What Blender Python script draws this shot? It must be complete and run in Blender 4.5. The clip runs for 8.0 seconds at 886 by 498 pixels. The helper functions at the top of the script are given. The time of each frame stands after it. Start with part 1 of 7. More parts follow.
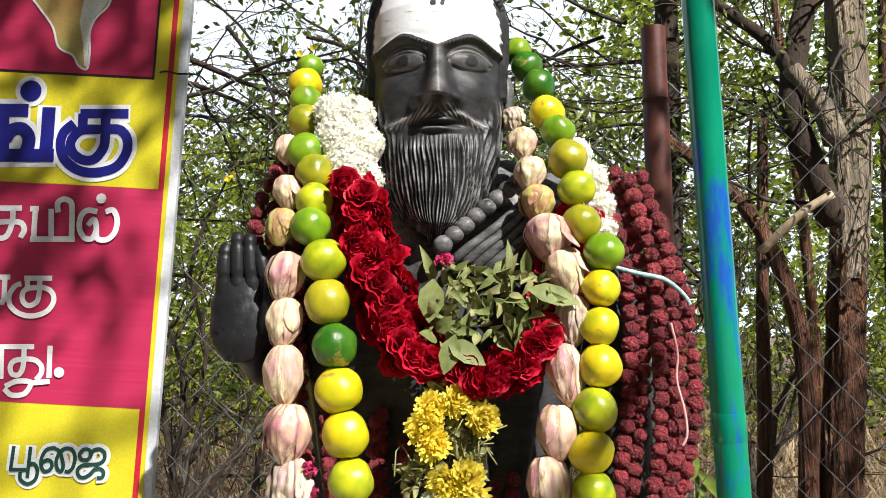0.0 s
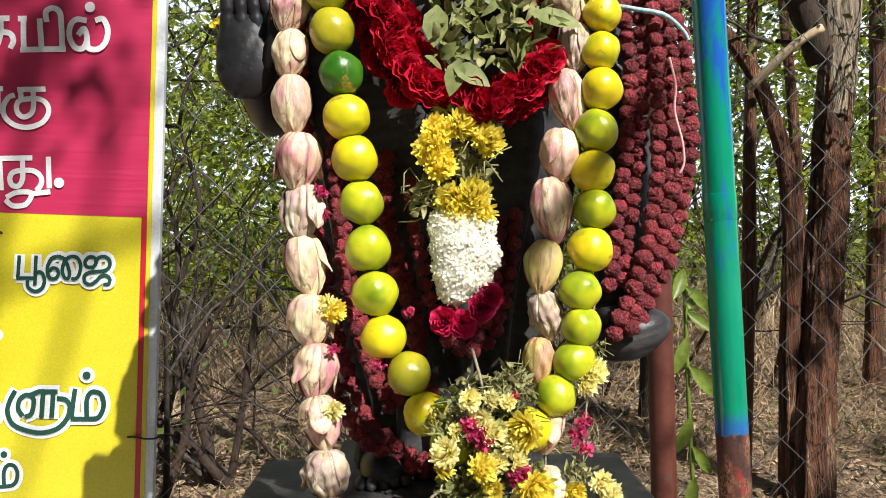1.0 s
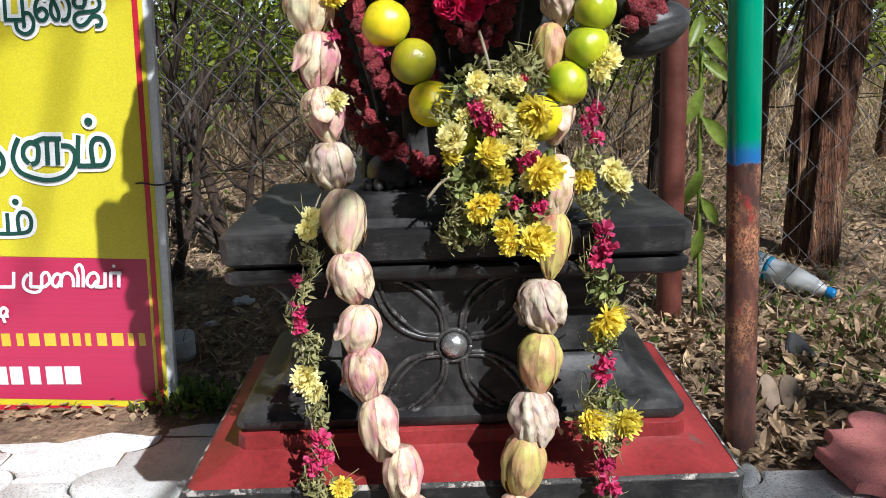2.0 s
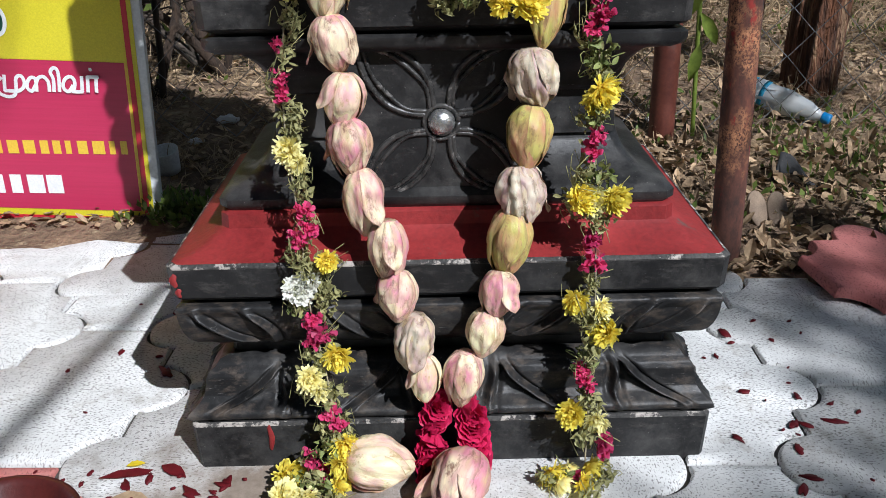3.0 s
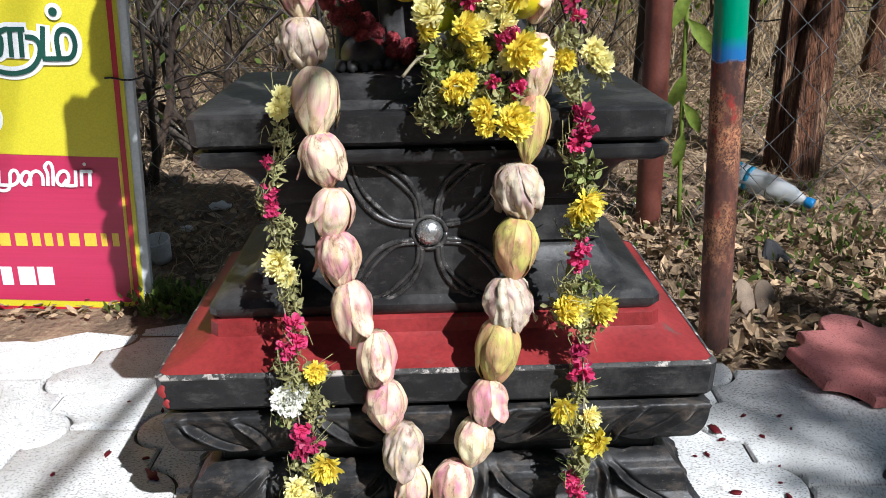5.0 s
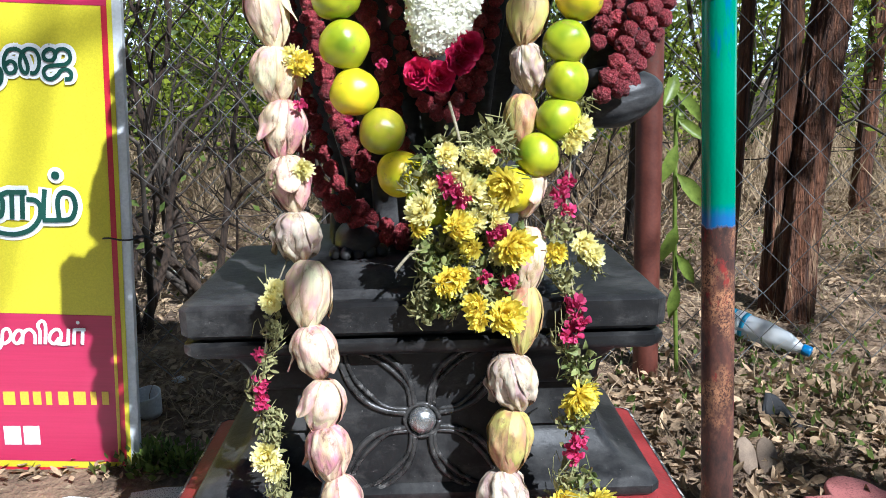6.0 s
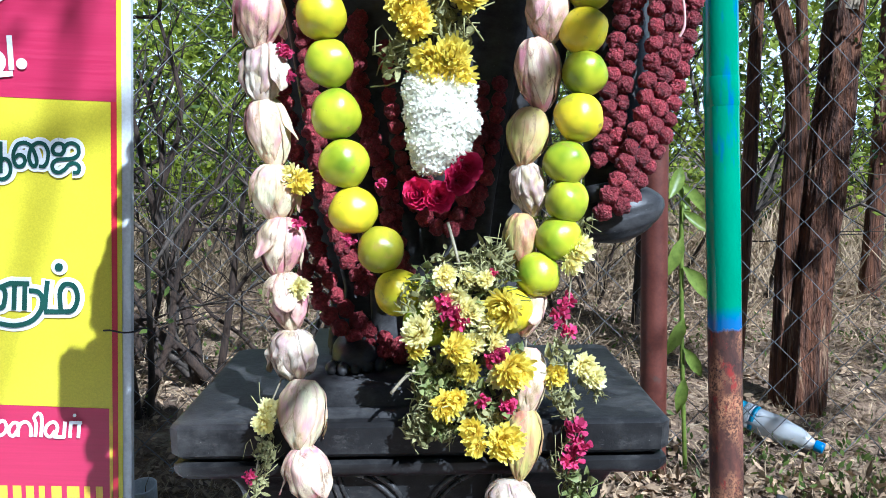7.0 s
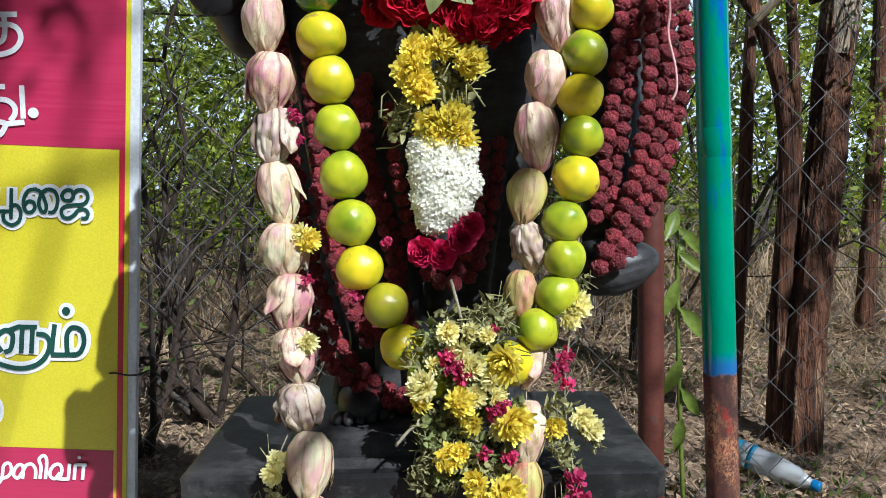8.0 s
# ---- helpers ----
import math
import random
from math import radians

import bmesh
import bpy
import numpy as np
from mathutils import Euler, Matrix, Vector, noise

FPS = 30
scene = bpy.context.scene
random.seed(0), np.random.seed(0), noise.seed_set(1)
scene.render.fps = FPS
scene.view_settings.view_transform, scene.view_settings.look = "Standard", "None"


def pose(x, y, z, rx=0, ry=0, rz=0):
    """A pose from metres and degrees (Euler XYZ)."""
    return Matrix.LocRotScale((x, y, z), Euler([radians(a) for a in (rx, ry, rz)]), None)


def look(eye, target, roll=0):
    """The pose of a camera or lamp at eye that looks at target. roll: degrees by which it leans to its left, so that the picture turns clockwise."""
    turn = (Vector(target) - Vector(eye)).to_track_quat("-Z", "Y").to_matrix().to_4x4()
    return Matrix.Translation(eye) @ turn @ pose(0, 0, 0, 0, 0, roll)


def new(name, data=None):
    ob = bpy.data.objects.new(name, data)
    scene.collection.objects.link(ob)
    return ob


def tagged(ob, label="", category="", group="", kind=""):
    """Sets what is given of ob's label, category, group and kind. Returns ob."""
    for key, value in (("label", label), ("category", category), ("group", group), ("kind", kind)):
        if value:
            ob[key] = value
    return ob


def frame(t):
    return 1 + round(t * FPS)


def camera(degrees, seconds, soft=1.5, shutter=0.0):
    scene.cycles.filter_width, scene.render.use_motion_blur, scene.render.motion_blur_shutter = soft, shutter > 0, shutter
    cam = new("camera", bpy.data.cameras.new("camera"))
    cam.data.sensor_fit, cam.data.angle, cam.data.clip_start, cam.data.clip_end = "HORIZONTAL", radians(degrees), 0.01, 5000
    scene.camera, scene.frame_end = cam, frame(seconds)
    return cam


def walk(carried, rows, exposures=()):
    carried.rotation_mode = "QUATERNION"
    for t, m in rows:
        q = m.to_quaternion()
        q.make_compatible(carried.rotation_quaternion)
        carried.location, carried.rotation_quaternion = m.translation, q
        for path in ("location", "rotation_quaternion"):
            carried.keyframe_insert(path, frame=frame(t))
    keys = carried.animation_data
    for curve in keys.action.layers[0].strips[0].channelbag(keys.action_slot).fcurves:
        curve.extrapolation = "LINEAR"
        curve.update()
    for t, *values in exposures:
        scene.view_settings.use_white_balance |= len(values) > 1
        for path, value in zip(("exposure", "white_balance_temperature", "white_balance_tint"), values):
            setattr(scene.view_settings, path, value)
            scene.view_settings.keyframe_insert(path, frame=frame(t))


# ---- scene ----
cam = camera(56.0, 8.0, soft=0.3)
METRES, EYE, TILT, LEAN, TURN = 0.78, 1.244, 4.875, 0.0, 0.0
ROWS = [
    (0.0, 0.0, 0.0, 0.0, -0.0, 0.0, -0.0),
    (0.5, -0.0342, -0.0343, -0.1993, -0.7, -1.15, 0.32),
    (1.0, -0.0381, -0.0482, -0.2909, -1.16, -6.4, 0.97),
    (1.5, -0.0348, -0.0478, -0.3832, -1.04, -12.98, 1.47),
    (2.0, -0.0389, -0.0427, -0.4801, -0.75, -19.64, 1.79),
    (3.5, -0.0356, -0.0648, -0.635, -1.19, -31.07, 0.52),
    (4.0, -0.0325, -0.0617, -0.6188, -1.24, -30.46, 0.91),
    (5.5, -0.0273, -0.0221, -0.4988, -1.88, -20.9, 0.82),
    (6.0, -0.02, 0.0048, -0.4463, -1.94, -16.79, 0.91),
    (6.5, -0.0077, 0.0353, -0.4006, -1.32, -13.77, 0.62),
    (7.0, -0.0017, 0.0408, -0.3758, -1.18, -12.12, 0.48),
    (7.5, -0.0134, 0.0163, -0.3505, -1.3, -11.16, 0.42),
    (8.0, -0.0107, 0.0015, -0.3257, -1.35, -10.09, 0.46),
]
walk(cam, [(t, pose(0, 0, EYE, TILT, LEAN, TURN) @ pose(METRES * x, METRES * y, METRES * z, 90 + pitch, roll, yaw)) for t, x, y, z, yaw, pitch, roll in ROWS],
     exposures=[(0, 0.66, 6500, 10), (1, 0.62, 6500, 10), (2, 0.45, 5950, 10), (3.5, 0.12, 5800, 10), (4, 0.12, 5800, 10), (5.5, 0.70, 5900, 9), (6, 0.8, 5500, 8), (6.5, 1.17, 5000, 7), (7, 0.92, 5000, 7), (8, 0.33, 5600, 8)])

# what hangs from the figure's neck slopes out to the paving, and the trees lean back with it
SLOPE = 0.125
BACK = pose(0, 0, EYE, -math.degrees(math.atan(SLOPE))) @ pose(0, 0, -1.12)


# ---- light ----
SUN = Vector((0.30, -0.443, 0.489)).normalized()      # towards the sun
SUN_BACK = BACK.to_3x3().inverted() @ SUN             # the same, as the leaning things see it
world = bpy.data.worlds.new("sky")
scene.world = world
world.use_nodes = True
wt = world.node_tree
sky = wt.nodes.new("ShaderNodeTexSky")
sky.sky_type = "NISHITA"
sky.sun_disc = False
sky.dust_density, sky.air_density = 0.4, 0.55
sky.sun_elevation = math.asin(SUN.z)
sky.sun_rotation = math.atan2(SUN.x, SUN.y)
wt.links.new(sky.outputs[0], wt.nodes["Background"].inputs[0])
wt.nodes["Background"].inputs[1].default_value = 0.035
sun = new("sun", bpy.data.lights.new("sun", "SUN"))
sun.data.energy, sun.data.angle, sun.data.color = 5.0, radians(0.5), (1.0, 0.97, 0.93)
sun.matrix_world = look(SUN * 20, (0, 0, 0))


# ---- materials ----
def nodes_of(name):
    m = bpy.data.materials.new(name)
    m.use_nodes = True
    nt = m.node_tree
    return m, nt, nt.nodes["Principled BSDF"]


def add(nt, kind, **inputs):
    n = nt.nodes.new(kind)
    for k, v in inputs.items():
        key = k.replace("_", " ")
        if isinstance(v, bpy.types.NodeSocket):
            nt.links.new(v, n.inputs[key])
        else:
            n.inputs[key].default_value = v
    return n


def coords(nt, stretch=(1, 1, 1), space="Object"):
    tc = nt.nodes.new("ShaderNodeTexCoord")
    mp = nt.nodes.new("ShaderNodeMapping")
    nt.links.new(tc.outputs[space], mp.inputs[0])
    mp.inputs["Scale"].default_value = stretch
    return mp.outputs[0]


def noise_of(nt, vec, scale, detail=4.0, rough=0.6):
    return add(nt, "ShaderNodeTexNoise", Vector=vec, Scale=scale, Detail=detail, Roughness=rough).outputs[0]


def ramp(nt, fac, *stops):
    r = nt.nodes.new("ShaderNodeValToRGB")
    nt.links.new(fac, r.inputs[0])
    while len(r.color_ramp.elements) < len(stops):
        r.color_ramp.elements.new(0.5)
    for e, (pos, col) in zip(r.color_ramp.elements, stops):
        e.position, e.color = pos, (*col, 1)
    return r.outputs[0]


def step_of(nt, fac, lo, hi):
    r = nt.nodes.new("ShaderNodeMapRange")
    nt.links.new(fac, r.inputs[0])
    r.inputs[1].default_value, r.inputs[2].default_value = lo, hi
    return r.outputs[0]


def blend(nt, fac, a, b, how="MIX"):
    m = nt.nodes.new("ShaderNodeMix")
    m.data_type, m.blend_type = "RGBA", how
    for key, v in ((0, fac), (6, a), (7, b)):
        if isinstance(v, bpy.types.NodeSocket):
            nt.links.new(v, m.inputs[key])
        else:
            m.inputs[key].default_value = v if key == 0 else (*v, 1)
    return m.outputs[2]


def bump(nt, bsdf, height, strength=0.4, distance=0.002):
    b = add(nt, "ShaderNodeBump", Height=height, Strength=strength, Distance=distance)
    nt.links.new(b.outputs[0], bsdf.inputs["Normal"])


def stuff(name, a, b, scale=30.0, rough=0.6, fine=200.0, stretch=(1, 1, 1), relief=0.4, depth=0.002, spots=None,
          spot_scale=8.0, spot_at=(0.6, 0.66), vary=0.0, metal=0.0, translucent=0.0, coat=0.0, space="Object"):
    """A surface of two tones in patches, with fine grain, relief and, if given, worn spots."""
    m, nt, p = nodes_of(name)
    vec = coords(nt, stretch, space)
    n1 = noise_of(nt, vec, scale, 5)
    n2 = noise_of(nt, vec, fine, 3)
    col = ramp(nt, n1, (0.35, a), (0.65, b))
    col = blend(nt, 0.25, col, ramp(nt, n2, (0.3, tuple(c * 0.55 for c in a)), (0.7, tuple(min(1, c * 1.25) for c in b))))
    rgh = step_of(nt, n1, 0.3, 0.7)
    rr = nt.nodes.new("ShaderNodeMapRange")
    nt.links.new(rgh, rr.inputs[0])
    rr.inputs[3].default_value, rr.inputs[4].default_value = max(0.02, rough - 0.08), min(1, rough + 0.1)
    if spots:
        s = noise_of(nt, vec, spot_scale, 7, 0.7)
        col = blend(nt, step_of(nt, s, *spot_at), col, spots)
    if vary:
        oi = nt.nodes.new("ShaderNodeObjectInfo")
        hsv = add(nt, "ShaderNodeHueSaturation", Color=col)
        mr = nt.nodes.new("ShaderNodeMapRange")
        nt.links.new(oi.outputs["Random"], mr.inputs[0])
        mr.inputs[3].default_value, mr.inputs[4].default_value = 1 - vary, 1 + vary
        nt.links.new(mr.outputs[0], hsv.inputs["Value"])
        col = hsv.outputs[0]
    nt.links.new(col, p.inputs["Base Color"])
    nt.links.new(rr.outputs[0], p.inputs["Roughness"])
    p.inputs["Metallic"].default_value = metal
    p.inputs["Coat Weight"].default_value = coat
    if translucent:
        p.inputs["Subsurface Weight"].default_value = translucent
        p.inputs["Subsurface Radius"].default_value = (0.006, 0.004, 0.002)
        p.inputs["Subsurface Scale"].default_value = 1.0
    mix = blend(nt, 0.5, n1, n2)
    bump(nt, p, mix, relief, depth)
    return m


def leafy(name, a, b, vary=0.35, rough=0.5, lit=0.35, tints=None):
    """Thin leaves: each loose leaf takes its own tone, and light comes through."""
    m, nt, p = nodes_of(name)
    g = nt.nodes.new("ShaderNodeNewGeometry")
    col = ramp(nt, g.outputs["Random Per Island"], (0.0, a), (1.0, b))
    n = noise_of(nt, coords(nt), 60, 3)
    col = blend(nt, 0.3, col, ramp(nt, n, (0.3, tuple(c * 0.4 for c in a)), (0.7, tuple(min(1, c * 1.3) for c in b))))
    if tints:
        # shade between the leaf clumps, painted as dark patches of leaf colour
        col = blend(nt, step_of(nt, noise_of(nt, coords(nt), 1.3, 3), 0.54, 0.62), col, tints)
    nt.links.new(col, p.inputs["Base Color"])
    p.inputs["Roughness"].default_value = rough
    p.inputs["Specular IOR Level"].default_value = 0.22
    t = add(nt, "ShaderNodeBsdfTranslucent", Color=col)
    mx = nt.nodes.new("ShaderNodeMixShader")
    mx.inputs[0].default_value = lit
    nt.links.new(p.outputs[0], mx.inputs[1])
    nt.links.new(t.outputs[0], mx.inputs[2])
    nt.links.new(mx.outputs[0], nt.nodes["Material Output"].inputs[0])
    return m


def petalled(name, base, tip, vein, reach=0.02, streak=(90, 90, 12), rough=0.55, lit=0.25, vary=0.15, axis="Z", tips=None):
    """Petals: one tone at the root, another at the tip, with veins along them."""
    m, nt, p = nodes_of(name)
    tc = nt.nodes.new("ShaderNodeTexCoord")
    sep = nt.nodes.new("ShaderNodeSeparateXYZ")
    nt.links.new(tc.outputs["Object"], sep.inputs[0])
    n = noise_of(nt, coords(nt, streak), 1.0, 4)
    n2 = noise_of(nt, coords(nt), 70, 3)
    if axis == "R":
        ln = nt.nodes.new("ShaderNodeVectorMath")
        ln.operation = "LENGTH"
        nt.links.new(tc.outputs["Object"], ln.inputs[0])
        along = step_of(nt, ln.outputs["Value"], 0, reach)
    else:
        along = step_of(nt, sep.outputs[axis], -reach, reach)
    mx = nt.nodes.new("ShaderNodeMath")
    mx.operation = "ADD"
    nt.links.new(along, mx.inputs[0])
    sc = nt.nodes.new("ShaderNodeMapRange")
    nt.links.new(n2, sc.inputs[0])
    sc.inputs[1].default_value, sc.inputs[2].default_value, sc.inputs[3].default_value, sc.inputs[4].default_value = 0.3, 0.7, -0.35, 0.35
    nt.links.new(sc.outputs[0], mx.inputs[1])
    col = ramp(nt, mx.outputs[0], (0.15, base), (0.85, tip))
    col = blend(nt, step_of(nt, n, 0.52, 0.75), col, vein)
    oi = nt.nodes.new("ShaderNodeObjectInfo")
    hsv = add(nt, "ShaderNodeHueSaturation", Color=col)
    mr = nt.nodes.new("ShaderNodeMapRange")
    nt.links.new(oi.outputs["Random"], mr.inputs[0])
    mr.inputs[3].default_value, mr.inputs[4].default_value = 1 - vary, 1 + vary
    nt.links.new(mr.outputs[0], hsv.inputs["Value"])
    col = hsv.outputs[0]
    if tips:
        col = blend(nt, step_of(nt, noise_of(nt, coords(nt), 38, 5, 0.7), 0.6, 0.7), col, tips)
    nt.links.new(col, p.inputs["Base Color"])
    p.inputs["Roughness"].default_value = rough
    p.inputs["Specular IOR Level"].default_value = 0.3
    bump(nt, p, n, 0.35, 0.001)
    t = add(nt, "ShaderNodeBsdfTranslucent", Color=col)
    ms = nt.nodes.new("ShaderNodeMixShader")
    ms.inputs[0].default_value = lit
    nt.links.new(p.outputs[0], ms.inputs[1])
    nt.links.new(t.outputs[0], ms.inputs[2])
    nt.links.new(ms.outputs[0], nt.nodes["Material Output"].inputs[0])
    return m


def lime_skin():
    """Citrus peel: the hue comes from the fruit's own colour, with pores, blotches and a slight wax."""
    m, nt, p = nodes_of("lime_skin")
    oi = nt.nodes.new("ShaderNodeObjectInfo")
    vec = coords(nt)
    off = nt.nodes.new("ShaderNodeVectorMath")
    nt.links.new(vec, off.inputs[0])
    sc = nt.nodes.new("ShaderNodeVectorMath")
    sc.operation = "SCALE"
    sc.inputs[0].default_value = (7, 3, 5)
    nt.links.new(oi.outputs["Random"], sc.inputs["Scale"])
    nt.links.new(sc.outputs[0], off.inputs[1])
    v = off.outputs[0]
    patch = noise_of(nt, v, 1.5, 2)
    hsv = add(nt, "ShaderNodeHueSaturation", Color=oi.outputs["Color"])
    hsv.inputs["Hue"].default_value, hsv.inputs["Value"].default_value = 0.55, 0.55
    col = blend(nt, step_of(nt, patch, 0.38, 0.70), oi.outputs["Color"], hsv.outputs[0])
    scar = noise_of(nt, v, 2.6, 7, 0.7)
    col = blend(nt, step_of(nt, scar, 0.58, 0.68), col, (0.34, 0.25, 0.05))
    blot = noise_of(nt, v, 6, 6, 0.75)
    col = blend(nt, step_of(nt, blot, 0.69, 0.75), col, (0.13, 0.09, 0.02))
    nt.links.new(col, p.inputs["Base Color"])
    p.inputs["Roughness"].default_value = 0.30
    p.inputs["Subsurface Weight"].default_value = 0.1
    p.inputs["Subsurface Radius"].default_value = (0.006, 0.004, 0.001)
    bump(nt, p, noise_of(nt, v, 42, 2), 0.10, 0.03)
    return m


def black_stone(name, ash=False, dusty=0.0, powder=(0.085, 0.078, 0.072)):
    """Stone under black oil paint: dusty, scratched, the edges rubbed grey; on the figure, ash on the brow and
    highlights painted on ridges.
    """
    m, nt, p = nodes_of(name)
    vec = coords(nt)
    n = noise_of(nt, vec, 14, 6, 0.65)
    col = ramp(nt, n, (0.3, (0.008, 0.008, 0.0085)), (0.7, (0.020, 0.020, 0.0215) if ash else (0.026, 0.0255, 0.0255)))
    dust = noise_of(nt, coords(nt, (1, 1, 2.2)), 24, 8, 0.75)
    grey = step_of(nt, dust, 0.58 - dusty * (3 if ash else 1), 0.86 - dusty * (2 if ash else 1))
    if ash:
        # the head and beard are dustier than the robe under the flowers, their ridges lightened as highlights too
        upper_dust = nt.nodes.new("ShaderNodeAttribute")
        upper_dust.attribute_name = "dust"
        dm = nt.nodes.new("ShaderNodeMath")
        dm.operation = "MULTIPLY"
        nt.links.new(grey, dm.inputs[0])
        nt.links.new(upper_dust.outputs["Fac"], dm.inputs[1])
        grey = dm.outputs[0]
    col = blend(nt, grey, col, (0.34, 0.33, 0.32) if ash else powder)
    scr = noise_of(nt, coords(nt, (12, 12, 90)), 3.0, 6, 0.8)
    if not ash:
        col = blend(nt, step_of(nt, scr, 0.70 - dusty, 0.80 - dusty), col, (0.20, 0.19, 0.18))
    smudge = nt.nodes.new("ShaderNodeMath")
    smudge.operation = "MULTIPLY"
    nt.links.new(step_of(nt, noise_of(nt, vec, 7, 7, 0.72), 0.50, 0.72), smudge.inputs[0])
    smudge.inputs[1].default_value = 0.42
    if ash:
        nt.links.new(upper_dust.outputs["Fac"], smudge.inputs[1])
    col = blend(nt, smudge.outputs[0], col, (0.13, 0.125, 0.118))
    fleck = noise_of(nt, vec, 230, 3, 0.7)
    col = blend(nt, step_of(nt, fleck, 0.69, 0.77), col, (0.20, 0.19, 0.18))
    rgh = nt.nodes.new("ShaderNodeMapRange")
    nt.links.new(dust, rgh.inputs[0])
    rgh.inputs[3].default_value, rgh.inputs[4].default_value = (0.24, 0.60) if ash else (0.28, 0.64)
    if ash:
        mark = nt.nodes.new("ShaderNodeAttribute")
        mark.attribute_name = "ash"
        smear = noise_of(nt, vec, 70, 6, 0.75)
        sm = nt.nodes.new("ShaderNodeMath")
        sm.operation = "MULTIPLY_ADD"
        nt.links.new(smear, sm.inputs[0])
        sm.inputs[1].default_value = 0.9
        nt.links.new(mark.outputs["Fac"], sm.inputs[2])
        b = nt.nodes.new("ShaderNodeMath")
        b.operation = "MULTIPLY"
        nt.links.new(step_of(nt, sm.outputs[0], 0.85, 1.05), b.inputs[0])
        b.inputs[1].default_value = 1.0
        worn = step_of(nt, noise_of(nt, coords(nt, (1, 1, 3.5)), 45, 6, 0.7), 0.76, 0.62)
        c = nt.nodes.new("ShaderNodeMath")
        c.operation = "MULTIPLY"
        nt.links.new(b.outputs[0], c.inputs[0])
        nt.links.new(worn, c.inputs[1])
        col = blend(nt, c.outputs[0], col, (0.74, 0.74, 0.74))
    nt.links.new(col, p.inputs["Base Color"])
    nt.links.new(rgh.outputs[0], p.inputs["Roughness"])
    p.inputs["Specular IOR Level"].default_value = 0.27 if ash else 0.30
    bump(nt, p, blend(nt, 0.5, dust, noise_of(nt, vec, 110, 4)), 0.35, 0.003)
    return m


M = {}
M["stone"] = black_stone("black_painted_stone", False, 0.03)
M["figure"] = black_stone("black_figure_stone", True, 0.08)
# pale flecks stand for rubbed dust and for highlights along the ribs
M["rib"] = stuff("rubbed_black_stone", (0.010, 0.010, 0.010), (0.060, 0.057, 0.054), 40, 0.28, 300, relief=0.6, depth=0.002, spots=(0.30, 0.28, 0.26), spot_scale=46, spot_at=(0.55, 0.68))
M["carved"] = black_stone("dusty_carved_stone", False, 0.08, (0.12, 0.092, 0.070))
M["worn"] = black_stone("scuffed_black_stone", False, 0.05)
M["red_paint"] = stuff("red_oxide_paint", (0.15, 0.012, 0.013), (0.30, 0.028, 0.028), 9, 0.55, 140, relief=0.5, depth=0.003,
                       spots=(0.10, 0.07, 0.06), spot_scale=16, spot_at=(0.60, 0.70))
M["chipped"] = stuff("chipped_paint_edge", (0.015, 0.015, 0.015), (0.08, 0.075, 0.07), 30, 0.7, 240, relief=0.8, depth=0.003, spots=(0.42, 0.38, 0.34), spot_scale=38, spot_at=(0.52, 0.58))
M["lime"] = lime_skin()
def bud_skin(name, cream, pink, vein, brown):
    """Lotus petals: cream to pink in broad patches that differ from bud to bud, veined, with brown bruises."""
    m, nt, p = nodes_of(name)
    oi = nt.nodes.new("ShaderNodeObjectInfo")
    sc = nt.nodes.new("ShaderNodeVectorMath")
    sc.operation = "SCALE"
    sc.inputs[0].default_value = (17, 9, 13)
    nt.links.new(oi.outputs["Random"], sc.inputs["Scale"])

    def shifted(stretch):
        v = nt.nodes.new("ShaderNodeVectorMath")
        nt.links.new(coords(nt, stretch), v.inputs[0])
        nt.links.new(sc.outputs[0], v.inputs[1])
        return v.outputs[0]
    broad = noise_of(nt, shifted((2.6, 2.6, 1.5)), 1.0, 2, 0.5)
    col = ramp(nt, broad, (0.38, cream), (0.60, pink))
    fine = noise_of(nt, shifted((13, 13, 1.5)), 1.0, 5, 0.65)
    soft = nt.nodes.new("ShaderNodeMath")
    soft.operation = "MULTIPLY"
    nt.links.new(step_of(nt, fine, 0.46, 0.74), soft.inputs[0])
    soft.inputs[1].default_value = 0.50
    col = blend(nt, soft.outputs[0], col, vein)
    unripe = nt.nodes.new("ShaderNodeMath")
    unripe.operation = "MULTIPLY"
    nt.links.new(step_of(nt, noise_of(nt, shifted((3.4, 3.4, 2.0)), 1.0, 3, 0.6), 0.50, 0.66), unripe.inputs[0])
    unripe.inputs[1].default_value = 0.55
    col = blend(nt, unripe.outputs[0], col, (0.56, 0.50, 0.20))
    old = noise_of(nt, shifted((5, 5, 2.5)), 1.0, 6, 0.7)
    col = blend(nt, step_of(nt, old, 0.545, 0.66), col, brown)
    rim = nt.nodes.new("ShaderNodeAttribute")
    rim.attribute_name = "rim"
    worn = nt.nodes.new("ShaderNodeMath")
    worn.operation = "MULTIPLY"
    nt.links.new(rim.outputs["Fac"], worn.inputs[0])
    nt.links.new(step_of(nt, noise_of(nt, shifted((9, 9, 5)), 1.0, 4, 0.6), 0.20, 0.50), worn.inputs[1])
    col = blend(nt, worn.outputs[0], col, brown)
    nt.links.new(col, p.inputs["Base Color"])
    p.inputs["Roughness"].default_value = 0.5
    p.inputs["Subsurface Weight"].default_value = 0.15
    p.inputs["Subsurface Radius"].default_value = (0.008, 0.004, 0.003)
    bump(nt, p, fine, 0.22, 0.012)
    return m


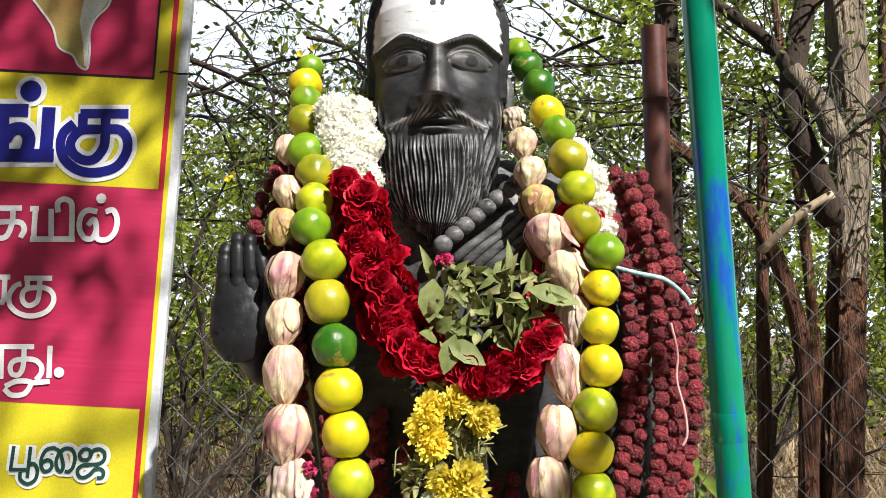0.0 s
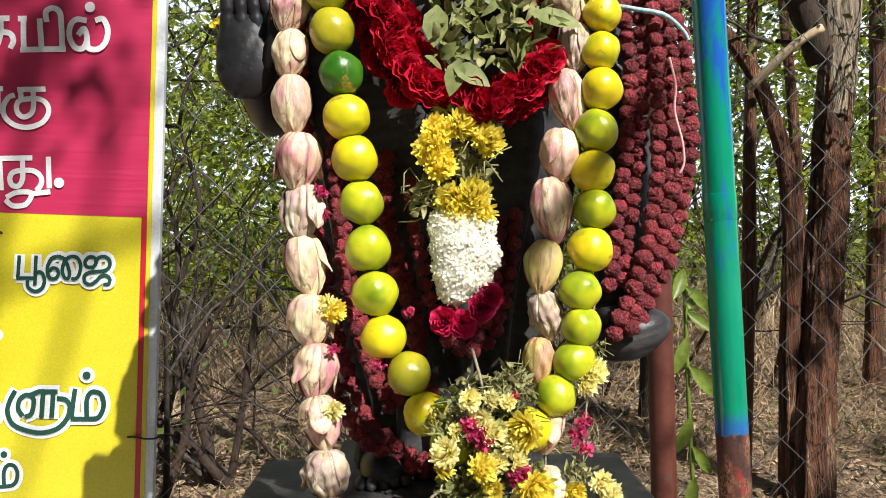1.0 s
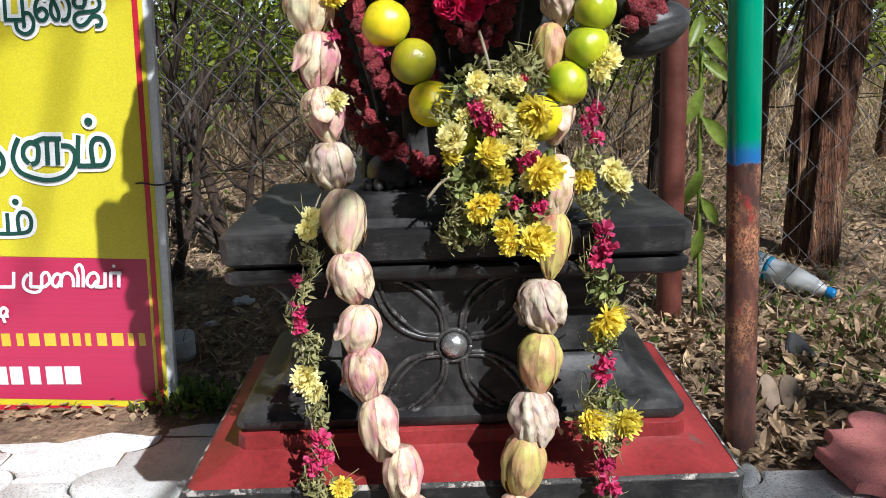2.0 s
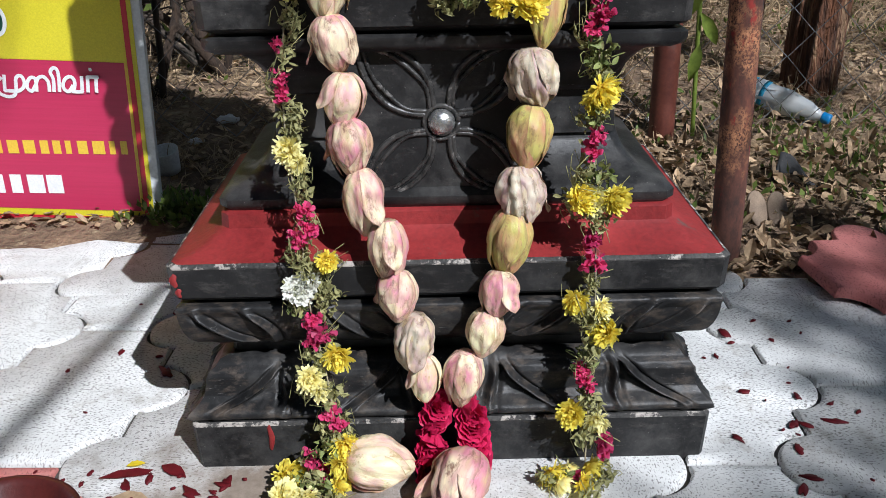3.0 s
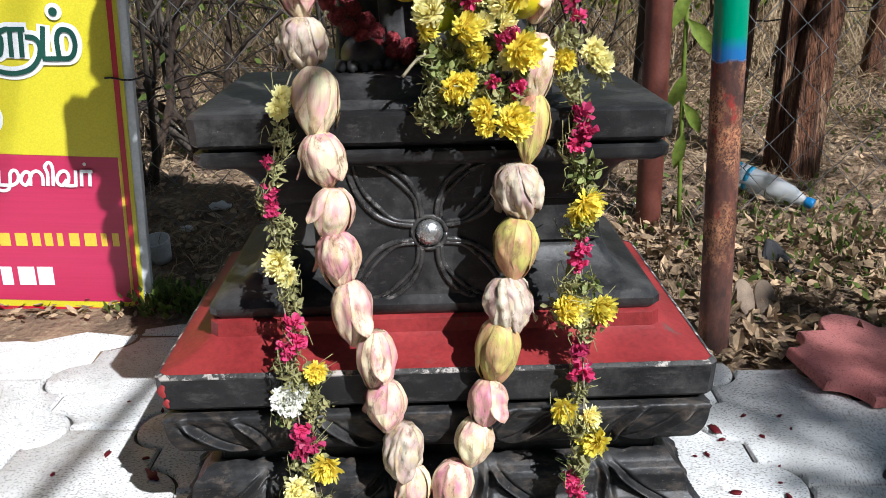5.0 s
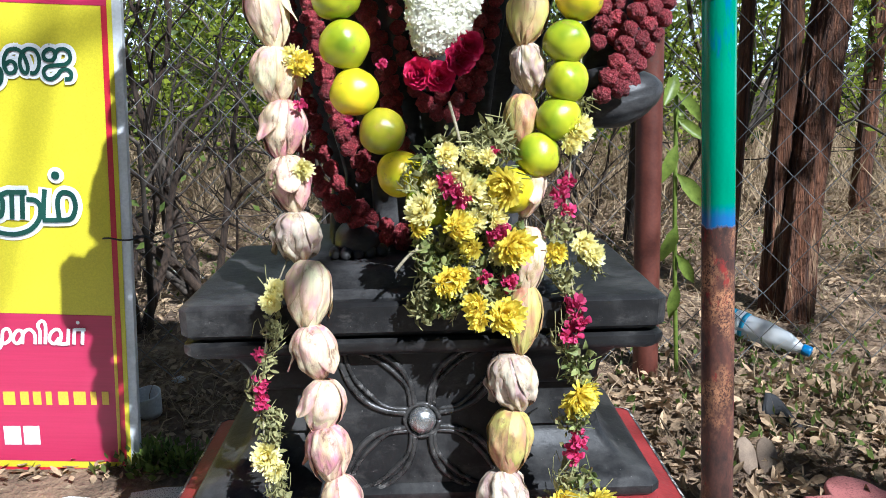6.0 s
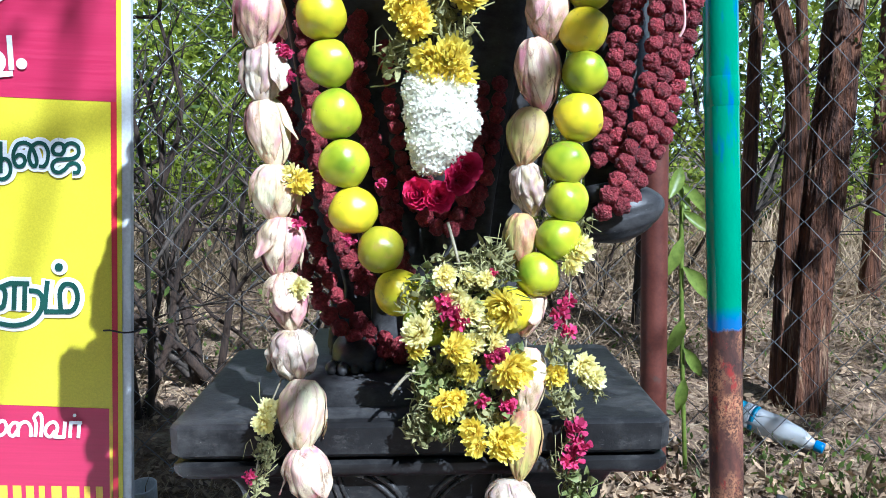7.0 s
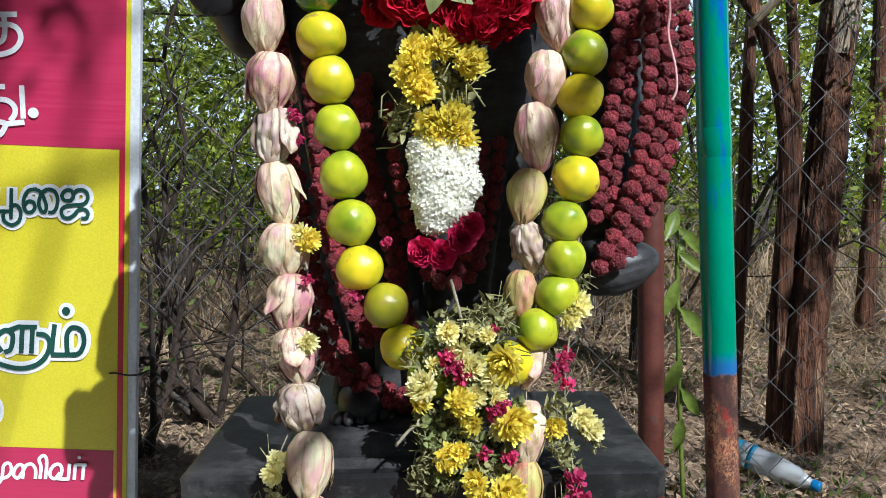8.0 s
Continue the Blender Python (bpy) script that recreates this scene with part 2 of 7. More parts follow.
M["bud"] = bud_skin("lotus_petal", (0.78, 0.66, 0.44), (0.60, 0.24, 0.30), (0.36, 0.14, 0.15), (0.24, 0.13, 0.09))
M["bud_cream"] = bud_skin("cream_lotus_petal", (0.82, 0.75, 0.47), (0.68, 0.38, 0.37), (0.44, 0.27, 0.21), (0.40, 0.28, 0.14))
M["bud_dry"] = bud_skin("withered_lotus_petal", (0.66, 0.58, 0.44), (0.44, 0.29, 0.28), (0.36, 0.24, 0.20), (0.20, 0.14, 0.09))
M["bud_green"] = bud_skin("greenish_lotus_petal", (0.52, 0.47, 0.13), (0.50, 0.20, 0.14), (0.44, 0.30, 0.12), (0.28, 0.18, 0.08))
M["rose"] = petalled("rose_petal", (0.36, 0.004, 0.020), (0.64, 0.012, 0.045), (0.46, 0.006, 0.028), 0.55, (6, 6, 6), 0.5, 0.32, 0.2, "R")
M["rose_pink"] = petalled("crimson_rose_petal", (0.40, 0.006, 0.05), (0.60, 0.02, 0.10), (0.45, 0.01, 0.06), 0.55, (6, 6, 6), 0.5, 0.2, 0.2, "R")
M["oleander"] = petalled("pink_oleander_petal", (0.55, 0.03, 0.12), (0.62, 0.06, 0.18), (0.40, 0.02, 0.08), 0.45, (8, 8, 8), 0.5, 0.3, 0.25, "R")
M["yellow"] = petalled("yellow_chrysanthemum_petal", (0.72, 0.48, 0.015), (0.96, 0.86, 0.16), (0.92, 0.74, 0.05), 0.45, (6, 6, 6), 0.55, 0.40, 0.12, "R")
M["pale_yellow"] = petalled("pale_chrysanthemum_petal", (0.72, 0.58, 0.08), (0.97, 0.93, 0.52), (0.94, 0.85, 0.32), 0.45, (6, 6, 6), 0.55, 0.40, 0.1, "R")
M["jasmine"] = petalled("jasmine_petal", (0.90, 0.88, 0.68), (0.96, 0.95, 0.86), (0.94, 0.93, 0.80), 0.012, (80, 80, 80), 0.5, 0.4, 0.06, "R")
M["white_petal"] = petalled("white_chrysanthemum_petal", (0.7, 0.7, 0.5), (0.86, 0.86, 0.8), (0.8, 0.8, 0.7), 0.45, (6, 6, 6), 0.5, 0.3, 0.06, "R")
M["bead"] = stuff("rudraksha_seed", (0.13, 0.012, 0.017), (0.56, 0.070, 0.090), 4, 0.55, 11, relief=0.8, depth=0.05, vary=0.35, spots=(0.60, 0.26, 0.22), spot_scale=7, spot_at=(0.58, 0.68))
M["leaf_fresh"] = leafy("fresh_garland_leaf", (0.045, 0.075, 0.02), (0.36, 0.40, 0.14), lit=0.25)
M["leaf_dry"] = leafy("withered_garland_leaf", (0.10, 0.10, 0.035), (0.50, 0.48, 0.22), lit=0.2)
M["thread"] = stuff("cotton_thread", (0.22, 0.19, 0.12), (0.40, 0.35, 0.24), 300, 0.8)
M["thread_blue"] = stuff("blue_plastic_twine", (0.20, 0.42, 0.50), (0.5, 0.66, 0.70), 200, 0.5)
M["pink_thread"] = stuff("pink_thread", (0.6, 0.3, 0.3), (0.75, 0.45, 0.42), 300, 0.8)
M["metal"] = stuff("polished_boss", (0.42, 0.42, 0.42), (0.62, 0.62, 0.60), 120, 0.22, 500, metal=0.85, relief=0.5, spots=(0.05, 0.05, 0.05), spot_scale=120, spot_at=(0.6, 0.7))
M["galv"] = stuff("galvanised_wire", (0.10, 0.10, 0.10), (0.30, 0.30, 0.30), 20, 0.5, 300, metal=0.6, spots=(0.16, 0.08, 0.04), spot_scale=20, spot_at=(0.6, 0.7))
# the tan and near-black streaks also stand for sunlit ridges and dark fissures
M["bark"] = stuff("fibrous_bark", (0.008, 0.004, 0.003), (0.28, 0.115, 0.055), 8, 0.9, 34, (6, 6, 0.30), 1.0, 0.09, spots=(0.46, 0.28, 0.16), spot_scale=5, spot_at=(0.58, 0.64))
M["bark_pale"] = stuff("weathered_pale_bark", (0.11, 0.08, 0.055), (0.52, 0.42, 0.29), 8, 0.9, 34, (6, 6, 0.30), 1.0, 0.06, spots=(0.56, 0.44, 0.31), spot_scale=4, spot_at=(0.54, 0.64))
M["bark_dark"] = stuff("dark_bark", (0.016, 0.010, 0.007), (0.075, 0.047, 0.030), 18, 0.9, 90, (5, 5, 0.7), 0.9, 0.012)
M["twig"] = stuff("grey_twig_bark", (0.014, 0.011, 0.008), (0.085, 0.066, 0.050), 14, 0.85, 120, (1, 1, 1), 0.6, 0.004, spots=(0.25, 0.20, 0.15), spot_scale=5, spot_at=(0.60, 0.68))
M["cut_wood"] = stuff("bleached_branch", (0.40, 0.30, 0.18), (0.58, 0.46, 0.30), 20, 0.8, 120, (3, 3, 1))
M["foliage"] = leafy("thicket_leaf", (0.035, 0.064, 0.017), (0.20, 0.265, 0.060), lit=0.4)
# the last colour is the painted shade among the far leaves
M["foliage_far"] = leafy("far_leaf", (0.05, 0.10, 0.012), (0.42, 0.48, 0.05), lit=0.5, tints=(0.025, 0.05, 0.015))
M["dry_leaf"] = leafy("dead_leaf", (0.033, 0.020, 0.012), (0.60, 0.425, 0.26), rough=0.75, lit=0.1)
M["straw"] = leafy("dry_grass", (0.11, 0.075, 0.042), (0.60, 0.45, 0.28), rough=0.7, lit=0.2)
M["canna"] = leafy("canna_leaf", (0.06, 0.12, 0.02), (0.26, 0.33, 0.06), rough=0.35, lit=0.35)
M["blossom"] = leafy("yellow_wild_blossom", (0.75, 0.52, 0.01), (0.85, 0.65, 0.04), lit=0.3)
M["soil"] = stuff("dry_soil", (0.055, 0.034, 0.022), (0.30, 0.20, 0.125), 5, 0.95, 60, relief=1.0, depth=0.03, spots=(0.44, 0.35, 0.22), spot_scale=16, spot_at=(0.56, 0.70))
M["grout"] = stuff("dusty_joint", (0.025, 0.024, 0.022), (0.10, 0.09, 0.08), 30, 0.95, 160, relief=0.8, depth=0.006)


def paver_mat(name, a, b, grit):
    m, nt, p = nodes_of(name)
    where = nt.nodes.new("ShaderNodeNewGeometry").outputs["Position"]
    vec = where
    n = noise_of(nt, vec, 7, 5, 0.65)
    col = ramp(nt, n, (0.3, a), (0.7, b))

    def stretched(k):
        mp = nt.nodes.new("ShaderNodeMapping")
        nt.links.new(where, mp.inputs[0])
        mp.inputs["Scale"].default_value = k
        return mp.outputs[0]
    dash = noise_of(nt, stretched((420, 190, 200)), 1.0, 2, 0.5)
    dash2 = noise_of(nt, stretched((190, 420, 200)), 1.0, 2, 0.5)
    big = noise_of(nt, vec, 3, 3)
    d = blend(nt, step_of(nt, big, 0.42, 0.58), dash, dash2)
    col = blend(nt, step_of(nt, d, 0.54, 0.62), col, grit)
    dirt = noise_of(nt, vec, 13, 8, 0.75)
    col = blend(nt, step_of(nt, dirt, 0.54, 0.80), col, (a[0] * 0.42, a[1] * 0.36, a[2] * 0.30))
    # trodden petals and spilt water have browned the stones before the shrine
    far = nt.nodes.new("ShaderNodeVectorMath")
    far.operation = "DISTANCE"
    mp = nt.nodes.new("ShaderNodeMapping")
    nt.links.new(where, mp.inputs[0])
    mp.inputs["Scale"].default_value = (1, 1.5, 0)
    nt.links.new(mp.outputs[0], far.inputs[0])
    far.inputs[1].default_value = (-0.24, 1.22, 0)
    near = nt.nodes.new("ShaderNodeMath")
    near.operation = "MULTIPLY_ADD"
    nt.links.new(noise_of(nt, where, 9, 6, 0.7), near.inputs[0])
    near.inputs[1].default_value = 0.7
    nt.links.new(far.outputs["Value"], near.inputs[2])
    stain = step_of(nt, near.outputs[0], 0.74, 0.46)
    col = blend(nt, stain, col, blend(nt, noise_of(nt, where, 60, 6, 0.75), (0.085, 0.058, 0.040), (0.34, 0.28, 0.225)))
    oi = nt.nodes.new("ShaderNodeObjectInfo")
    hsv = add(nt, "ShaderNodeHueSaturation", Color=col)
    mr = nt.nodes.new("ShaderNodeMapRange")
    nt.links.new(oi.outputs["Random"], mr.inputs[0])
    mr.inputs[3].default_value, mr.inputs[4].default_value = 0.9, 1.08
    nt.links.new(mr.outputs[0], hsv.inputs["Value"])
    nt.links.new(hsv.outputs[0], p.inputs["Base Color"])
    p.inputs["Roughness"].default_value = 0.75
    bump(nt, p, blend(nt, 0.6, n, d), 0.3, 0.002)
    return m


M["paver"] = paver_mat("white_cement_paver", (0.56, 0.555, 0.54), (0.76, 0.755, 0.74), (0.26, 0.25, 0.24))
M["paver_red"] = paver_mat("red_cement_paver", (0.44, 0.13, 0.12), (0.54, 0.20, 0.18), (0.26, 0.08, 0.075))
M["sign_red"] = stuff("sign_crimson_print", (0.42, 0.018, 0.072), (0.48, 0.025, 0.09), 5, 0.45, 500, relief=0.15, stretch=(1, 1, 40))
M["sign_yellow"] = stuff("sign_yellow_print", (0.58, 0.50, 0.018), (0.66, 0.58, 0.025), 4, 0.45, 300, relief=0.12)
M["sign_line"] = stuff("sign_red_line", (0.45, 0.012, 0.03), (0.52, 0.02, 0.04), 8, 0.45)
M["sign_white"] = stuff("sign_white_print", (0.72, 0.73, 0.75), (0.80, 0.80, 0.80), 8, 0.45)
M["sign_blue"] = stuff("sign_blue_print", (0.008, 0.008, 0.14), (0.012, 0.012, 0.20), 8, 0.4)
M["sign_green"] = stuff("sign_green_print", (0.006, 0.045, 0.035), (0.01, 0.07, 0.05), 8, 0.4)
M["sign_dark"] = stuff("sign_black_line", (0.02, 0.008, 0.01), (0.04, 0.015, 0.02), 8, 0.45)
M["sign_pic"] = stuff("sign_picture_ochre", (0.50, 0.22, 0.08), (0.42, 0.40, 0.12), 9, 0.45)
M["sign_pic_white"] = stuff("sign_picture_pale", (0.62, 0.58, 0.46), (0.74, 0.76, 0.72), 14, 0.45)
M["sign_gold"] = stuff("sign_gold_print", (0.68, 0.42, 0.03), (0.74, 0.52, 0.05), 8, 0.45)
M["alu"] = stuff("white_sheet_edge", (0.55, 0.58, 0.60), (0.70, 0.72, 0.74), 12, 0.5, 120, spots=(0.38, 0.36, 0.32), spot_scale=14, spot_at=(0.62, 0.75))


def pole_mat():
    """Green enamel over blue over rust: bare and rusty below."""
    m, nt, p = nodes_of("enamelled_pole")
    vec = coords(nt, (1, 1, 0.45))
    n = noise_of(nt, vec, 26, 6, 0.7)
    green = ramp(nt, noise_of(nt, vec, 8, 3), (0.3, (0.0, 0.19, 0.105)), (0.7, (0.005, 0.27, 0.15)))
    edge = noise_of(nt, coords(nt, (1, 1, 0.25)), 9, 5, 0.65)
    tc = nt.nodes.new("ShaderNodeTexCoord")
    sep = nt.nodes.new("ShaderNodeSeparateXYZ")
    nt.links.new(tc.outputs["Object"], sep.inputs[0])
    # the enamel is thinnest at hand height, where the blue coat shows through
    rubbed = nt.nodes.new("ShaderNodeMath")
    rubbed.operation = "MULTIPLY"
    nt.links.new(step_of(nt, sep.outputs["Z"], 1.00, 1.25), rubbed.inputs[0])
    nt.links.new(step_of(nt, sep.outputs["Z"], 1.80, 1.45), rubbed.inputs[1])
    thin = nt.nodes.new("ShaderNodeMath")
    thin.operation = "MULTIPLY_ADD"
    nt.links.new(rubbed.outputs[0], thin.inputs[0])
    thin.inputs[1].default_value = 0.095
    nt.links.new(edge, thin.inputs[2])
    col = blend(nt, step_of(nt, thin.outputs[0], 0.595, 0.67), green, (0.012, 0.10, 0.42))
    wob = nt.nodes.new("ShaderNodeMath")
    wob.operation = "MULTIPLY_ADD"
    nt.links.new(n, wob.inputs[0])
    wob.inputs[1].default_value = 0.035
    nt.links.new(sep.outputs["Z"], wob.inputs[2])
    col = blend(nt, step_of(nt, wob.outputs[0], 0.765, 0.735), col, (0.02, 0.13, 0.34))
    rust = ramp(nt, n, (0.34, (0.022, 0.012, 0.010)), (0.56, (0.095, 0.034, 0.022)), (0.70, (0.17, 0.055, 0.032)))
    fade = noise_of(nt, coords(nt, (1, 1, 0.7)), 9, 4, 0.6)
    grain = noise_of(nt, coords(nt, (1, 1, 0.8)), 190, 5, 0.75)
    flaked = nt.nodes.new("ShaderNodeMath")
    flaked.operation = "MULTIPLY"
    nt.links.new(step_of(nt, fade, 0.50, 0.62), flaked.inputs[0])
    nt.links.new(step_of(nt, grain, 0.42, 0.56), flaked.inputs[1])
    rust = blend(nt, flaked.outputs[0], rust, (0.46, 0.21, 0.10))
    rust = blend(nt, step_of(nt, noise_of(nt, coords(nt, (1, 1, 0.5)), 17, 6, 0.7), 0.58, 0.64), rust, (0.24, 0.022, 0.016))
    low = step_of(nt, wob.outputs[0], 0.722, 0.716)
    col = blend(nt, low, col, rust)
    nt.links.new(col, p.inputs["Base Color"])
    rg = nt.nodes.new("ShaderNodeMapRange")
    nt.links.new(low, rg.inputs[0])
    rg.inputs[3].default_value, rg.inputs[4].default_value = 0.14, 0.85
    nt.links.new(rg.outputs[0], p.inputs["Roughness"])
    bump(nt, p, n, 0.5, 0.002)
    return m


M["pole"] = pole_mat()
M["pipe"] = stuff("red_oxide_pipe", (0.060, 0.015, 0.010), (0.125, 0.034, 0.021), 14, 0.5, 120, relief=0.3, spots=(0.08, 0.04, 0.03), spot_scale=12)
M["cap_blue"] = stuff("blue_plastic", (0.01, 0.16, 0.42), (0.02, 0.22, 0.50), 20, 0.35)
M["label_white"] = stuff("bottle_label", (0.66, 0.70, 0.72), (0.76, 0.78, 0.8), 20, 0.5)
M["label_blue"] = stuff("bottle_label_blue", (0.02, 0.24, 0.42), (0.03, 0.30, 0.48), 20, 0.5)
M["black_plastic"] = stuff("black_plastic", (0.012, 0.012, 0.013), (0.03, 0.03, 0.032), 20, 0.75)
M["slipper"] = stuff("worn_slipper_sole", (0.17, 0.12, 0.085), (0.27, 0.20, 0.14), 30, 0.85)
M["litter"] = stuff("white_litter", (0.55, 0.55, 0.55), (0.72, 0.72, 0.70), 40, 0.6)
M["crimson_petal"] = leafy("fallen_petal", (0.03, 0.003, 0.005), (0.16, 0.010, 0.016), lit=0.1)
M["pot_red"] = stuff("dark_red_bowl", (0.028, 0.006, 0.005), (0.075, 0.012, 0.010), 14, 0.35)
M["pot_black"] = stuff("black_bowl", (0.012, 0.012, 0.012), (0.03, 0.03, 0.03), 18, 0.35)
m, nt, p = nodes_of("clear_plastic")
p.inputs["Base Color"].default_value = (0.86, 0.9, 0.92, 1)
p.inputs["Roughness"].default_value = 0.22
p.inputs["Transmission Weight"].default_value = 0.55
bump(nt, p, noise_of(nt, coords(nt), 60, 3), 0.4, 0.003)
M["clear"] = m


m, nt, p = nodes_of("hazy_sky")
glow = add(nt, "ShaderNodeEmission", Color=(0.78, 0.88, 1.0, 1), Strength=0.85)
nt.links.new(glow.outputs[0], nt.nodes["Material Output"].inputs[0])
M["haze"] = m


# ---- mesh building ----
class Geo:
    """Collects vertices and faces; every call adds one closed or open piece."""

    def __init__(self):
        self.v, self.f, self.m = [], [], []

    def add(self, verts, faces, mi=0):
        k = len(self.v)
        self.v.extend(tuple(p) for p in verts)
        self.f.extend(tuple(i + k for i in f) for f in faces)
        self.m.extend([mi] * len(faces))

    def tube(self, pts, rads, n=6, mi=0, cap=True, wob=0.0):
        pts = [Vector(p) for p in pts]
        if not isinstance(rads, (list, tuple)):
            rads = [rads] * len(pts)
        verts, faces = [], []
        ref = Vector((0.3, 0.9, 0.2))
        for i, p in enumerate(pts):
            d = (pts[min(i + 1, len(pts) - 1)] - pts[max(i - 1, 0)]).normalized()
            if abs(d.dot(ref)) > 0.95:
                ref = Vector((0.9, 0.1, 0.4))
            a = d.cross(ref).normalized()
            b = d.cross(a)
            for j in range(n):
                t = 2 * math.pi * j / n
                r = rads[i] * (1 + (random.uniform(-wob, wob) if wob else 0))
                verts.append(p + (a * math.cos(t) + b * math.sin(t)) * r)
        for i in range(len(pts) - 1):
            for j in range(n):
                faces.append((i * n + j, i * n + (j + 1) % n, (i + 1) * n + (j + 1) % n, (i + 1) * n + j))
        if cap:
            faces.append(tuple(range(n))[::-1])
            faces.append(tuple((len(pts) - 1) * n + j for j in range(n)))
        self.add(verts, faces, mi)

    def ball(self, c, r, seg=16, rings=10, mi=0, rot=None, shape=None):
        rot = rot or Matrix.Identity(3)
        c = Vector(c)
        verts, faces = [], []
        for i in range(rings + 1):
            ph = math.pi * i / rings
            for j in range(seg):
                th = 2 * math.pi * j / seg
                q = Vector((math.sin(ph) * math.cos(th), math.sin(ph) * math.sin(th), math.cos(ph)))
                k = shape(q) if shape else 1.0
                verts.append(c + rot @ Vector((q.x * r[0] * k, q.y * r[1] * k, q.z * r[2] * k)))
        for i in range(rings):
            for j in range(seg):
                faces.append((i * seg + j, (i + 1) * seg + j, (i + 1) * seg + (j + 1) % seg, i * seg + (j + 1) % seg))
        self.add(verts, faces, mi)

    def leaf(self, base, along, up, length, width, curl=0.2, mi=0, fold=0.15):
        along, up = Vector(along).normalized(), Vector(up)
        side = along.cross(up)
        if side.length < 1e-4:
            side = along.cross(Vector((0.3, 0.5, 0.8)))
        side.normalize()
        up = side.cross(along)
        base = Vector(base)
        prof = ((0, 0.08), (0.3, 0.85), (0.6, 0.9), (0.85, 0.45), (1, 0.02))
        verts, faces = [], []
        for s, w in prof:
            mid = base + along * (length * s) + up * (-curl * length * s * s)
            verts += [mid - side * (width * w / 2) + up * (fold * width * w), mid, mid + side * (width * w / 2) + up * (fold * width * w)]
        for i in range(len(prof) - 1):
            a = i * 3
            faces += [(a, a + 1, a + 4, a + 3), (a + 1, a + 2, a + 5, a + 4)]
        self.add(verts, faces, mi)

    def chip(self, c, along, side, length, width, mi=0):
        """A small leaf of four corners."""
        c, along, side = Vector(c), Vector(along) * length, Vector(side) * (width / 2)
        self.add([c, c + along * 0.5 - side, c + along, c + along * 0.5 + side], [(0, 1, 2, 3)], mi)

    def plate(self, outline, z0, z1, bevel=0.004, mi=0):
        """A plate with a rounded rim over an outline in x and y."""
        n = len(outline)
        cx, cy = sum(p[0] for p in outline) / n, sum(p[1] for p in outline) / n
        verts = [(x, y, z0) for x, y in outline] + [(x, y, z1 - bevel) for x, y in outline]
        for x, y in outline:
            d = math.hypot(x - cx, y - cy) or 1
            verts.append((x - (x - cx) / d * bevel, y - (y - cy) / d * bevel, z1))
        faces = []
        for r in (0, 1):
            for j in range(n):
                faces.append((r * n + j, r * n + (j + 1) % n, (r + 1) * n + (j + 1) % n, (r + 1) * n + j))
        faces.append(tuple(2 * n + j for j in range(n)))
        self.add(verts, faces, mi)

    def mesh(self, name, mats, smooth=True):
        me = bpy.data.meshes.new(name)
        me.from_pydata(self.v, [], self.f)
        for mt in mats:
            me.materials.append(M[mt])
        me.polygons.foreach_set("material_index", self.m)
        me.polygons.foreach_set("use_smooth", [smooth] * len(self.f))
        me.update()
        return me


def part(name, me, parent=None, label="", at=None, colour=None):
    """Links one mesh as one object, under a thing or a part if given."""
    ob = new(name, me)
    if parent:
        ob.parent = parent
    if at is not None:
        ob.matrix_basis = at
    if colour:
        ob.color = (*colour, 1)
    if label:
        ob["label"] = label
    return ob


def thing(name, label, category, group="", kind="", me=None):
    return tagged(new(name, me), label, category, group, kind)


def place(x, y, z, rx=0, ry=0, rz=0, s=1.0, s2=None):
    sc = s if isinstance(s, tuple) else (s, s, s)
    return pose(x, y, z, rx, ry, rz) @ Matrix.Diagonal((*sc, 1))


def sharp(me, angle=35):
    me.set_sharp_from_angle(angle=radians(angle))
    return me


def bevelled(name, boxes, mat, width=0.004, segments=2):
    """Boxes (centre, half sizes) with rounded edges, in one mesh."""
    bm = bmesh.new()
    for c, h in boxes:
        bmesh.ops.create_cube(bm, size=2, matrix=Matrix.Translation(c) @ Matrix.Diagonal((*h, 1)))
    bmesh.ops.bevel(bm, geom=bm.edges[:], offset=width, segments=segments, profile=0.6, affect="EDGES")
    me = bpy.data.meshes.new(name)
    bm.to_mesh(me)
    bm.free()
    me.materials.append(M[mat])
    return me


def foot(y):
    """Where the level paving lies, for things that lean back."""
    return SLOPE * (y - 1.07)


def terrain(x, y):
    """The ground: level under the paving, then a low uneven bank that runs into the thicket."""
    z = -0.012
    if y > 1.5:
        t = min(1, (y - 1.5) / 1.3)
        z += 0.11 * t * t * (3 - 2 * t)
        k = min(1, (y - 1.5) / 0.5)
        z += k * (0.04 * noise.noise((x * 1.3, y * 1.3, 0)) + 0.016 * noise.noise((x * 6, y * 6, 4)))
    return z


def bell(v, c, w):
    return math.exp(-((v - c) / w) ** 2)


def lerp(v, table):
    xs = [a for a, b in table]
    return float(np.interp(v, xs, [b for a, b in table]))


def smooth_path(pts, n):
    """n points along a smooth curve through the given ones."""
    pts = [Vector(p) for p in pts]
    out = []
    for i in range(n):
        u = i / (n - 1) * (len(pts) - 1)
        k = min(int(u), len(pts) - 2)
        t = u - k
        p0, p1, p2, p3 = pts[max(k - 1, 0)], pts[k], pts[k + 1], pts[min(k + 2, len(pts) - 1)]
        out.append(0.5 * (2 * p1 + (p2 - p0) * t + (2 * p0 - 5 * p1 + 4 * p2 - p3) * t * t + (3 * p1 - p0 - 3 * p2 + p3) * t ** 3))
    return out


def spaced(path, step):
    """Points every step metres along a path."""
    out, left = [path[0].copy()], step
    for a, b in zip(path, path[1:]):
        d = (b - a).length
        while d >= left:
            a = a + (b - a) * (left / d)
            d -= left
            left = step
            out.append(a.copy())
        left -= d
    return out


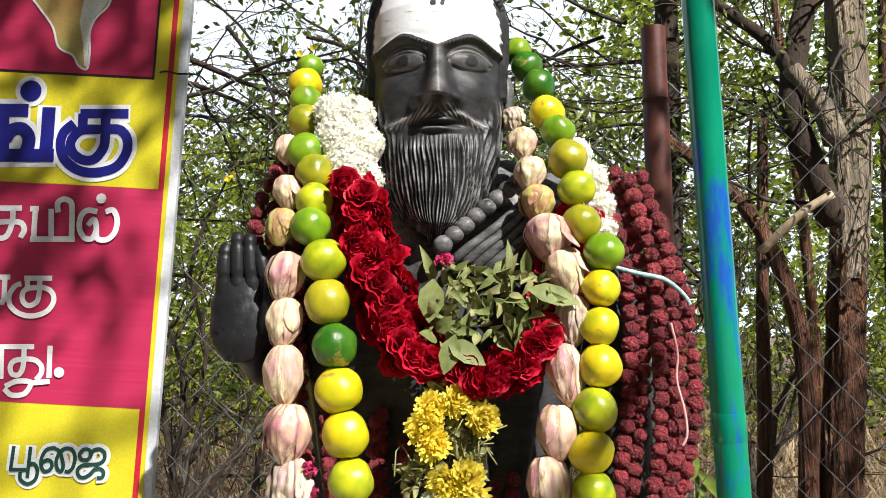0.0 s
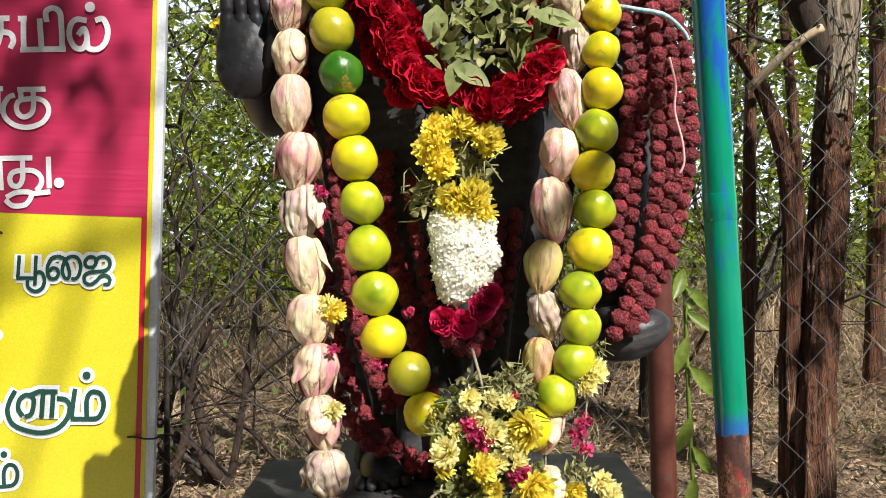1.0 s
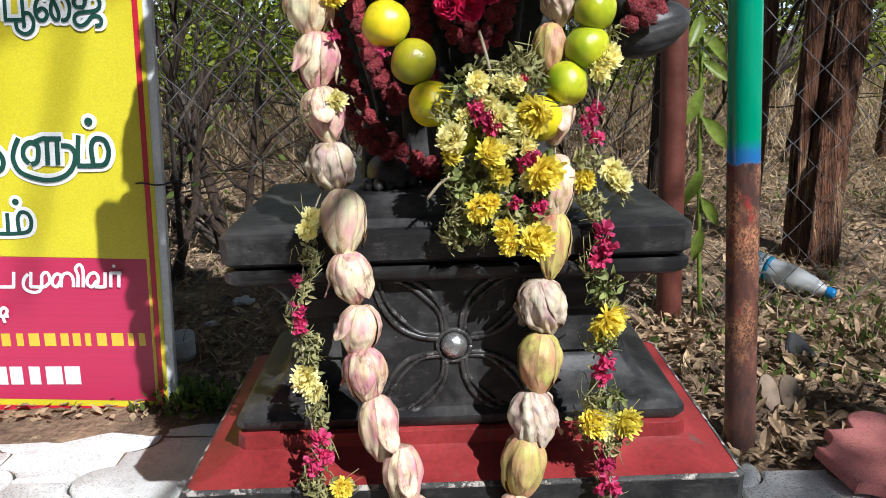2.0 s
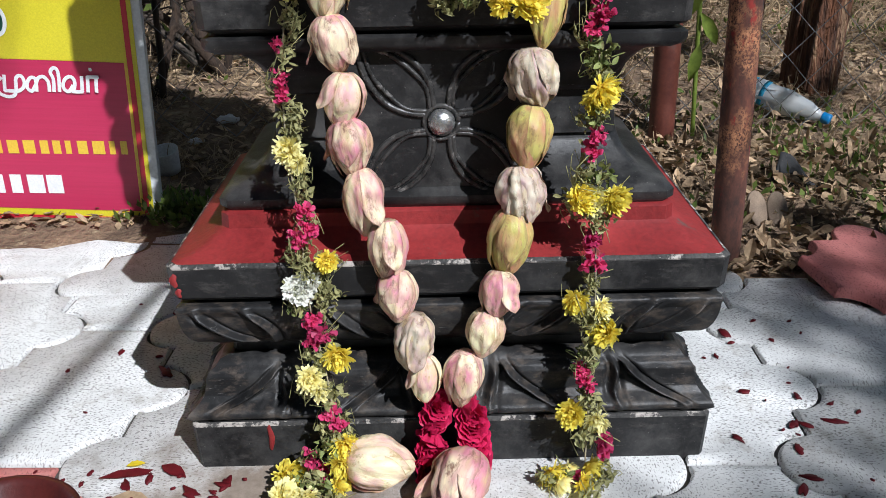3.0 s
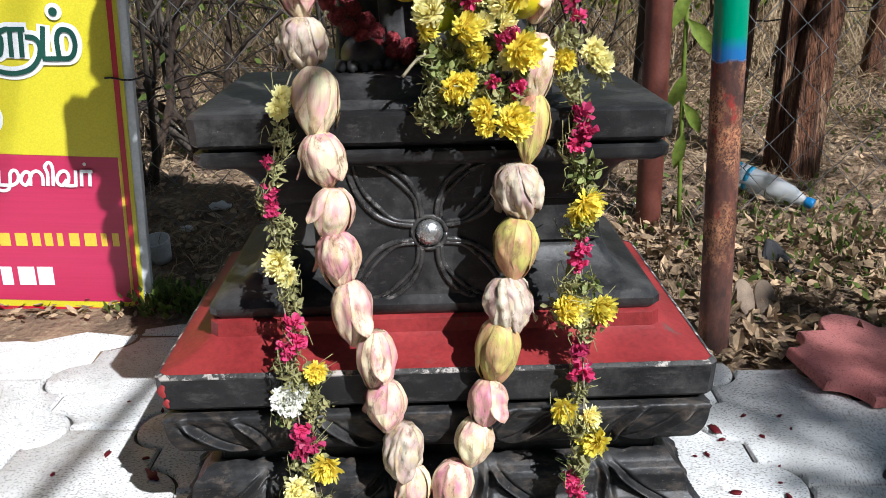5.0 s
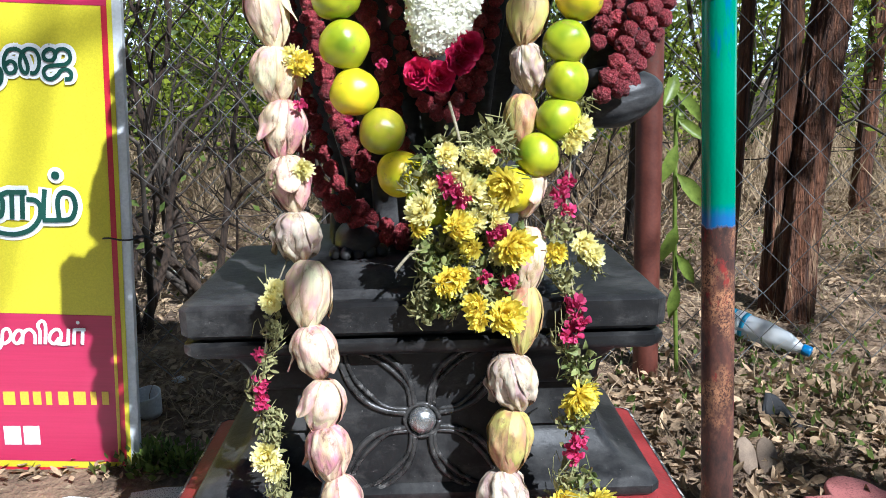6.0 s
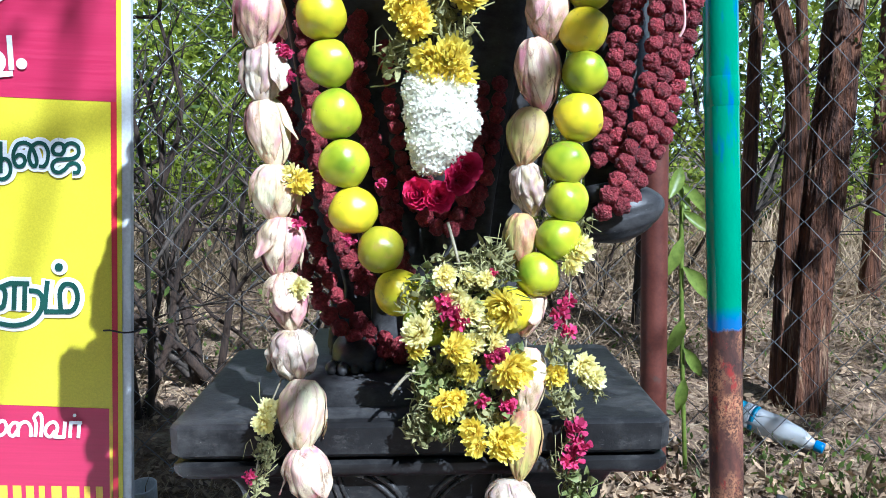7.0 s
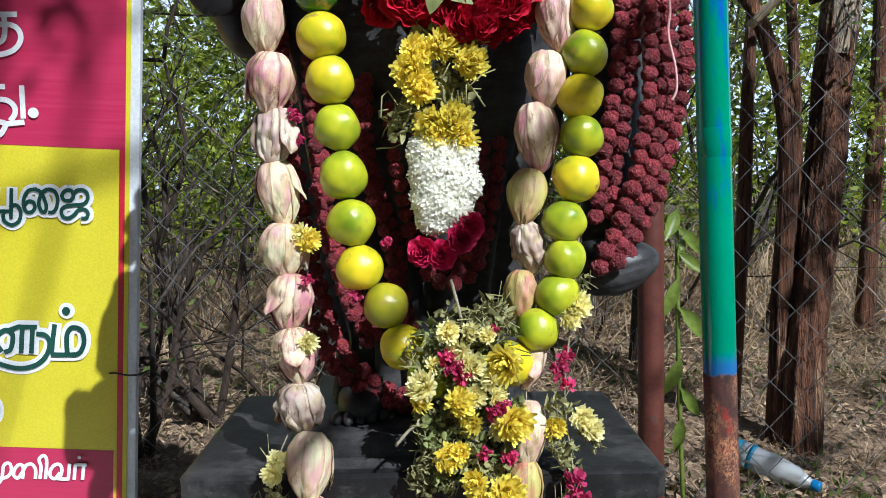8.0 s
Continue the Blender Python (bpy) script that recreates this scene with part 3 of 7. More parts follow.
# ---- ground and pavement ----
def build_ground():
    xs = [-40, -25, -15, -9, -6, -4.5] + [-3.5 + 0.1 * i for i in range(71)] + [4.5, 6, 9, 15, 25, 40]
    ys = [-40, -20, -10, -5, -2, -1, 0, 0.6, 1.0, 1.3] + [1.5 + 0.08 * i for i in range(56)] + [6.4, 7, 8, 10, 14, 20, 30, 60]
    g = Geo()
    verts = [(x, y, terrain(x, y)) for y in ys for x in xs]
    nx = len(xs)
    faces = [(j * nx + i, j * nx + i + 1, (j + 1) * nx + i + 1, (j + 1) * nx + i) for j in range(len(ys) - 1) for i in range(nx - 1)]
    g.add(verts, faces)
    tagged(new("ground", g.mesh("ground", ["soil"])), "dry brown earth bank strewn with litter", "ground", kind="structure")


build_ground()


def build_backdrop():
    """The hazy bright sky low behind the wood, far off."""
    g = Geo()
    n = 24
    pts = [(70 * math.sin(-1.2 + 2.4 * i / n), 62 * math.cos(-1.2 + 2.4 * i / n)) for i in range(n + 1)]
    g.add([(x, y, z) for z in (-2, 42) for x, y in pts], [(i, i + 1, n + 2 + i, n + 1 + i) for i in range(n)])
    tagged(new("backdrop", g.mesh("backdrop", ["haze"])), "pale hazy sky", "sky", kind="structure")


build_backdrop()


# ---- pedestal ----
X0, YC = -0.012, 1.195


def rings(name, profile, mat, corner=0.006, cap=True, shallow=0.12):
    """An oblong block turned to a profile of (half width, height), shallower than wide, the corners slightly rounded."""
    g = Geo()
    verts, faces = [], []
    for hw, z in profile:
        hd = hw - shallow
        c = min(corner, hd * 0.3)
        verts += [(X0 + x, YC + y, z) for x, y in ((-hw, c - hd), (c - hw, -hd), (hw - c, -hd), (hw, c - hd), (hw, hd - c), (hw - c, hd), (c - hw, hd), (-hw, hd - c))]
    n = 8
    for i in range(len(profile) - 1):
        for j in range(n):
            faces.append((i * n + j, i * n + (j + 1) % n, (i + 1) * n + (j + 1) % n, (i + 1) * n + j))
    if cap:
        faces.append(tuple((len(profile) - 1) * n + j for j in range(n)))
        faces.append(tuple(range(n))[::-1])
    g.add(verts, faces)
    return sharp(g.mesh(name, [mat]), 40)


def cove(a, b, n, kind):
    """Profile points from a to b: kind 'out' bulges, 'in' is hollow, 's' is both."""
    pts = []
    for i in range(n + 1):
        t = i / n
        if kind == "cushion":
            u = lerp(t, [(0, 0), (0.12, 0.28), (0.28, 0.48), (0.50, 0.56), (0.74, 0.62), (0.88, 0.74), (1, 1)])
        elif kind == "in":
            u = 1 - math.sqrt(max(0, 1 - (t) ** 2))
        elif kind == "out":
            u = math.sqrt(max(0, 1 - (1 - t) ** 2))
        else:
            u = t * t * (3 - 2 * t)
        pts.append((a[0] + (b[0] - a[0]) * u, a[1] + (b[1] - a[1]) * t))
    return pts


def leaf_moulding(name, prof, mat, flip, depth, shallow):
    """An oblong moulding whose faces are carved with splayed leaf ribs, row by row of its profile."""
    g = Geo()

    def rib(u, w):
        """A raised rib with a groove cut along each flank."""
        return math.exp(-(u / w) ** 2) - 0.8 * math.exp(-((u - 2.1 * w) / (0.9 * w)) ** 2) - 0.6 * math.exp(-((u + 2.1 * w) / (0.9 * w)) ** 2)
    for side in range(4):
        N = 420 if side == 0 else 200
        verts, faces = [], []
        for k, (hw, z) in enumerate(prof):
            v = k / (len(prof) - 1)
            q = v if flip else 1 - v
            for i in range(N + 1):
                s = -1 + 2 * i / N
                a = abs(s)
                d = 0.0
                for c in (0.70, 0.20):
                    if flip:
                        # a pointed leaf hangs tip down, its two edges curling away
                        inner = c - 0.04 * math.sin(3.1 * q) + 0.07 * q * q
                        outer = c + 0.03 + 0.22 * q ** 0.7
                    else:
                        inner = c - 0.03 + 0.02 * (1 - q) - 0.03 * q * q
                        outer = c + 0.010 + 0.20 * q ** 1.6
                    d += rib(a - inner, 0.014) + 0.9 * rib(a - outer, 0.014)
                    if inner < a < outer:
                        d -= 0.8 * math.sin(math.pi * (a - inner) / (outer - inner))
                d += 0.10 * noise.noise((s * 14, v * 3, side + 7 * flip))
                w = min(1, 5 * v) * min(1, 5 * (1 - v)) * min(1, (1 - a) * 16)
                x, y = (s * hw, -(hw - shallow + depth * d * w)) if side % 2 == 0 else (s * (hw - shallow), -(hw + depth * d * w))
                for _ in range(side):
                    x, y = -y, x
                verts.append((X0 + x, YC + y, z))
        for k in range(len(prof) - 1):
            for i in range(N):
                a = k * (N + 1) + i
                faces.append((a, a + 1, a + N + 2, a + N + 1))
        g.add(verts, faces)
    return g.mesh(name, [mat])


def build_pedestal():
    ped = thing("pedestal", "black painted stone pedestal with red painted step and carved flower panel", "pedestal")
    part("plinth", rings("plinth", [(0.352, -0.0606), (0.355, 0.0023), (0.357, 0.069), (0.352, 0.0724), (0.34, 0.0714)], "worn", shallow=0.098), ped)
    lower = [(0.34, 0.0714), (0.355, 0.0757), (0.361, 0.0824), (0.359, 0.0881)] + cove((0.355, 0.0906), (0.322, 0.1441), 44, "cushion") + [(0.317, 0.1514), (0.3, 0.1522)]
    part("leaf_moulding", leaf_moulding("leaf_moulding", lower, "carved", False, 0.0095, 0.101), ped, "carved stone moulding with slanting leaf ribs")
    part("neck", rings("neck", [(0.303, 0.1467), (0.303, 0.1735)], "stone", shallow=0.108), ped)
    upper = [(0.3, 0.1651), (0.318, 0.1694), (0.326, 0.1763)] + cove((0.33, 0.1808), (0.357, 0.2357), 44, "out") + [(0.359, 0.2419), (0.355, 0.2454), (0.335, 0.2434)]
    part("scroll_moulding", leaf_moulding("scroll_moulding", upper, "carved", True, 0.0085, 0.114), ped, "carved stone moulding with curling scrolls")
    part("groove", rings("groove", [(0.337, 0.2412), (0.337, 0.2531)], "stone", shallow=0.118), ped)
    part("step_slab", rings("step_slab", [(0.337, 0.2491), (0.358, 0.2522), (0.363, 0.2573), (0.3645, 0.2982), (0.361, 0.3022), (0.3605, 0.3026)], "worn", 0.01, shallow=0.125), ped, "black slab with scuffed, chipped edges")
    part("red_step", rings("red_step", [(0.3606, 0.3025), (0.352, 0.3051), (0.33, 0.3127), (0.308, 0.3249), (0.303, 0.3292), (0.302, 0.348), (0.298, 0.3514), (0.25, 0.346)], "red_paint", 0.012, shallow=0.125), ped, "red painted sloping step")
    part("chipped_edge", rings("chipped_edge", [(0.3642, 0.2976), (0.3648, 0.3002), (0.3622, 0.303), (0.359, 0.304)], "chipped", 0.01, False, 0.125), ped, "chipped pale edge")
    part("chipped_edge", rings("chipped_edge", [(0.3572, 0.0681), (0.3566, 0.0712), (0.353, 0.0731)], "chipped", 0.006, False, 0.098), ped)
    for x, z, w, h in ((-0.262, 0.049, 0.004, 0.022), (-0.366, 0.284, 0.005, 0.010), (-0.362, 0.266, 0.004, 0.007)):
        g = Geo()
        rim = [(w * math.cos(t) * (1 + 0.4 * math.sin(3 * t + x * 90)), h * math.sin(t)) for t in [2 * math.pi * i / 14 for i in range(14)]]
        yy = YC - (0.2405 if z > 0.2 else 0.2600)
        g.add([(x + a, yy, z + b) for a, b in rim] + [(x + 0.8 * a, yy - 0.001, z + 0.8 * b) for a, b in rim], [(i, (i + 1) % 14, 14 + (i + 1) % 14, 14 + i) for i in range(14)] + [tuple(14 + i for i in range(14))])
        part("paint_drip", g.mesh("paint_drip", ["red_paint"]), ped, "spilt red paint")
    foot_prof = [(0.285, 0.3478), (0.297, 0.3498), (0.303, 0.357), (0.303, 0.367), (0.2961, 0.3745)] + cove((0.2906, 0.3786), (0.231, 0.4568), 12, "out") + [(0.2267, 0.4608), (0.2017, 0.4588)]
    part("flared_foot", rings("flared_foot", foot_prof, "stone", 0.012, shallow=0.130), ped)
    part("dado", rings("dado", [(0.2294, 0.4317), (0.2263, 0.5271)], "stone", shallow=0.118), ped)
    cap = [(0.2158, 0.4896), (0.2282, 0.4931)] + cove((0.2302, 0.4962), (0.2877, 0.5585), 12, "in") + [(0.2935, 0.5621), (0.2963, 0.5681), (0.2963, 0.5767), (0.2915, 0.5799), (0.2781, 0.5787)]
    part("cornice", rings("cornice", cap, "stone", 0.012, shallow=0.110), ped)
    part("top_slab", rings("top_slab", [(0.2781, 0.5773), (0.2839, 0.5828), (0.2935, 0.5858), (0.2978, 0.5902), (0.2987, 0.6227), (0.2944, 0.6269), (0.2906, 0.6274)], "stone", 0.012, shallow=0.110), ped, "thick black top slab with dusty surface")
    # the panel with the four-petalled flower on the front face
    yf, zf = 1.032, 0.465
    panel = bevelled("flower_panel", [((X0 - 0.006, yf + 0.045, zf), (0.123, 0.045, 0.108))], "stone", 0.006)
    face = part("flower_panel", panel, ped, "square panel with four-petalled flower in relief")
    for qx in (-1, 1):
        for qz in (-1, 1):
            for kind in (0, 1):
                for off in (0, 0.0105):
                    g = Geo()
                    base = ((0.010, 0.018), (0.013, 0.045), (0.026, 0.072), (0.050, 0.092), (0.082, 0.104), (0.118, 0.107))
                    pts = []
                    for u, v in base:
                        u2, v2 = (u + off * 0.9, v - off * 0.5) if u > 0.02 else (u + off * 0.5, v)
                        a, b = (0.962 * u2, 0.962 * v2) if kind == 0 else (0.962 * v2, 0.962 * u2)
                        pts.append((X0 - 0.006 + qx * a, yf - 0.001, zf + qz * b))
                    path = smooth_path(pts, 16)
                    g.tube(path, 0.0040 if off == 0 else 0.0032, 8)
                    part("petal_rib", g.mesh("petal_rib", ["rib"]), face)
    g = Geo()
    g.ball((X0 - 0.006, yf - 0.002, zf), (0.018, 0.014, 0.018), 20, 12)
    part("boss", g.mesh("boss", ["metal"]), face, "shiny domed boss")
    g = Geo()
    ring = [(X0 - 0.006 + 0.022 * math.cos(t), yf - 0.002, zf + 0.022 * math.sin(t)) for t in [2 * math.pi * i / 28 for i in range(29)]]
    g.tube(ring, 0.0032, 8)
    part("boss_ring", g.mesh("boss_ring", ["rib"]), face)
    return ped


build_pedestal()


# ---- the figure ----
def build_statue():
    g = Geo()
    cx, cy = -0.008, 1.185
    # head with brow, sockets, nose, moustache and grooved beard
    NU, NV = 240, 300
    wide = [(1.345, 0.008), (1.360, 0.014), (1.371, 0.034), (1.385, 0.051), (1.41, 0.066), (1.44, 0.077), (1.48, 0.086), (1.54, 0.094), (1.60, 0.096), (1.66, 0.099), (1.70, 0.099), (1.735, 0.092), (1.76, 0.072), (1.778, 0.04), (1.786, 0.004)]
    deep = [(1.345, 0.040), (1.360, 0.070), (1.375, 0.090), (1.42, 0.100), (1.48, 0.102), (1.53, 0.100), (1.60, 0.104), (1.66, 0.112), (1.70, 0.108), (1.74, 0.09), (1.77, 0.05), (1.786, 0.004)]
    verts, faces, dust_highlight = [], [], []
    for j in range(NV + 1):
        z = 1.345 + (1.786 - 1.345) * j / NV
        w, d = lerp(z, wide), lerp(z, deep)
        for i in range(NU):
            # the columns stand closer together over the face
            th = 2 * math.pi * i / NU
            th -= 0.55 * math.sin(th)
            x, y = w * math.sin(th), -d * math.cos(th)
            if y > 0:
                y *= 1.1
            front = max(0, math.cos(th))
            # lightened ridges: settled dust, with highlights painted along them
            out, whiten = 0.0, 0.12
            if front > 0:
                ax = abs(x)
                arch = 1.6375 + 0.012 * bell(ax, 0.048, 0.024) - 0.004 * bell(ax, 0.0, 0.014)
                out += 0.0065 * bell(z, arch, 0.0050) * min(1, ax / 0.012 + 0.2) * (ax < 0.090) * (1 + 0.15 * math.sin(ax * 1300))
                out -= 0.0085 * bell(ax, 0.046, 0.034) * bell(z, 1.618, 0.017)
                # almond eyes: a round ball between a heavy upper lid and a fine lower one
                ex, ez = (ax - 0.046) / 0.029, (z - 1.6175) / 0.0118
                eye = 1 - ex * ex - ez * ez
                if eye > 0:
                    out += 0.0105 * math.sqrt(eye)
                    whiten = 0.35
                    ball = math.hypot(ax - 0.046, z - 1.6180)
                    if ball < 0.0085:
                        out += 0.0012
                        whiten = 0.05
                lid = max(0.0, 1 - ex * ex * 0.82)
                for edge, amp, rubbed in ((1.6175 + 0.0140 * lid ** 0.7, 0.0048, 1.5), (1.6175 - 0.0122 * lid ** 0.7, 0.0024, 0.9), (1.6175 + 0.0200 * lid ** 0.6, 0.0016, 0.5)):
                    if abs(ex) < 1.1:
                        k = bell(z, edge, 0.0019)
                        out += amp * k
                        whiten = max(whiten, rubbed * k)
                # nose: a straight ridge to a broad tip with two wings
                nw = lerp(z, [(1.540, 0.022), (1.560, 0.024), (1.60, 0.015), (1.64, 0.012), (1.66, 0.02)])
                nh = lerp(z, [(1.539, 0.0), (1.545, 0.024), (1.558, 0.041), (1.60, 0.029), (1.635, 0.013), (1.652, 0.0)])
                out += nh * bell(x, 0, nw * 0.75)
                out += 0.013 * bell(ax, 0.025, 0.0085) * bell(z, 1.5555, 0.0095)
                whiten = max(whiten, 0.9 * bell(x, 0, 0.008) * (1.555 < z < 1.64))
                # cheeks, and the thin moustache sweeping out over the corners of the mouth
                out += 0.006 * bell(ax, 0.062, 0.022) * bell(z, 1.575, 0.022)
                must = lerp(ax, [(0, 1.5375), (0.020, 1.5385), (0.036, 1.5320), (0.050, 1.5235), (0.062, 1.5200), (0.074, 1.5225)])
                k = bell(z, must, 0.0066) * (0.30 + 0.70 * min(1, ax / 0.012)) * max(0, min(1, (0.078 - ax) / 0.016))
                comb = math.cos((z - must) * 900 + ax * 900)
                out += 0.0080 * k * (0.75 + 0.25 * comb)
                whiten = max(whiten, k * (1.5 + 1.5 * comb))
                out += 0.0095 * bell(z, 1.5135, 0.0042) * bell(x, 0, 0.020) + 0.004 * bell(z, 1.5270, 0.003) * bell(x, 0, 0.018)
                whiten = max(whiten, 0.9 * bell(z, 1.5135, 0.0035) * bell(x, 0, 0.022))
                out -= 0.011 * bell(z, 1.5205, 0.0034) * bell(x, 0, 0.024)
                hair = lerp(ax, [(0, 1.5050), (0.040, 1.5070), (0.056, 1.5140), (0.068, 1.545), (0.080, 1.570), (0.110, 1.590)])
                if z < hair:
                    depth = min(1, (hair - z) / 0.022)
                    fan = x / max(0.03, w) * 92
                    comb = math.cos(fan + 1.9 * math.sin(z * 34 + x * 30) + 5.0 * noise.noise((x * 70, 0, z * 13)))
                    part_off = noise.noise((x * 160, 3, z * 30))
                    out += depth * (0.005 + 0.0030 * (comb if comb < 0.2 else 0.2 + 0.4 * (comb - 0.2)) + 0.0012 * part_off)
                    whiten = max(whiten * (1 - depth), depth * max(0.0, 1.7 * (comb - 0.25) + 2.2 * part_off))
            if z > 1.70 + 0.05 * front or (front < 0.30 and z > 1.58):
                out += 0.005 + 0.003 * math.sin(th * 70 + 2 * math.sin(z * 60))
            dust_highlight.append(max(0.0, whiten))
            verts.append((cx + x + math.sin(th) * out, cy + y - math.cos(th) * out, z))
    n_head = len(verts)
    for j in range(NV):
        for i in range(NU):
            faces.append((j * NU + i, j * NU + (i + 1) % NU, (j + 1) * NU + (i + 1) % NU, (j + 1) * NU + i))
    faces.append(tuple(range(NU))[::-1])
    g.add(verts, faces)
    for s in (-1, 1):
        g.ball((cx + s * 0.103, 1.20, 1.595), (0.012, 0.022, 0.036), 12, 10)
    # robe and shoulders with folds
    body = [(0.632, 0.150, 0.120), (0.650, 0.150, 0.120), (0.655, 0.128, 0.105), (0.70, 0.125, 0.100), (0.78, 0.120, 0.100), (0.90, 0.150, 0.115), (1.05, 0.190, 0.130),
            (1.20, 0.225, 0.140), (1.32, 0.255, 0.145), (1.40, 0.270, 0.140), (1.45, 0.245, 0.125), (1.485, 0.17, 0.10), (1.51, 0.085, 0.08), (1.56, 0.07, 0.075)]
    NU, NV = 120, 90
    verts, faces = [], []
    for j in range(NV + 1):
        z = 0.632 + (1.56 - 0.632) * j / NV
        w = lerp(z, [(a, b) for a, b, c in body])
        d = lerp(z, [(a, c) for a, b, c in body])
        for i in range(NU):
            th = 2 * math.pi * i / NU
            fold = 0.0
            if 0.66 < z < 1.3:
                fold = 0.013 * math.sin(th * 16 + 4 * z + math.sin(z * 9)) * min(1, (1.3 - z) * 3)
            elif z >= 1.3:
                fold = 0.004 * math.sin(60 * (z + 0.5 * math.sin(th)))
            verts.append((cx + (w + fold) * math.sin(th), 1.285 - (d + fold) * math.cos(th), z))
    for j in range(NV):
        for i in range(NU):
            faces.append((j * NU + i, j * NU + (i + 1) % NU, (j + 1) * NU + (i + 1) % NU, (j + 1) * NU + i))
    faces += [tuple(range(NU))[::-1], tuple(NV * NU + i for i in range(NU))]
    g.add(verts, faces)
    # feet on a low base of two tiers
    for s in (-1, 1):
        g.ball((cx + s * 0.058 - 0.03, 1.215, 0.690), (0.036, 0.072, 0.030), 16, 10)
        for k in range(5):
            g.ball((cx + s * 0.058 - 0.03 + (k - 2) * 0.0150, 1.150 + 0.006 * abs(k - 1), 0.682), (0.0085, 0.017, 0.0095), 10, 8)
    for hw, front, z0, z1 in ((0.175, 1.088, 0.628, 0.648), (0.160, 1.100, 0.646, 0.676)):
        rim = [(cx - 0.01 + x * hw, y) for x, y in ((-1, front + 0.02), (-0.9, front), (0.9, front), (1, front + 0.02), (1, 1.42), (-1, 1.42))]
        g.plate(rim, z0, z1, 0.006)
    # raised arm with open palm
    g.tube(smooth_path([(-0.205, 1.27, 1.40), (-0.245, 1.27, 1.28), (-0.248, 1.22, 1.205), (-0.250, 1.15, 1.205), (-0.258, 1.11, 1.235)], 18),
           [0.048 - 0.0014 * i for i in range(18)], 16)
    g.ball((-0.264, 1.090, 1.258), (0.041, 0.022, 0.056), 44, 36,
           shape=lambda q: 1 + 0.14 * abs(q.x * q.z) - (0.10 * bell(q.z, 0.28 + 0.25 * q.x, 0.045) + 0.09 * bell(q.z, 0.02 + 0.5 * q.x, 0.04) + 0.08 * bell(q.x, 0.18 + 0.5 * q.z, 0.06)) * (q.y < 0))
    for k in range(4):
        fx = -0.296 + 0.0215 * k
        top = 1.337 + (0.004, 0.018, 0.016, 0.002)[k]
        lean = (k - 1.5) * -0.0035
        pts = [(fx + 0.006, 1.089, 1.280), (fx + 0.003 + lean, 1.080, 1.308), (fx + lean * 1.6, 1.078, top - 0.010), (fx + lean * 2, 1.083, top)]
        g.tube(smooth_path(pts, 26), [0.0108 * (1 - 0.20 * (i / 25) ** 2) * (0.80 if i in (8, 16) else 1) * min(1, 0.35 + (25 - i) * 0.22) for i in range(26)], 12)
    g.tube([(-0.235, 1.085, 1.245), (-0.222, 1.070, 1.275), (-0.220, 1.066, 1.300), (-0.222, 1.068, 1.312)], [0.014, 0.0125, 0.011, 0.005], 10)
    # lowered arm and the hand with its bundle
    g.tube(smooth_path([(0.215, 1.29, 1.38), (0.262, 1.28, 1.20), (0.262, 1.25, 1.00), (0.245, 1.19, 0.915)], 18), [0.062 - 0.0015 * i for i in range(18)], 16)
    g.ball((0.246, 1.178, 0.880), (0.058, 0.040, 0.034), 40, 30, rot=Matrix.Rotation(radians(-14), 3, "Y"),
           shape=lambda q: 1 + 0.16 * (q.x * q.x + q.z * q.z) * (1 - abs(q.x * q.z)) - 0.035 * max(0, math.cos(q.z * 9.4)) ** 6 * (q.y < 0))
    g.tube([(0.205, 1.160, 0.905), (0.235, 1.145, 0.912), (0.262, 1.150, 0.908)], [0.012, 0.012, 0.008], 12)
    # carved bead necklace and collar folds
    for k in range(8):
        t = k / 7
        g.ball((0.000 + 0.105 * t, 1.108 + 0.018 * t, 1.345 + 0.098 * t), (0.0150, 0.013, 0.0130), 14, 10, rot=Matrix.Rotation(radians(-42), 3, "Y"))
    for k in range(4):
        o = 0.014 * (k + 1)
        g.tube(smooth_path([(0.000 + o, 1.112, 1.330 - 0.3 * o), (0.055 + o, 1.110, 1.372 - 0.3 * o), (0.105 + o, 1.125, 1.420 - 0.2 * o)], 10), 0.0065, 8)
    g.v = [(x, y + lerp(z, [(0.63, -0.062), (0.88, -0.033), (1.26, 0.009), (1.345, 0.020), (1.786, 0.036)]),
            lerp(z, [(0.60, 0.592), (0.632, 0.622), (0.88, 0.860), (1.26, 1.248), (1.345, 1.347), (1.6145, 1.596), (1.786, 1.764)])) for x, y, z in g.v]
    me = g.mesh("stone_statue", ["figure"])
    # ash rubbed over the forehead, down to the arched brows
    ash = me.attributes.new("ash", "FLOAT", "POINT")
    whiten = [0.0] * len(me.vertices)
    shape = [(1.347, 1.345), (1.596, 1.6145), (1.764, 1.786)]
    for i, v in enumerate(me.vertices):
        x, y, z = v.co
        if i < n_head and z > 1.59 and y < 1.205:
            z = lerp(z, shape)
            ax = abs(x - cx)
            low = 1.6395 + 0.013 * bell(ax, 0.048, 0.024) - 0.010 * bell(ax, 0, 0.012) - 0.15 * max(0, ax - 0.075)
            side = 0.097 - 0.30 * max(0, z - 1.68) + 0.0012 * math.sin(z * 420) + 0.004 * noise.noise((z * 60, x * 60, 2))
            a = max(0, min(1, (z - low) / 0.007)) * max(0, min(1, (1.760 - z) / 0.012)) * max(0, min(1, (side - ax) / 0.010))
            for zc, half in ((1.6845, 0.045), (1.6715, 0.030)):
                if ax < half:
                    a *= 1 - 0.55 * bell(z, zc + 2.0 * ax * ax, 0.0013)
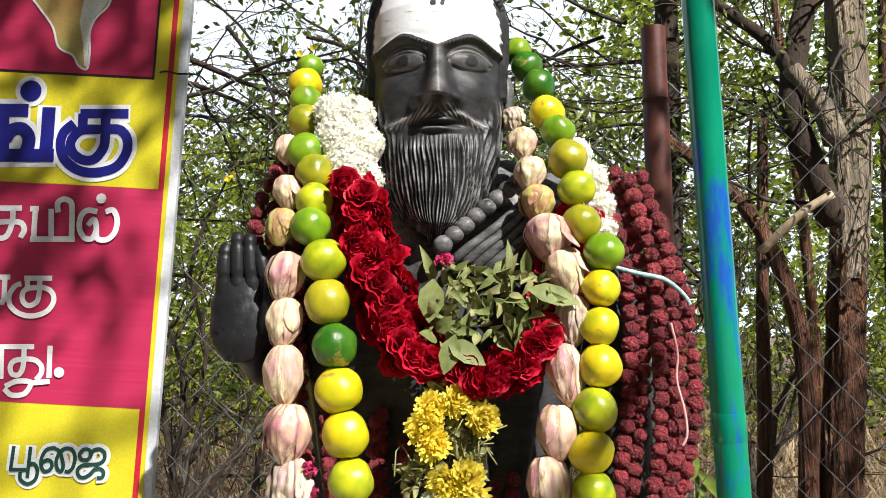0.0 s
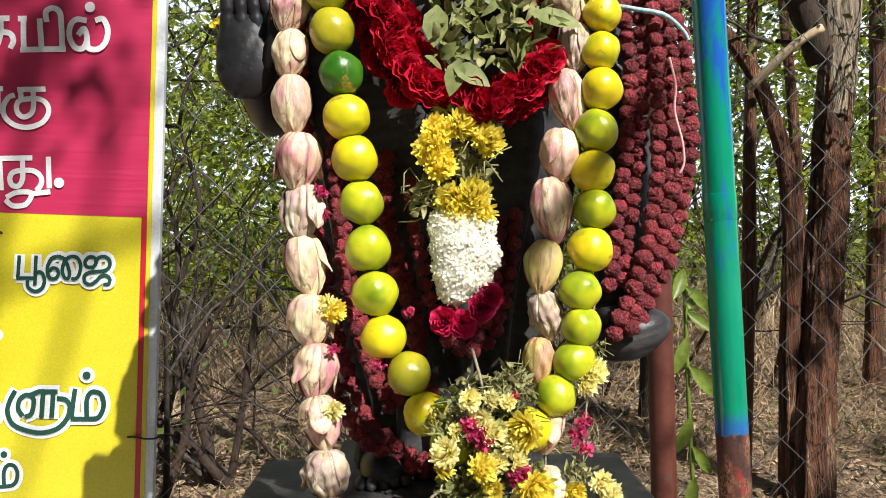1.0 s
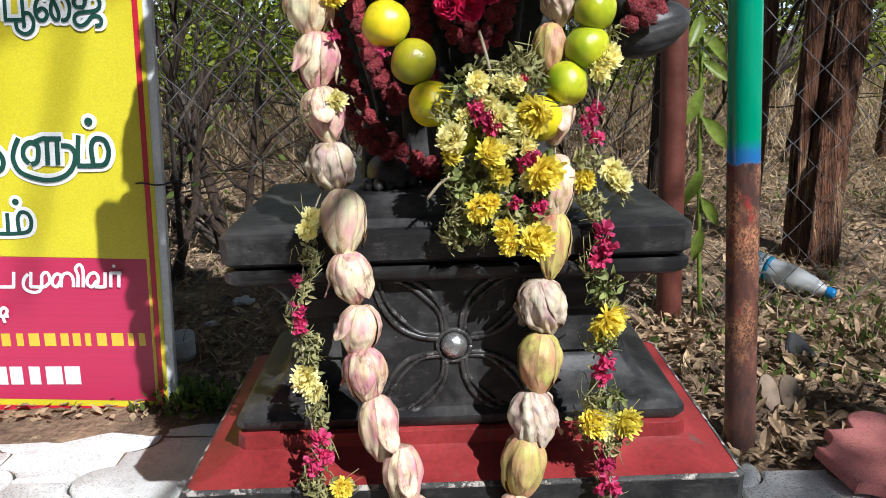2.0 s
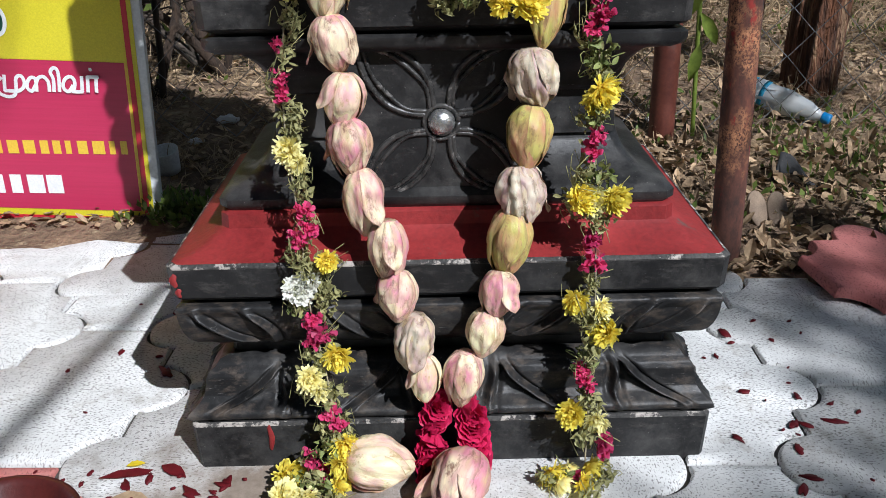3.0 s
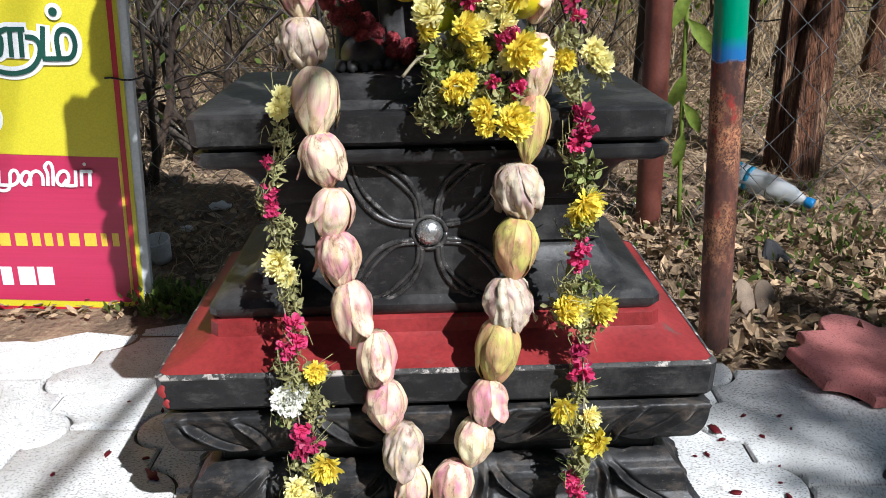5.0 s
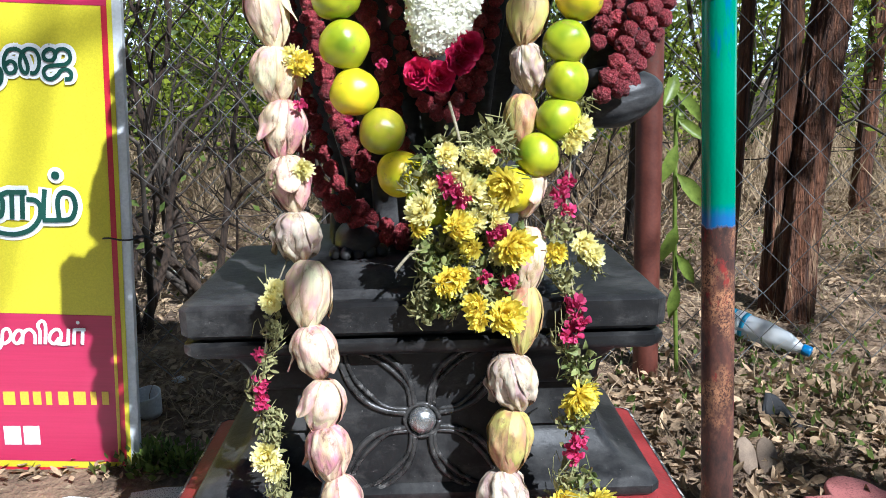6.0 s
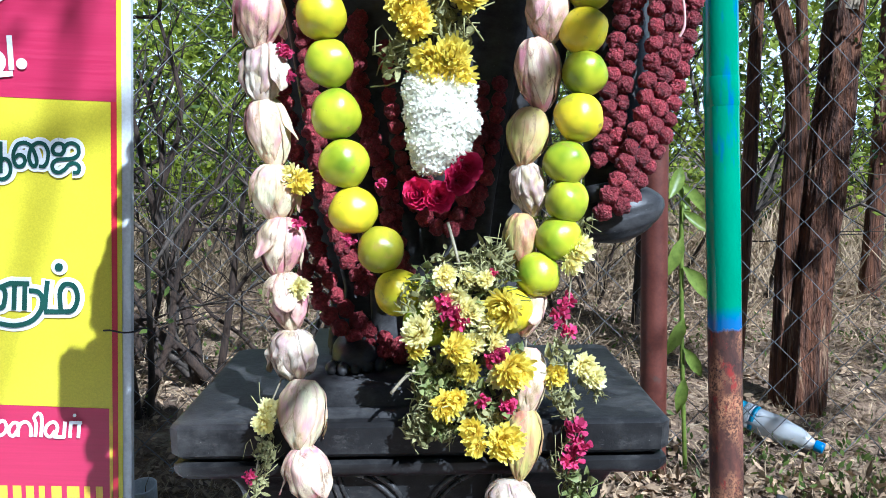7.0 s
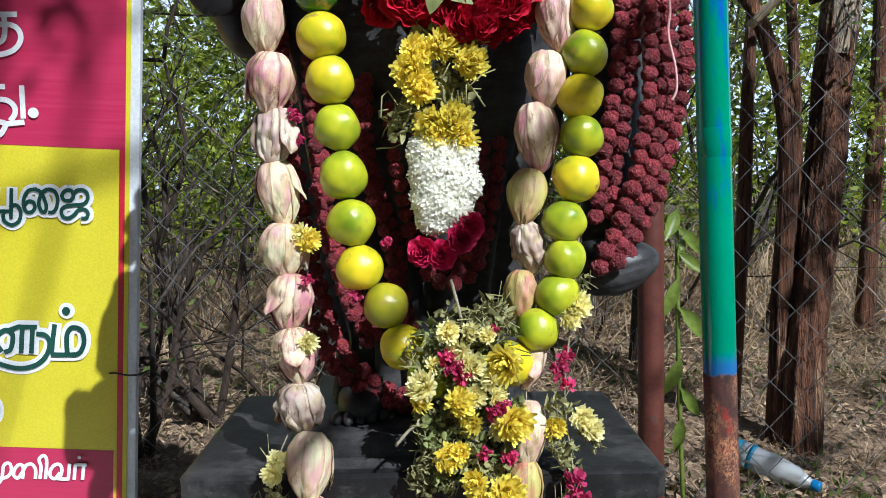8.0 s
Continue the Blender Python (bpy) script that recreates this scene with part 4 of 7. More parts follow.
            for dx, dz, r in ((-0.006, 1.6985, 0.0045), (0.007, 1.6975, 0.0035), (0.008, 1.7025, 0.003)):
                if math.hypot(x - cx - dx, z - dz) < r:
                    a = 0
            whiten[i] = a
    ash.data.foreach_set("value", whiten)
    me.attributes.new("dust", "FLOAT", "POINT").data.foreach_set("value", [dust_highlight[i] if i < n_head else (0.15 + 0.75 * min(1, max(0, (v.co.z - 1.297) / 0.08))) * (v.co.x > -0.2) for i, v in enumerate(me.vertices)])
    thing("stone_statue", "black stone statue of a bearded sage, white ash on brow", "statue", me=me)


build_statue()


# ---- flower and fruit shapes, shared between the pieces ----
def lime_mesh(seed):
    random.seed(seed)
    o = Vector((seed * 3.1, seed, 0))
    g = Geo()
    g.ball((0, 0, 0), (0.5, 0.5, 0.48), 28, 18, shape=lambda q: 1 + 0.09 * noise.noise(q * 1.2 + o) + 0.05 * max(0, q.z - 0.93) * 8 - 0.035 * max(0, -q.z - 0.9) * 8)
    return g.mesh("lime", ["lime"])


def bud_mesh(seed, mat, shrunk=0.06):
    """A closed lotus bud: broad pointed petals wrapped one over the other, the tips drawn together below. One unit high."""
    random.seed(seed)
    pieces = []
    lean = random.uniform(0, 6.28)

    def belly(v):
        return 0.405 * math.sin(math.pi * (0.05 + 0.935 * v ** 0.92)) ** 0.60 * (1.0 - 0.22 * v)

    def shell(th0, span, grow, tip, flare, ph, inner=False):
        NU, NV = (28, 20) if inner else (14, 20)
        verts, faces, rims = [], [], []
        for j in range(NV + 1):
            s = j / NV
            v = s * tip
            half = math.pi if inner else span * max(0.0, 1 - max(0, (s - 0.42) / 0.58) ** 2.0) ** 0.75 + 0.015
            for i in range(NU + 1):
                u = -1 + 2 * i / NU
                th = th0 + half * u
                r = belly(v) * grow + 0.014
                if not inner:
                    r *= 1 + 0.030 * u + 0.025 * math.sin(4.2 * u + ph) * (0.4 + 0.6 * s) - 0.03 * math.exp(-(u / 0.16) ** 2) * s
                    r += flare * max(0, s - 0.55) ** 1.6 + 0.02 * noise.noise((th * 1.7, v * 3.1, seed)) + (shrunk - 0.02) * noise.noise((th * 2.6, v * 5, seed + 3))
                x, y = r * math.cos(th), r * math.sin(th)
                verts.append((x + 0.06 * v * v * math.cos(lean), y + 0.06 * v * v * math.sin(lean), 0.5 - v))
                rims.append(0.0 if inner else min(1, max(0, abs(u) - 0.80) * 4 + max(0, s - 0.86) * 6))
        for j in range(NV):
            for i in range(NU):
                a = j * (NU + 1) + i
                faces.append((a, a + NU + 1, a + NU + 2, a + 1))
        if inner:
            faces.append(tuple(range(NU)))
        g = Geo()
        g.add(verts, faces)
        me = g.mesh("lotus_bud" if inner else "petal", [mat])
        me.attributes.new("rim", "FLOAT", "POINT").data.foreach_set("value", rims)
        pieces.append(me)
    shell(0, math.pi, 0.94, 1.0, 0, 0, True)
    n = random.choice((5, 6))
    for k in range(n):
        shell(2 * math.pi * k / n + random.uniform(-.2, .2), random.uniform(.60, .80), random.uniform(0.99, 1.13), random.uniform(.88, 1.0), random.uniform(-.10, .12), random.uniform(0, 6))
    for k in range(2):
        shell(random.uniform(0, 6.28), random.uniform(.5, .7), 1.12, random.uniform(.6, .9), random.choice((-.05, .1, .5, .9)), random.uniform(0, 6))
    return pieces


def add_bud(gar, pieces, at, label=""):
    """One bud of a garland, with its outer petals."""
    bud = part("lotus_bud", pieces[0], gar, label, at)
    for me in pieces[1:]:
        part("petal", me, bud)


def petal_strip(g, c, out, up, length, width, curl, mi=0):
    out, up = Vector(out).normalized(), Vector(up).normalized()
    side = out.cross(up)
    if side.length < 1e-3:
        side = out.cross(Vector((0.2, 0.7, 0.5)))
    side.normalize()
    c = Vector(c)
    verts = []
    for s, w in ((0, 0.4), (0.45, 0.85), (0.85, 1.0), (1, 0.55)):
        mid = c + out * (length * s) + up * (curl * length * s * s)
        verts += [mid - side * (width * w / 2), mid + side * (width * w / 2)]
    g.add(verts, [(0, 1, 3, 2), (2, 3, 5, 4), (4, 5, 7, 6)], mi)


def mum_mesh(seed, mat, petals=210):
    """A full, shaggy chrysanthemum facing -y, about one unit across."""
    random.seed(seed)
    g = Geo()
    g.ball((0, -0.02, 0), (0.20, 0.16, 0.20), 10, 6)
    for k in range(petals):
        ring = math.sqrt((k + 0.5) / petals)
        a = k * 2.39996 + random.uniform(-.2, .2)
        tilt = radians(-12 + 92 * (1 - ring)) + random.uniform(-0.25, 0.25)
        d = Vector((math.cos(a) * math.cos(tilt), -math.sin(tilt), math.sin(a) * math.cos(tilt)))
        up = Vector((-math.cos(a) * math.sin(tilt), -math.cos(tilt), -math.sin(a) * math.sin(tilt)))
        petal_strip(g, d * 0.10, d, up, 0.30 + 0.10 * ring + random.uniform(-0.09, 0.06), random.uniform(0.075, 0.130), random.uniform(-0.2, 1.1))
    return g.mesh("chrysanthemum", [mat])


def rose_mesh(seed, mat):
    """An open rose facing -y: whorls of cupped petals with rolled rims, about one unit across."""
    random.seed(seed)
    g = Geo()
    for ring, (n, r0, height, roll) in enumerate(((2, 0.07, 0.46, 0.02), (3, 0.14, 0.47, 0.05), (4, 0.22, 0.45, 0.08), (5, 0.31, 0.40, 0.12), (6, 0.39, 0.31, 0.16))):
        for k in range(n):
            a0 = 2 * math.pi * (k + 0.37 * ring) / n + random.uniform(-0.25, 0.25)
            lift = random.uniform(-.03, .03)
            verts, faces = [], []
            NU, NV = 8, 6
            ph = random.uniform(0, 6)
            for j in range(NV + 1):
                v = j / NV
                for i in range(NU + 1):
                    u = -1 + 2 * i / NU
                    th = a0 + u * (1.45 * math.pi / n)
                    r = r0 * (0.30 + 0.70 * math.sin(v * 1.57)) + roll * max(0, v - 0.6) ** 1.3 * 2.2 + 0.030 * math.sin(6 * u + ph) * v - 0.02 * u * u
                    y = -height * v * (1 - 0.22 * u * u) + roll * 1.1 * max(0, v - 0.78) ** 1.2 + lift * v + 0.035 * math.sin(5 * u + ph) * v
                    verts.append((r * math.cos(th), y + 0.22, r * math.sin(th)))
            for j in range(NV):
                for i in range(NU):
                    a = j * (NU + 1) + i
                    faces.append((a, a + 1, a + NU + 2, a + NU + 1))
            g.add(verts, faces)
    return g.mesh("rose", [mat])


def oleander_mesh(seed):
    """A bunch of crumpled pink blossoms, about one unit across."""
    random.seed(seed)
    g = Geo()
    for k in range(22):
        d = Vector((random.gauss(0, 1), random.gauss(-0.6, 0.8), random.gauss(0, 1))).normalized()
        c = d * random.uniform(0.12, 0.3)
        for i in range(3):
            o = (d + Vector((random.gauss(0, 0.7), random.gauss(0, 0.7), random.gauss(0, 0.7)))).normalized()
            petal_strip(g, c, o, d, random.uniform(0.14, 0.22), random.uniform(0.20, 0.30), random.uniform(-1.0, 0.8))
    return g.mesh("oleander", ["oleander"])


def sprig_mesh(seed, mat, n=16, spread=1.0):
    """A tuft of small curled leaves and stalks, about one unit across."""
    random.seed(seed)
    g = Geo()
    for k in range(n):
        d = Vector((random.gauss(0, 1), random.gauss(-0.3, 0.7), random.gauss(0, 1) * spread)).normalized()
        c = Vector((random.uniform(-0.25, 0.25), random.uniform(-0.15, 0.1), random.uniform(-0.35, 0.35) * spread))
        ln = random.uniform(0.14, 0.27)
        g.leaf(c, d, Vector((random.gauss(0, 1), random.gauss(0, 1), random.gauss(0, 1))), ln, ln * random.uniform(0.5, 0.85), random.uniform(-1.2, 1.4), fold=random.uniform(.1, .8))
    for k in range(n // 4):
        c = Vector((random.uniform(-0.3, 0.3), random.uniform(-0.2, 0.1), random.uniform(-0.3, 0.3)))
        d = Vector((random.gauss(0, .6), random.gauss(-0.2, 0.5), random.gauss(0, 1))).normalized()
        e = Vector((random.gauss(0, .1), random.gauss(0, .1), random.gauss(0, .1)))
        g.tube([c, c + d * 0.12 + e, c + d * 0.25 + e * 0.5, c + d * 0.34 - e], 0.014, 4)
    return g.mesh("leaf_tuft", [mat])


def bead_mesh(seed):
    """A ribbed, knobbly rudraksha seed, one unit across."""
    o = Vector((seed * 5.0, seed * 1.7, 2))
    g = Geo()

    def bumpy(q):
        rib = abs(math.sin(2.5 * math.atan2(q.y, q.x)))
        return 1 - 0.20 * (1 - rib) ** 3 + 0.15 * noise.noise(q * 4.2 + o) + 0.20 * noise.noise(q * 9 + o)
    g.ball((0, 0, 0), (0.52, 0.52, 0.46), 24, 16, shape=bumpy)
    return g.mesh("bead", ["bead"])


LIMES = [lime_mesh(k) for k in range(4)]
BUDS = [bud_mesh(k, "bud_cream" if k < 2 else "bud") for k in range(4)] + [bud_mesh(9, "bud_green"), bud_mesh(11, "bud_dry", 0.13)]
MUMS = [mum_mesh(k, "yellow") for k in range(3)]
PALE = [mum_mesh(k + 5, "pale_yellow", 190) for k in range(2)]
WHITE = mum_mesh(8, "white_petal", 200)
ROSES = [rose_mesh(k, "rose") for k in range(4)]
CRIMSON = [rose_mesh(k + 4, "rose_pink") for k in range(2)]
PINKS = [oleander_mesh(k) for k in range(3)]
DRYTUFT = [sprig_mesh(k, "leaf_dry", 30) for k in range(3)]
GREENTUFT = [sprig_mesh(k + 4, "leaf_fresh", 22) for k in range(2)]
BEADS = [bead_mesh(k) for k in range(3)]


def hang(z):
    """How far out the garlands hang, by height: over the chest, then plumb to the ground."""
    return lerp(z, [(0, 1.05), (0.28, 1.040), (0.65, 1.062), (0.85, 1.068), (1.0, 1.062), (1.2, 1.048), (1.35, 1.038), (1.5, 1.09), (1.65, 1.19), (1.72, 1.23)])


def thread(parent, pts, r=0.0012, mat="thread", n=40, name="thread"):
    g = Geo()
    g.tube(smooth_path(pts, n), r, 5)
    return part(name, g.mesh(name, [mat]), parent)


# ---- garland of limes ----
TONE = {"y": (0.78, 0.60, 0.012), "l": (0.50, 0.52, 0.015), "g": (0.22, 0.36, 0.012), "d": (0.07, 0.19, 0.012), "o": (0.42, 0.37, 0.016)}
LIME_LEFT = ((-.204, 1.657, .043), (-.206, 1.621, .051), (-.201, 1.586, .046), (-.195, 1.542, .050), (-.187, 1.486, .052), (-.172, 1.452, .050), (-.169, 1.409, .051),
             (-.171, 1.372, .053), (-.152, 1.326, .058), (-.146, 1.273, .060), (-.136, 1.219, .057), (-.130, 1.164, .059), (-.120, 1.110, .060), (-.113, 1.054, .055),
             (-.106, .996, .060), (-.097, .939, .060), (-.088, .884, .057), (-.056, .837, .057), (-.037, .787, .057), (-.004, .750, .056))
LIME_RIGHT = ((.117, 1.694, .045), (.129, 1.661, .048), (.143, 1.618, .051), (.149, 1.560, .050), (.160, 1.523, .046), (.169, 1.474, .054), (.177, 1.428, .051),
              (.179, 1.377, .051), (.205, 1.337, .050), (.200, 1.291, .048), (.197, 1.243, .049), (.196, 1.194, .055), (.189, 1.140, .056), (.183, 1.089, .055),
              (.184, 1.041, .053), (.177, .989, .058), (.162, .938, .055), (.162, .892, .053), (.152, .848, .054), (.127, .806, .055), (.096, .766, .054))


def build_limes():
    gar = thing("lime_garland", "garland of yellow and green limes hung round the statue's neck", "garland")
    gar.matrix_basis = BACK
    random.seed(21)
    k = 0
    for row, tones in ((LIME_LEFT, "gygogolglodyylllyoyl"), (LIME_RIGHT, "gddygolo" "gyyylylyllllyl")):
        for (x, z, d), tone in zip(row, tones):
            s = d * random.uniform(0.98, 1.05)
            part("lime", LIMES[k % 4], gar, at=place(x, hang(z), z, random.uniform(-60, 60), random.uniform(-60, 60), random.uniform(0, 360), s), colour=TONE[tone])
            k += 1
    part("lime", LIMES[1], gar, at=place(0.035, 1.085, 0.735, 20, 30, 0, 0.055), colour=TONE["y"])
    part("lime", LIMES[2], gar, at=place(0.067, 1.082, 0.742, 20, 80, 0, 0.055), colour=TONE["l"])
    for row in (LIME_LEFT, LIME_RIGHT):
        thread(gar, [(x, hang(z), z) for x, z, d in row[::2]], 0.0012)


build_limes()

# ---- garland of lotus buds ----
BUD_LEFT = ((-.214, 1.493, .036, .039), (-.209, 1.424, .040, .045), (-.210, 1.373, .042, .046), (-.202, 1.306, .050, .060), (-.202, 1.247, .047, .060), (-.200, 1.180, .052, .074),
            (-.194, 1.109, .059, .069), (-.190, 1.044, .055, .067), (-.187, .976, .053, .077), (-.182, .905, .058, .063), (-.175, .842, .055, .065), (-.169, .777, .054, .063),
            (-.162, .713, .056, .059), (-.151, .645, .058, .078), (-.144, .577, .055, .063), (-.135, .513, .054, .060), (-.128, .456, .053, .066), (-.115, .389, .053, .078),
            (-.090, .327, .051, .074), (-.079, .268, .055, .061), (-.059, .203, .057, .073), (-.046, .150, .045, .057))
BUD_RIGHT = ((.102, 1.551, .034, .034), (.112, 1.504, .044, .042), (.119, 1.454, .047, .044), (.125, 1.409, .048, .045), (.135, 1.357, .062, .058), (.157, 1.311, .055, .063),
             (.163, 1.249, .046, .063), (.156, 1.182, .050, .075), (.142, 1.110, .056, .066), (.133, 1.041, .056, .078), (.118, .967, .053, .066), (.118, .906, .045, .059),
             (.109, .846, .043, .060), (.116, .765, .045, .060), (.111, .680, .052, .075), (.107, .610, .046, .077), (.091, .533, .060, .067), (.085, .464, .056, .072),
             (.078, .393, .061, .069), (.063, .333, .057, .084), (.050, .267, .052, .058), (.033, .213, .053, .061), (.004, .149, .053, .074))


def build_buds():
    gar = thing("lotus_bud_garland", "long garland of pink and cream lotus buds, some withered", "garland")
    gar.matrix_basis = BACK
    random.seed(5)
    for row, tints in ((BUD_LEFT, "0143012510235021323251"), (BUD_RIGHT, "50143152034542145454213")):
        for (x, z, w, h), kind in zip(row, tints):
            back = 0.012 if z > 0.7 else 0.0
            add_bud(gar, BUDS[int(kind)], place(x, hang(z) + back, z, random.uniform(-8, 8), random.uniform(-9, 9), random.uniform(0, 360), (w * 1.20, w * 1.20, h * 1.10)))
        thread(gar, [(x, hang(z) + 0.018, z) for x, z, w, h in row], 0.001)
    # tassel of crimson roses at the lower end, with two large buds on the paving
    for k in range(7):
        for x in (-0.034 - 0.002 * k, 0.010 + 0.002 * k):
            part("rose", CRIMSON[k % 2], gar, at=place(x + random.uniform(-.003, .003), 1.045, 0.112 - 0.0165 * k, random.uniform(-70, 50), random.uniform(0, 360), random.uniform(-60, 60), 0.046))
    for (x, y, rx, ry, rz, w, h) in ((-0.110, 1.035, 12, -74, 0, 0.076, 0.095), (-0.008, 0.985, -58, 46, 0, 0.078, 0.108)):
        add_bud(gar, BUDS[0 if x < -0.05 else 2], place(x, y, foot(y) + 0.036, rx, ry, rz, (w * 1.2, w * 1.2, h)), "large pale pink bud lying on the paving")


build_buds()


# ---- rose and jasmine garland with its tassel ----
def tuft_of(g, c, r, n, size):
    """A packed mass of small jasmine blossoms."""
    for k in range(n):
        d = Vector((random.gauss(0, 1), random.gauss(-0.5, 0.8), random.gauss(0, 1))).normalized()
        p = Vector(c) + Vector((d.x * r[0], d.y * r[1], d.z * r[2]))
        for i in range(5):
            a = 2 * math.pi * i / 5 + random.uniform(0, 1)
            t = d.cross(Vector((0.3, 0.2, 0.9))).normalized()
            o = (t * math.cos(a) + d.cross(t) * math.sin(a) + d * random.uniform(0.1, 0.9)).normalized()
            petal_strip(g, p, o, d, size * random.uniform(0.8, 1.3), size * 0.62, random.uniform(-0.5, 0.4))


def build_roses():
    gar = thing("rose_garland", "thick garland of red roses and white jasmine with a flower tassel", "garland")
    gar.matrix_basis = BACK
    random.seed(8)
    k = 0
    for x0, z0, x1, z1, n in ((-0.125, 1.440, -0.070, 1.258, 9), (-0.070, 1.258, -0.020, 1.182, 5), (0.015, 1.188, 0.070, 1.172, 4), (0.070, 1.172, 0.140, 1.240, 6), (0.150, 1.27, 0.185, 1.42, 4)):
        for i in range(n):
            t = (i + 0.3) / n
            for side in (-1, 1, 0, 2):
                x = x0 + (x1 - x0) * t + (side * 0.026 if side < 2 else random.uniform(-.014, .014))
                z = z0 + (z1 - z0) * t + random.uniform(-.006, .006)
                out = (1.045, 1.070, 1.034, 1.070)[side]
                part("rose", ROSES[k % 4], gar, at=place(x, out + (0.05 if x > 0.145 else 0), z, random.uniform(-50, 45), random.uniform(0, 360), random.uniform(-45, 45) - (30 * side if side < 2 else 0), 0.043 * random.uniform(0.85, 1.2)))
                k += 1
    for y, lumps in ((1.092, ((-0.152, 1.545, 0.024), (-0.124, 1.538, 0.028), (-0.142, 1.508, 0.032), (-0.112, 1.498, 0.028), (-0.128, 1.468, 0.034), (-0.108, 1.448, 0.024))),
                     (1.128, ((0.168, 1.520, 0.018), (0.186, 1.494, 0.023), (0.204, 1.458, 0.025), (0.214, 1.422, 0.023), (0.220, 1.388, 0.019))),
                     (1.060, ((0.002, 1.022, 0.028), (0.030, 1.020, 0.026), (0.010, 0.996, 0.034), (0.034, 0.984, 0.026), (0.008, 0.966, 0.030), (0.026, 0.957, 0.023), (0.004, 0.944, 0.020)))):
        g = Geo()
        for x, z, r in lumps:
            o = Vector((x * 40, z * 40, 0))
            g.ball((x, y, z), (r * 0.96, r * 0.86, r * 0.96), 16, 12, shape=lambda q: 1 + 0.12 * noise.noise(q * 2 + o))
            tuft_of(g, (x, y, z), (r, r * 0.9, r), int(9e5 * r * r * 0.45), 0.0055)
        part("jasmine_tuft", g.mesh("jasmine_tuft", ["jasmine"]), gar, "packed white jasmine blossoms")
    for x, z, s in ((-0.022, 1.118, 0.055), (-0.015, 1.142, 0.05), (0.015, 1.150, 0.05), (0.048, 1.128, 0.05), (-0.012, 1.098, 0.05), (0.002, 1.054, 0.05), (0.028, 1.058, 0.055), (0.036, 1.036, 0.045), (0.008, 1.038, 0.045)):
        part("chrysanthemum", MUMS[k % 3], gar, at=place(x, 1.048, z, random.uniform(-25, 25), random.uniform(0, 360), random.uniform(-25, 25), 0.84 * s))
        k += 1
    for x, z in ((0.02, 1.108), (0.032, 1.085), (-0.02, 1.075), (0.04, 1.165), (0.0, 1.172), (0.03, 1.095), (-0.03, 1.06)):
        part("leaf_tuft", DRYTUFT[k % 3], gar, at=place(x, 1.062, z, 0, random.uniform(0, 360), 0, 0.07))
        k += 1
    for x, z in ((-0.012, 0.902), (0.012, 0.898), (0.036, 0.918), (0.045, 0.932)):
        part("rose", CRIMSON[k % 2], gar, at=place(x, 1.050, z, random.uniform(-20, 20), random.uniform(0, 360), random.uniform(-20, 20), 0.038))
        k += 1
    # bunch of drying leaves tucked in over the roses
    for i in range(130):
        g = Geo()
        x, z = random.uniform(-0.015, 0.125), random.uniform(1.235, 1.322)
        z -= 0.25 * abs(x - 0.05)
        d = Vector((random.gauss(0.1, 0.8), random.gauss(-0.6, 0.4), random.gauss(-0.1, 0.8)))
        ln = random.uniform(0.018, 0.038)
        g.leaf((x, random.uniform(1.035, 1.065), z), d, Vector((random.gauss(0, .5), -1, random.gauss(0, .5))), ln, ln * random.uniform(0.35, 0.6), random.uniform(-0.7, 1.1), fold=random.uniform(.1, .6))
        part("leaf", g.mesh("leaf", ["leaf_fresh" if i % 4 else "leaf_dry"]), gar)
    for x, z, dx, dz, ln, w in ((-0.012, 1.300, -0.1, -1, 0.055, 0.036), (0.105, 1.288, 1, -0.25, 0.068, 0.030), (0.005, 1.222, 0.7, -0.4, 0.055, 0.030), (0.015, 1.23, -0.3, -1, 0.05, 0.028)):
        g = Geo()
        g.leaf((x, 1.028, z), (dx, -0.15, dz), (0, -1, 0.3), ln, w, 0.15, fold=0.1)
        part("leaf", g.mesh("leaf", ["leaf_fresh"]), gar, "broad pale green leaf")
    part("oleander", PINKS[0], gar, at=place(0.0, 1.03, 1.326, s=0.026))
    for x, y, z, s in ((-0.125, 1.16, 1.575, 0.09), (-0.105, 1.17, 1.60, 0.08), (-0.15, 1.15, 1.56, 0.07), (0.205, 1.16, 1.56, 0.05)):
        part("leaf_tuft", GREENTUFT[k % 2], gar, at=place(x, y, z, 0, random.uniform(0, 360), 0, s))
        k += 1


build_roses()


# ---- rudraksha bead garlands ----
def strand(gar, pts, out, size=0.0235, twin=0.0105, rnd=0.0016):
    path = smooth_path([(x, out, z) for x, z in pts], 60)
    for side in (-1, 1):
        for i, q in enumerate(spaced(path, size * 0.93)):
            part("bead", BEADS[(i + side) % 3], gar, at=place(q.x + side * twin + random.uniform(-rnd, rnd), q.y + random.uniform(-.003, .003) + 0.004 * side, q.z + side * 0.004,
                 random.uniform(0, 90), random.uniform(0, 360), random.uniform(0, 360), size * random.uniform(0.88, 1.08)))


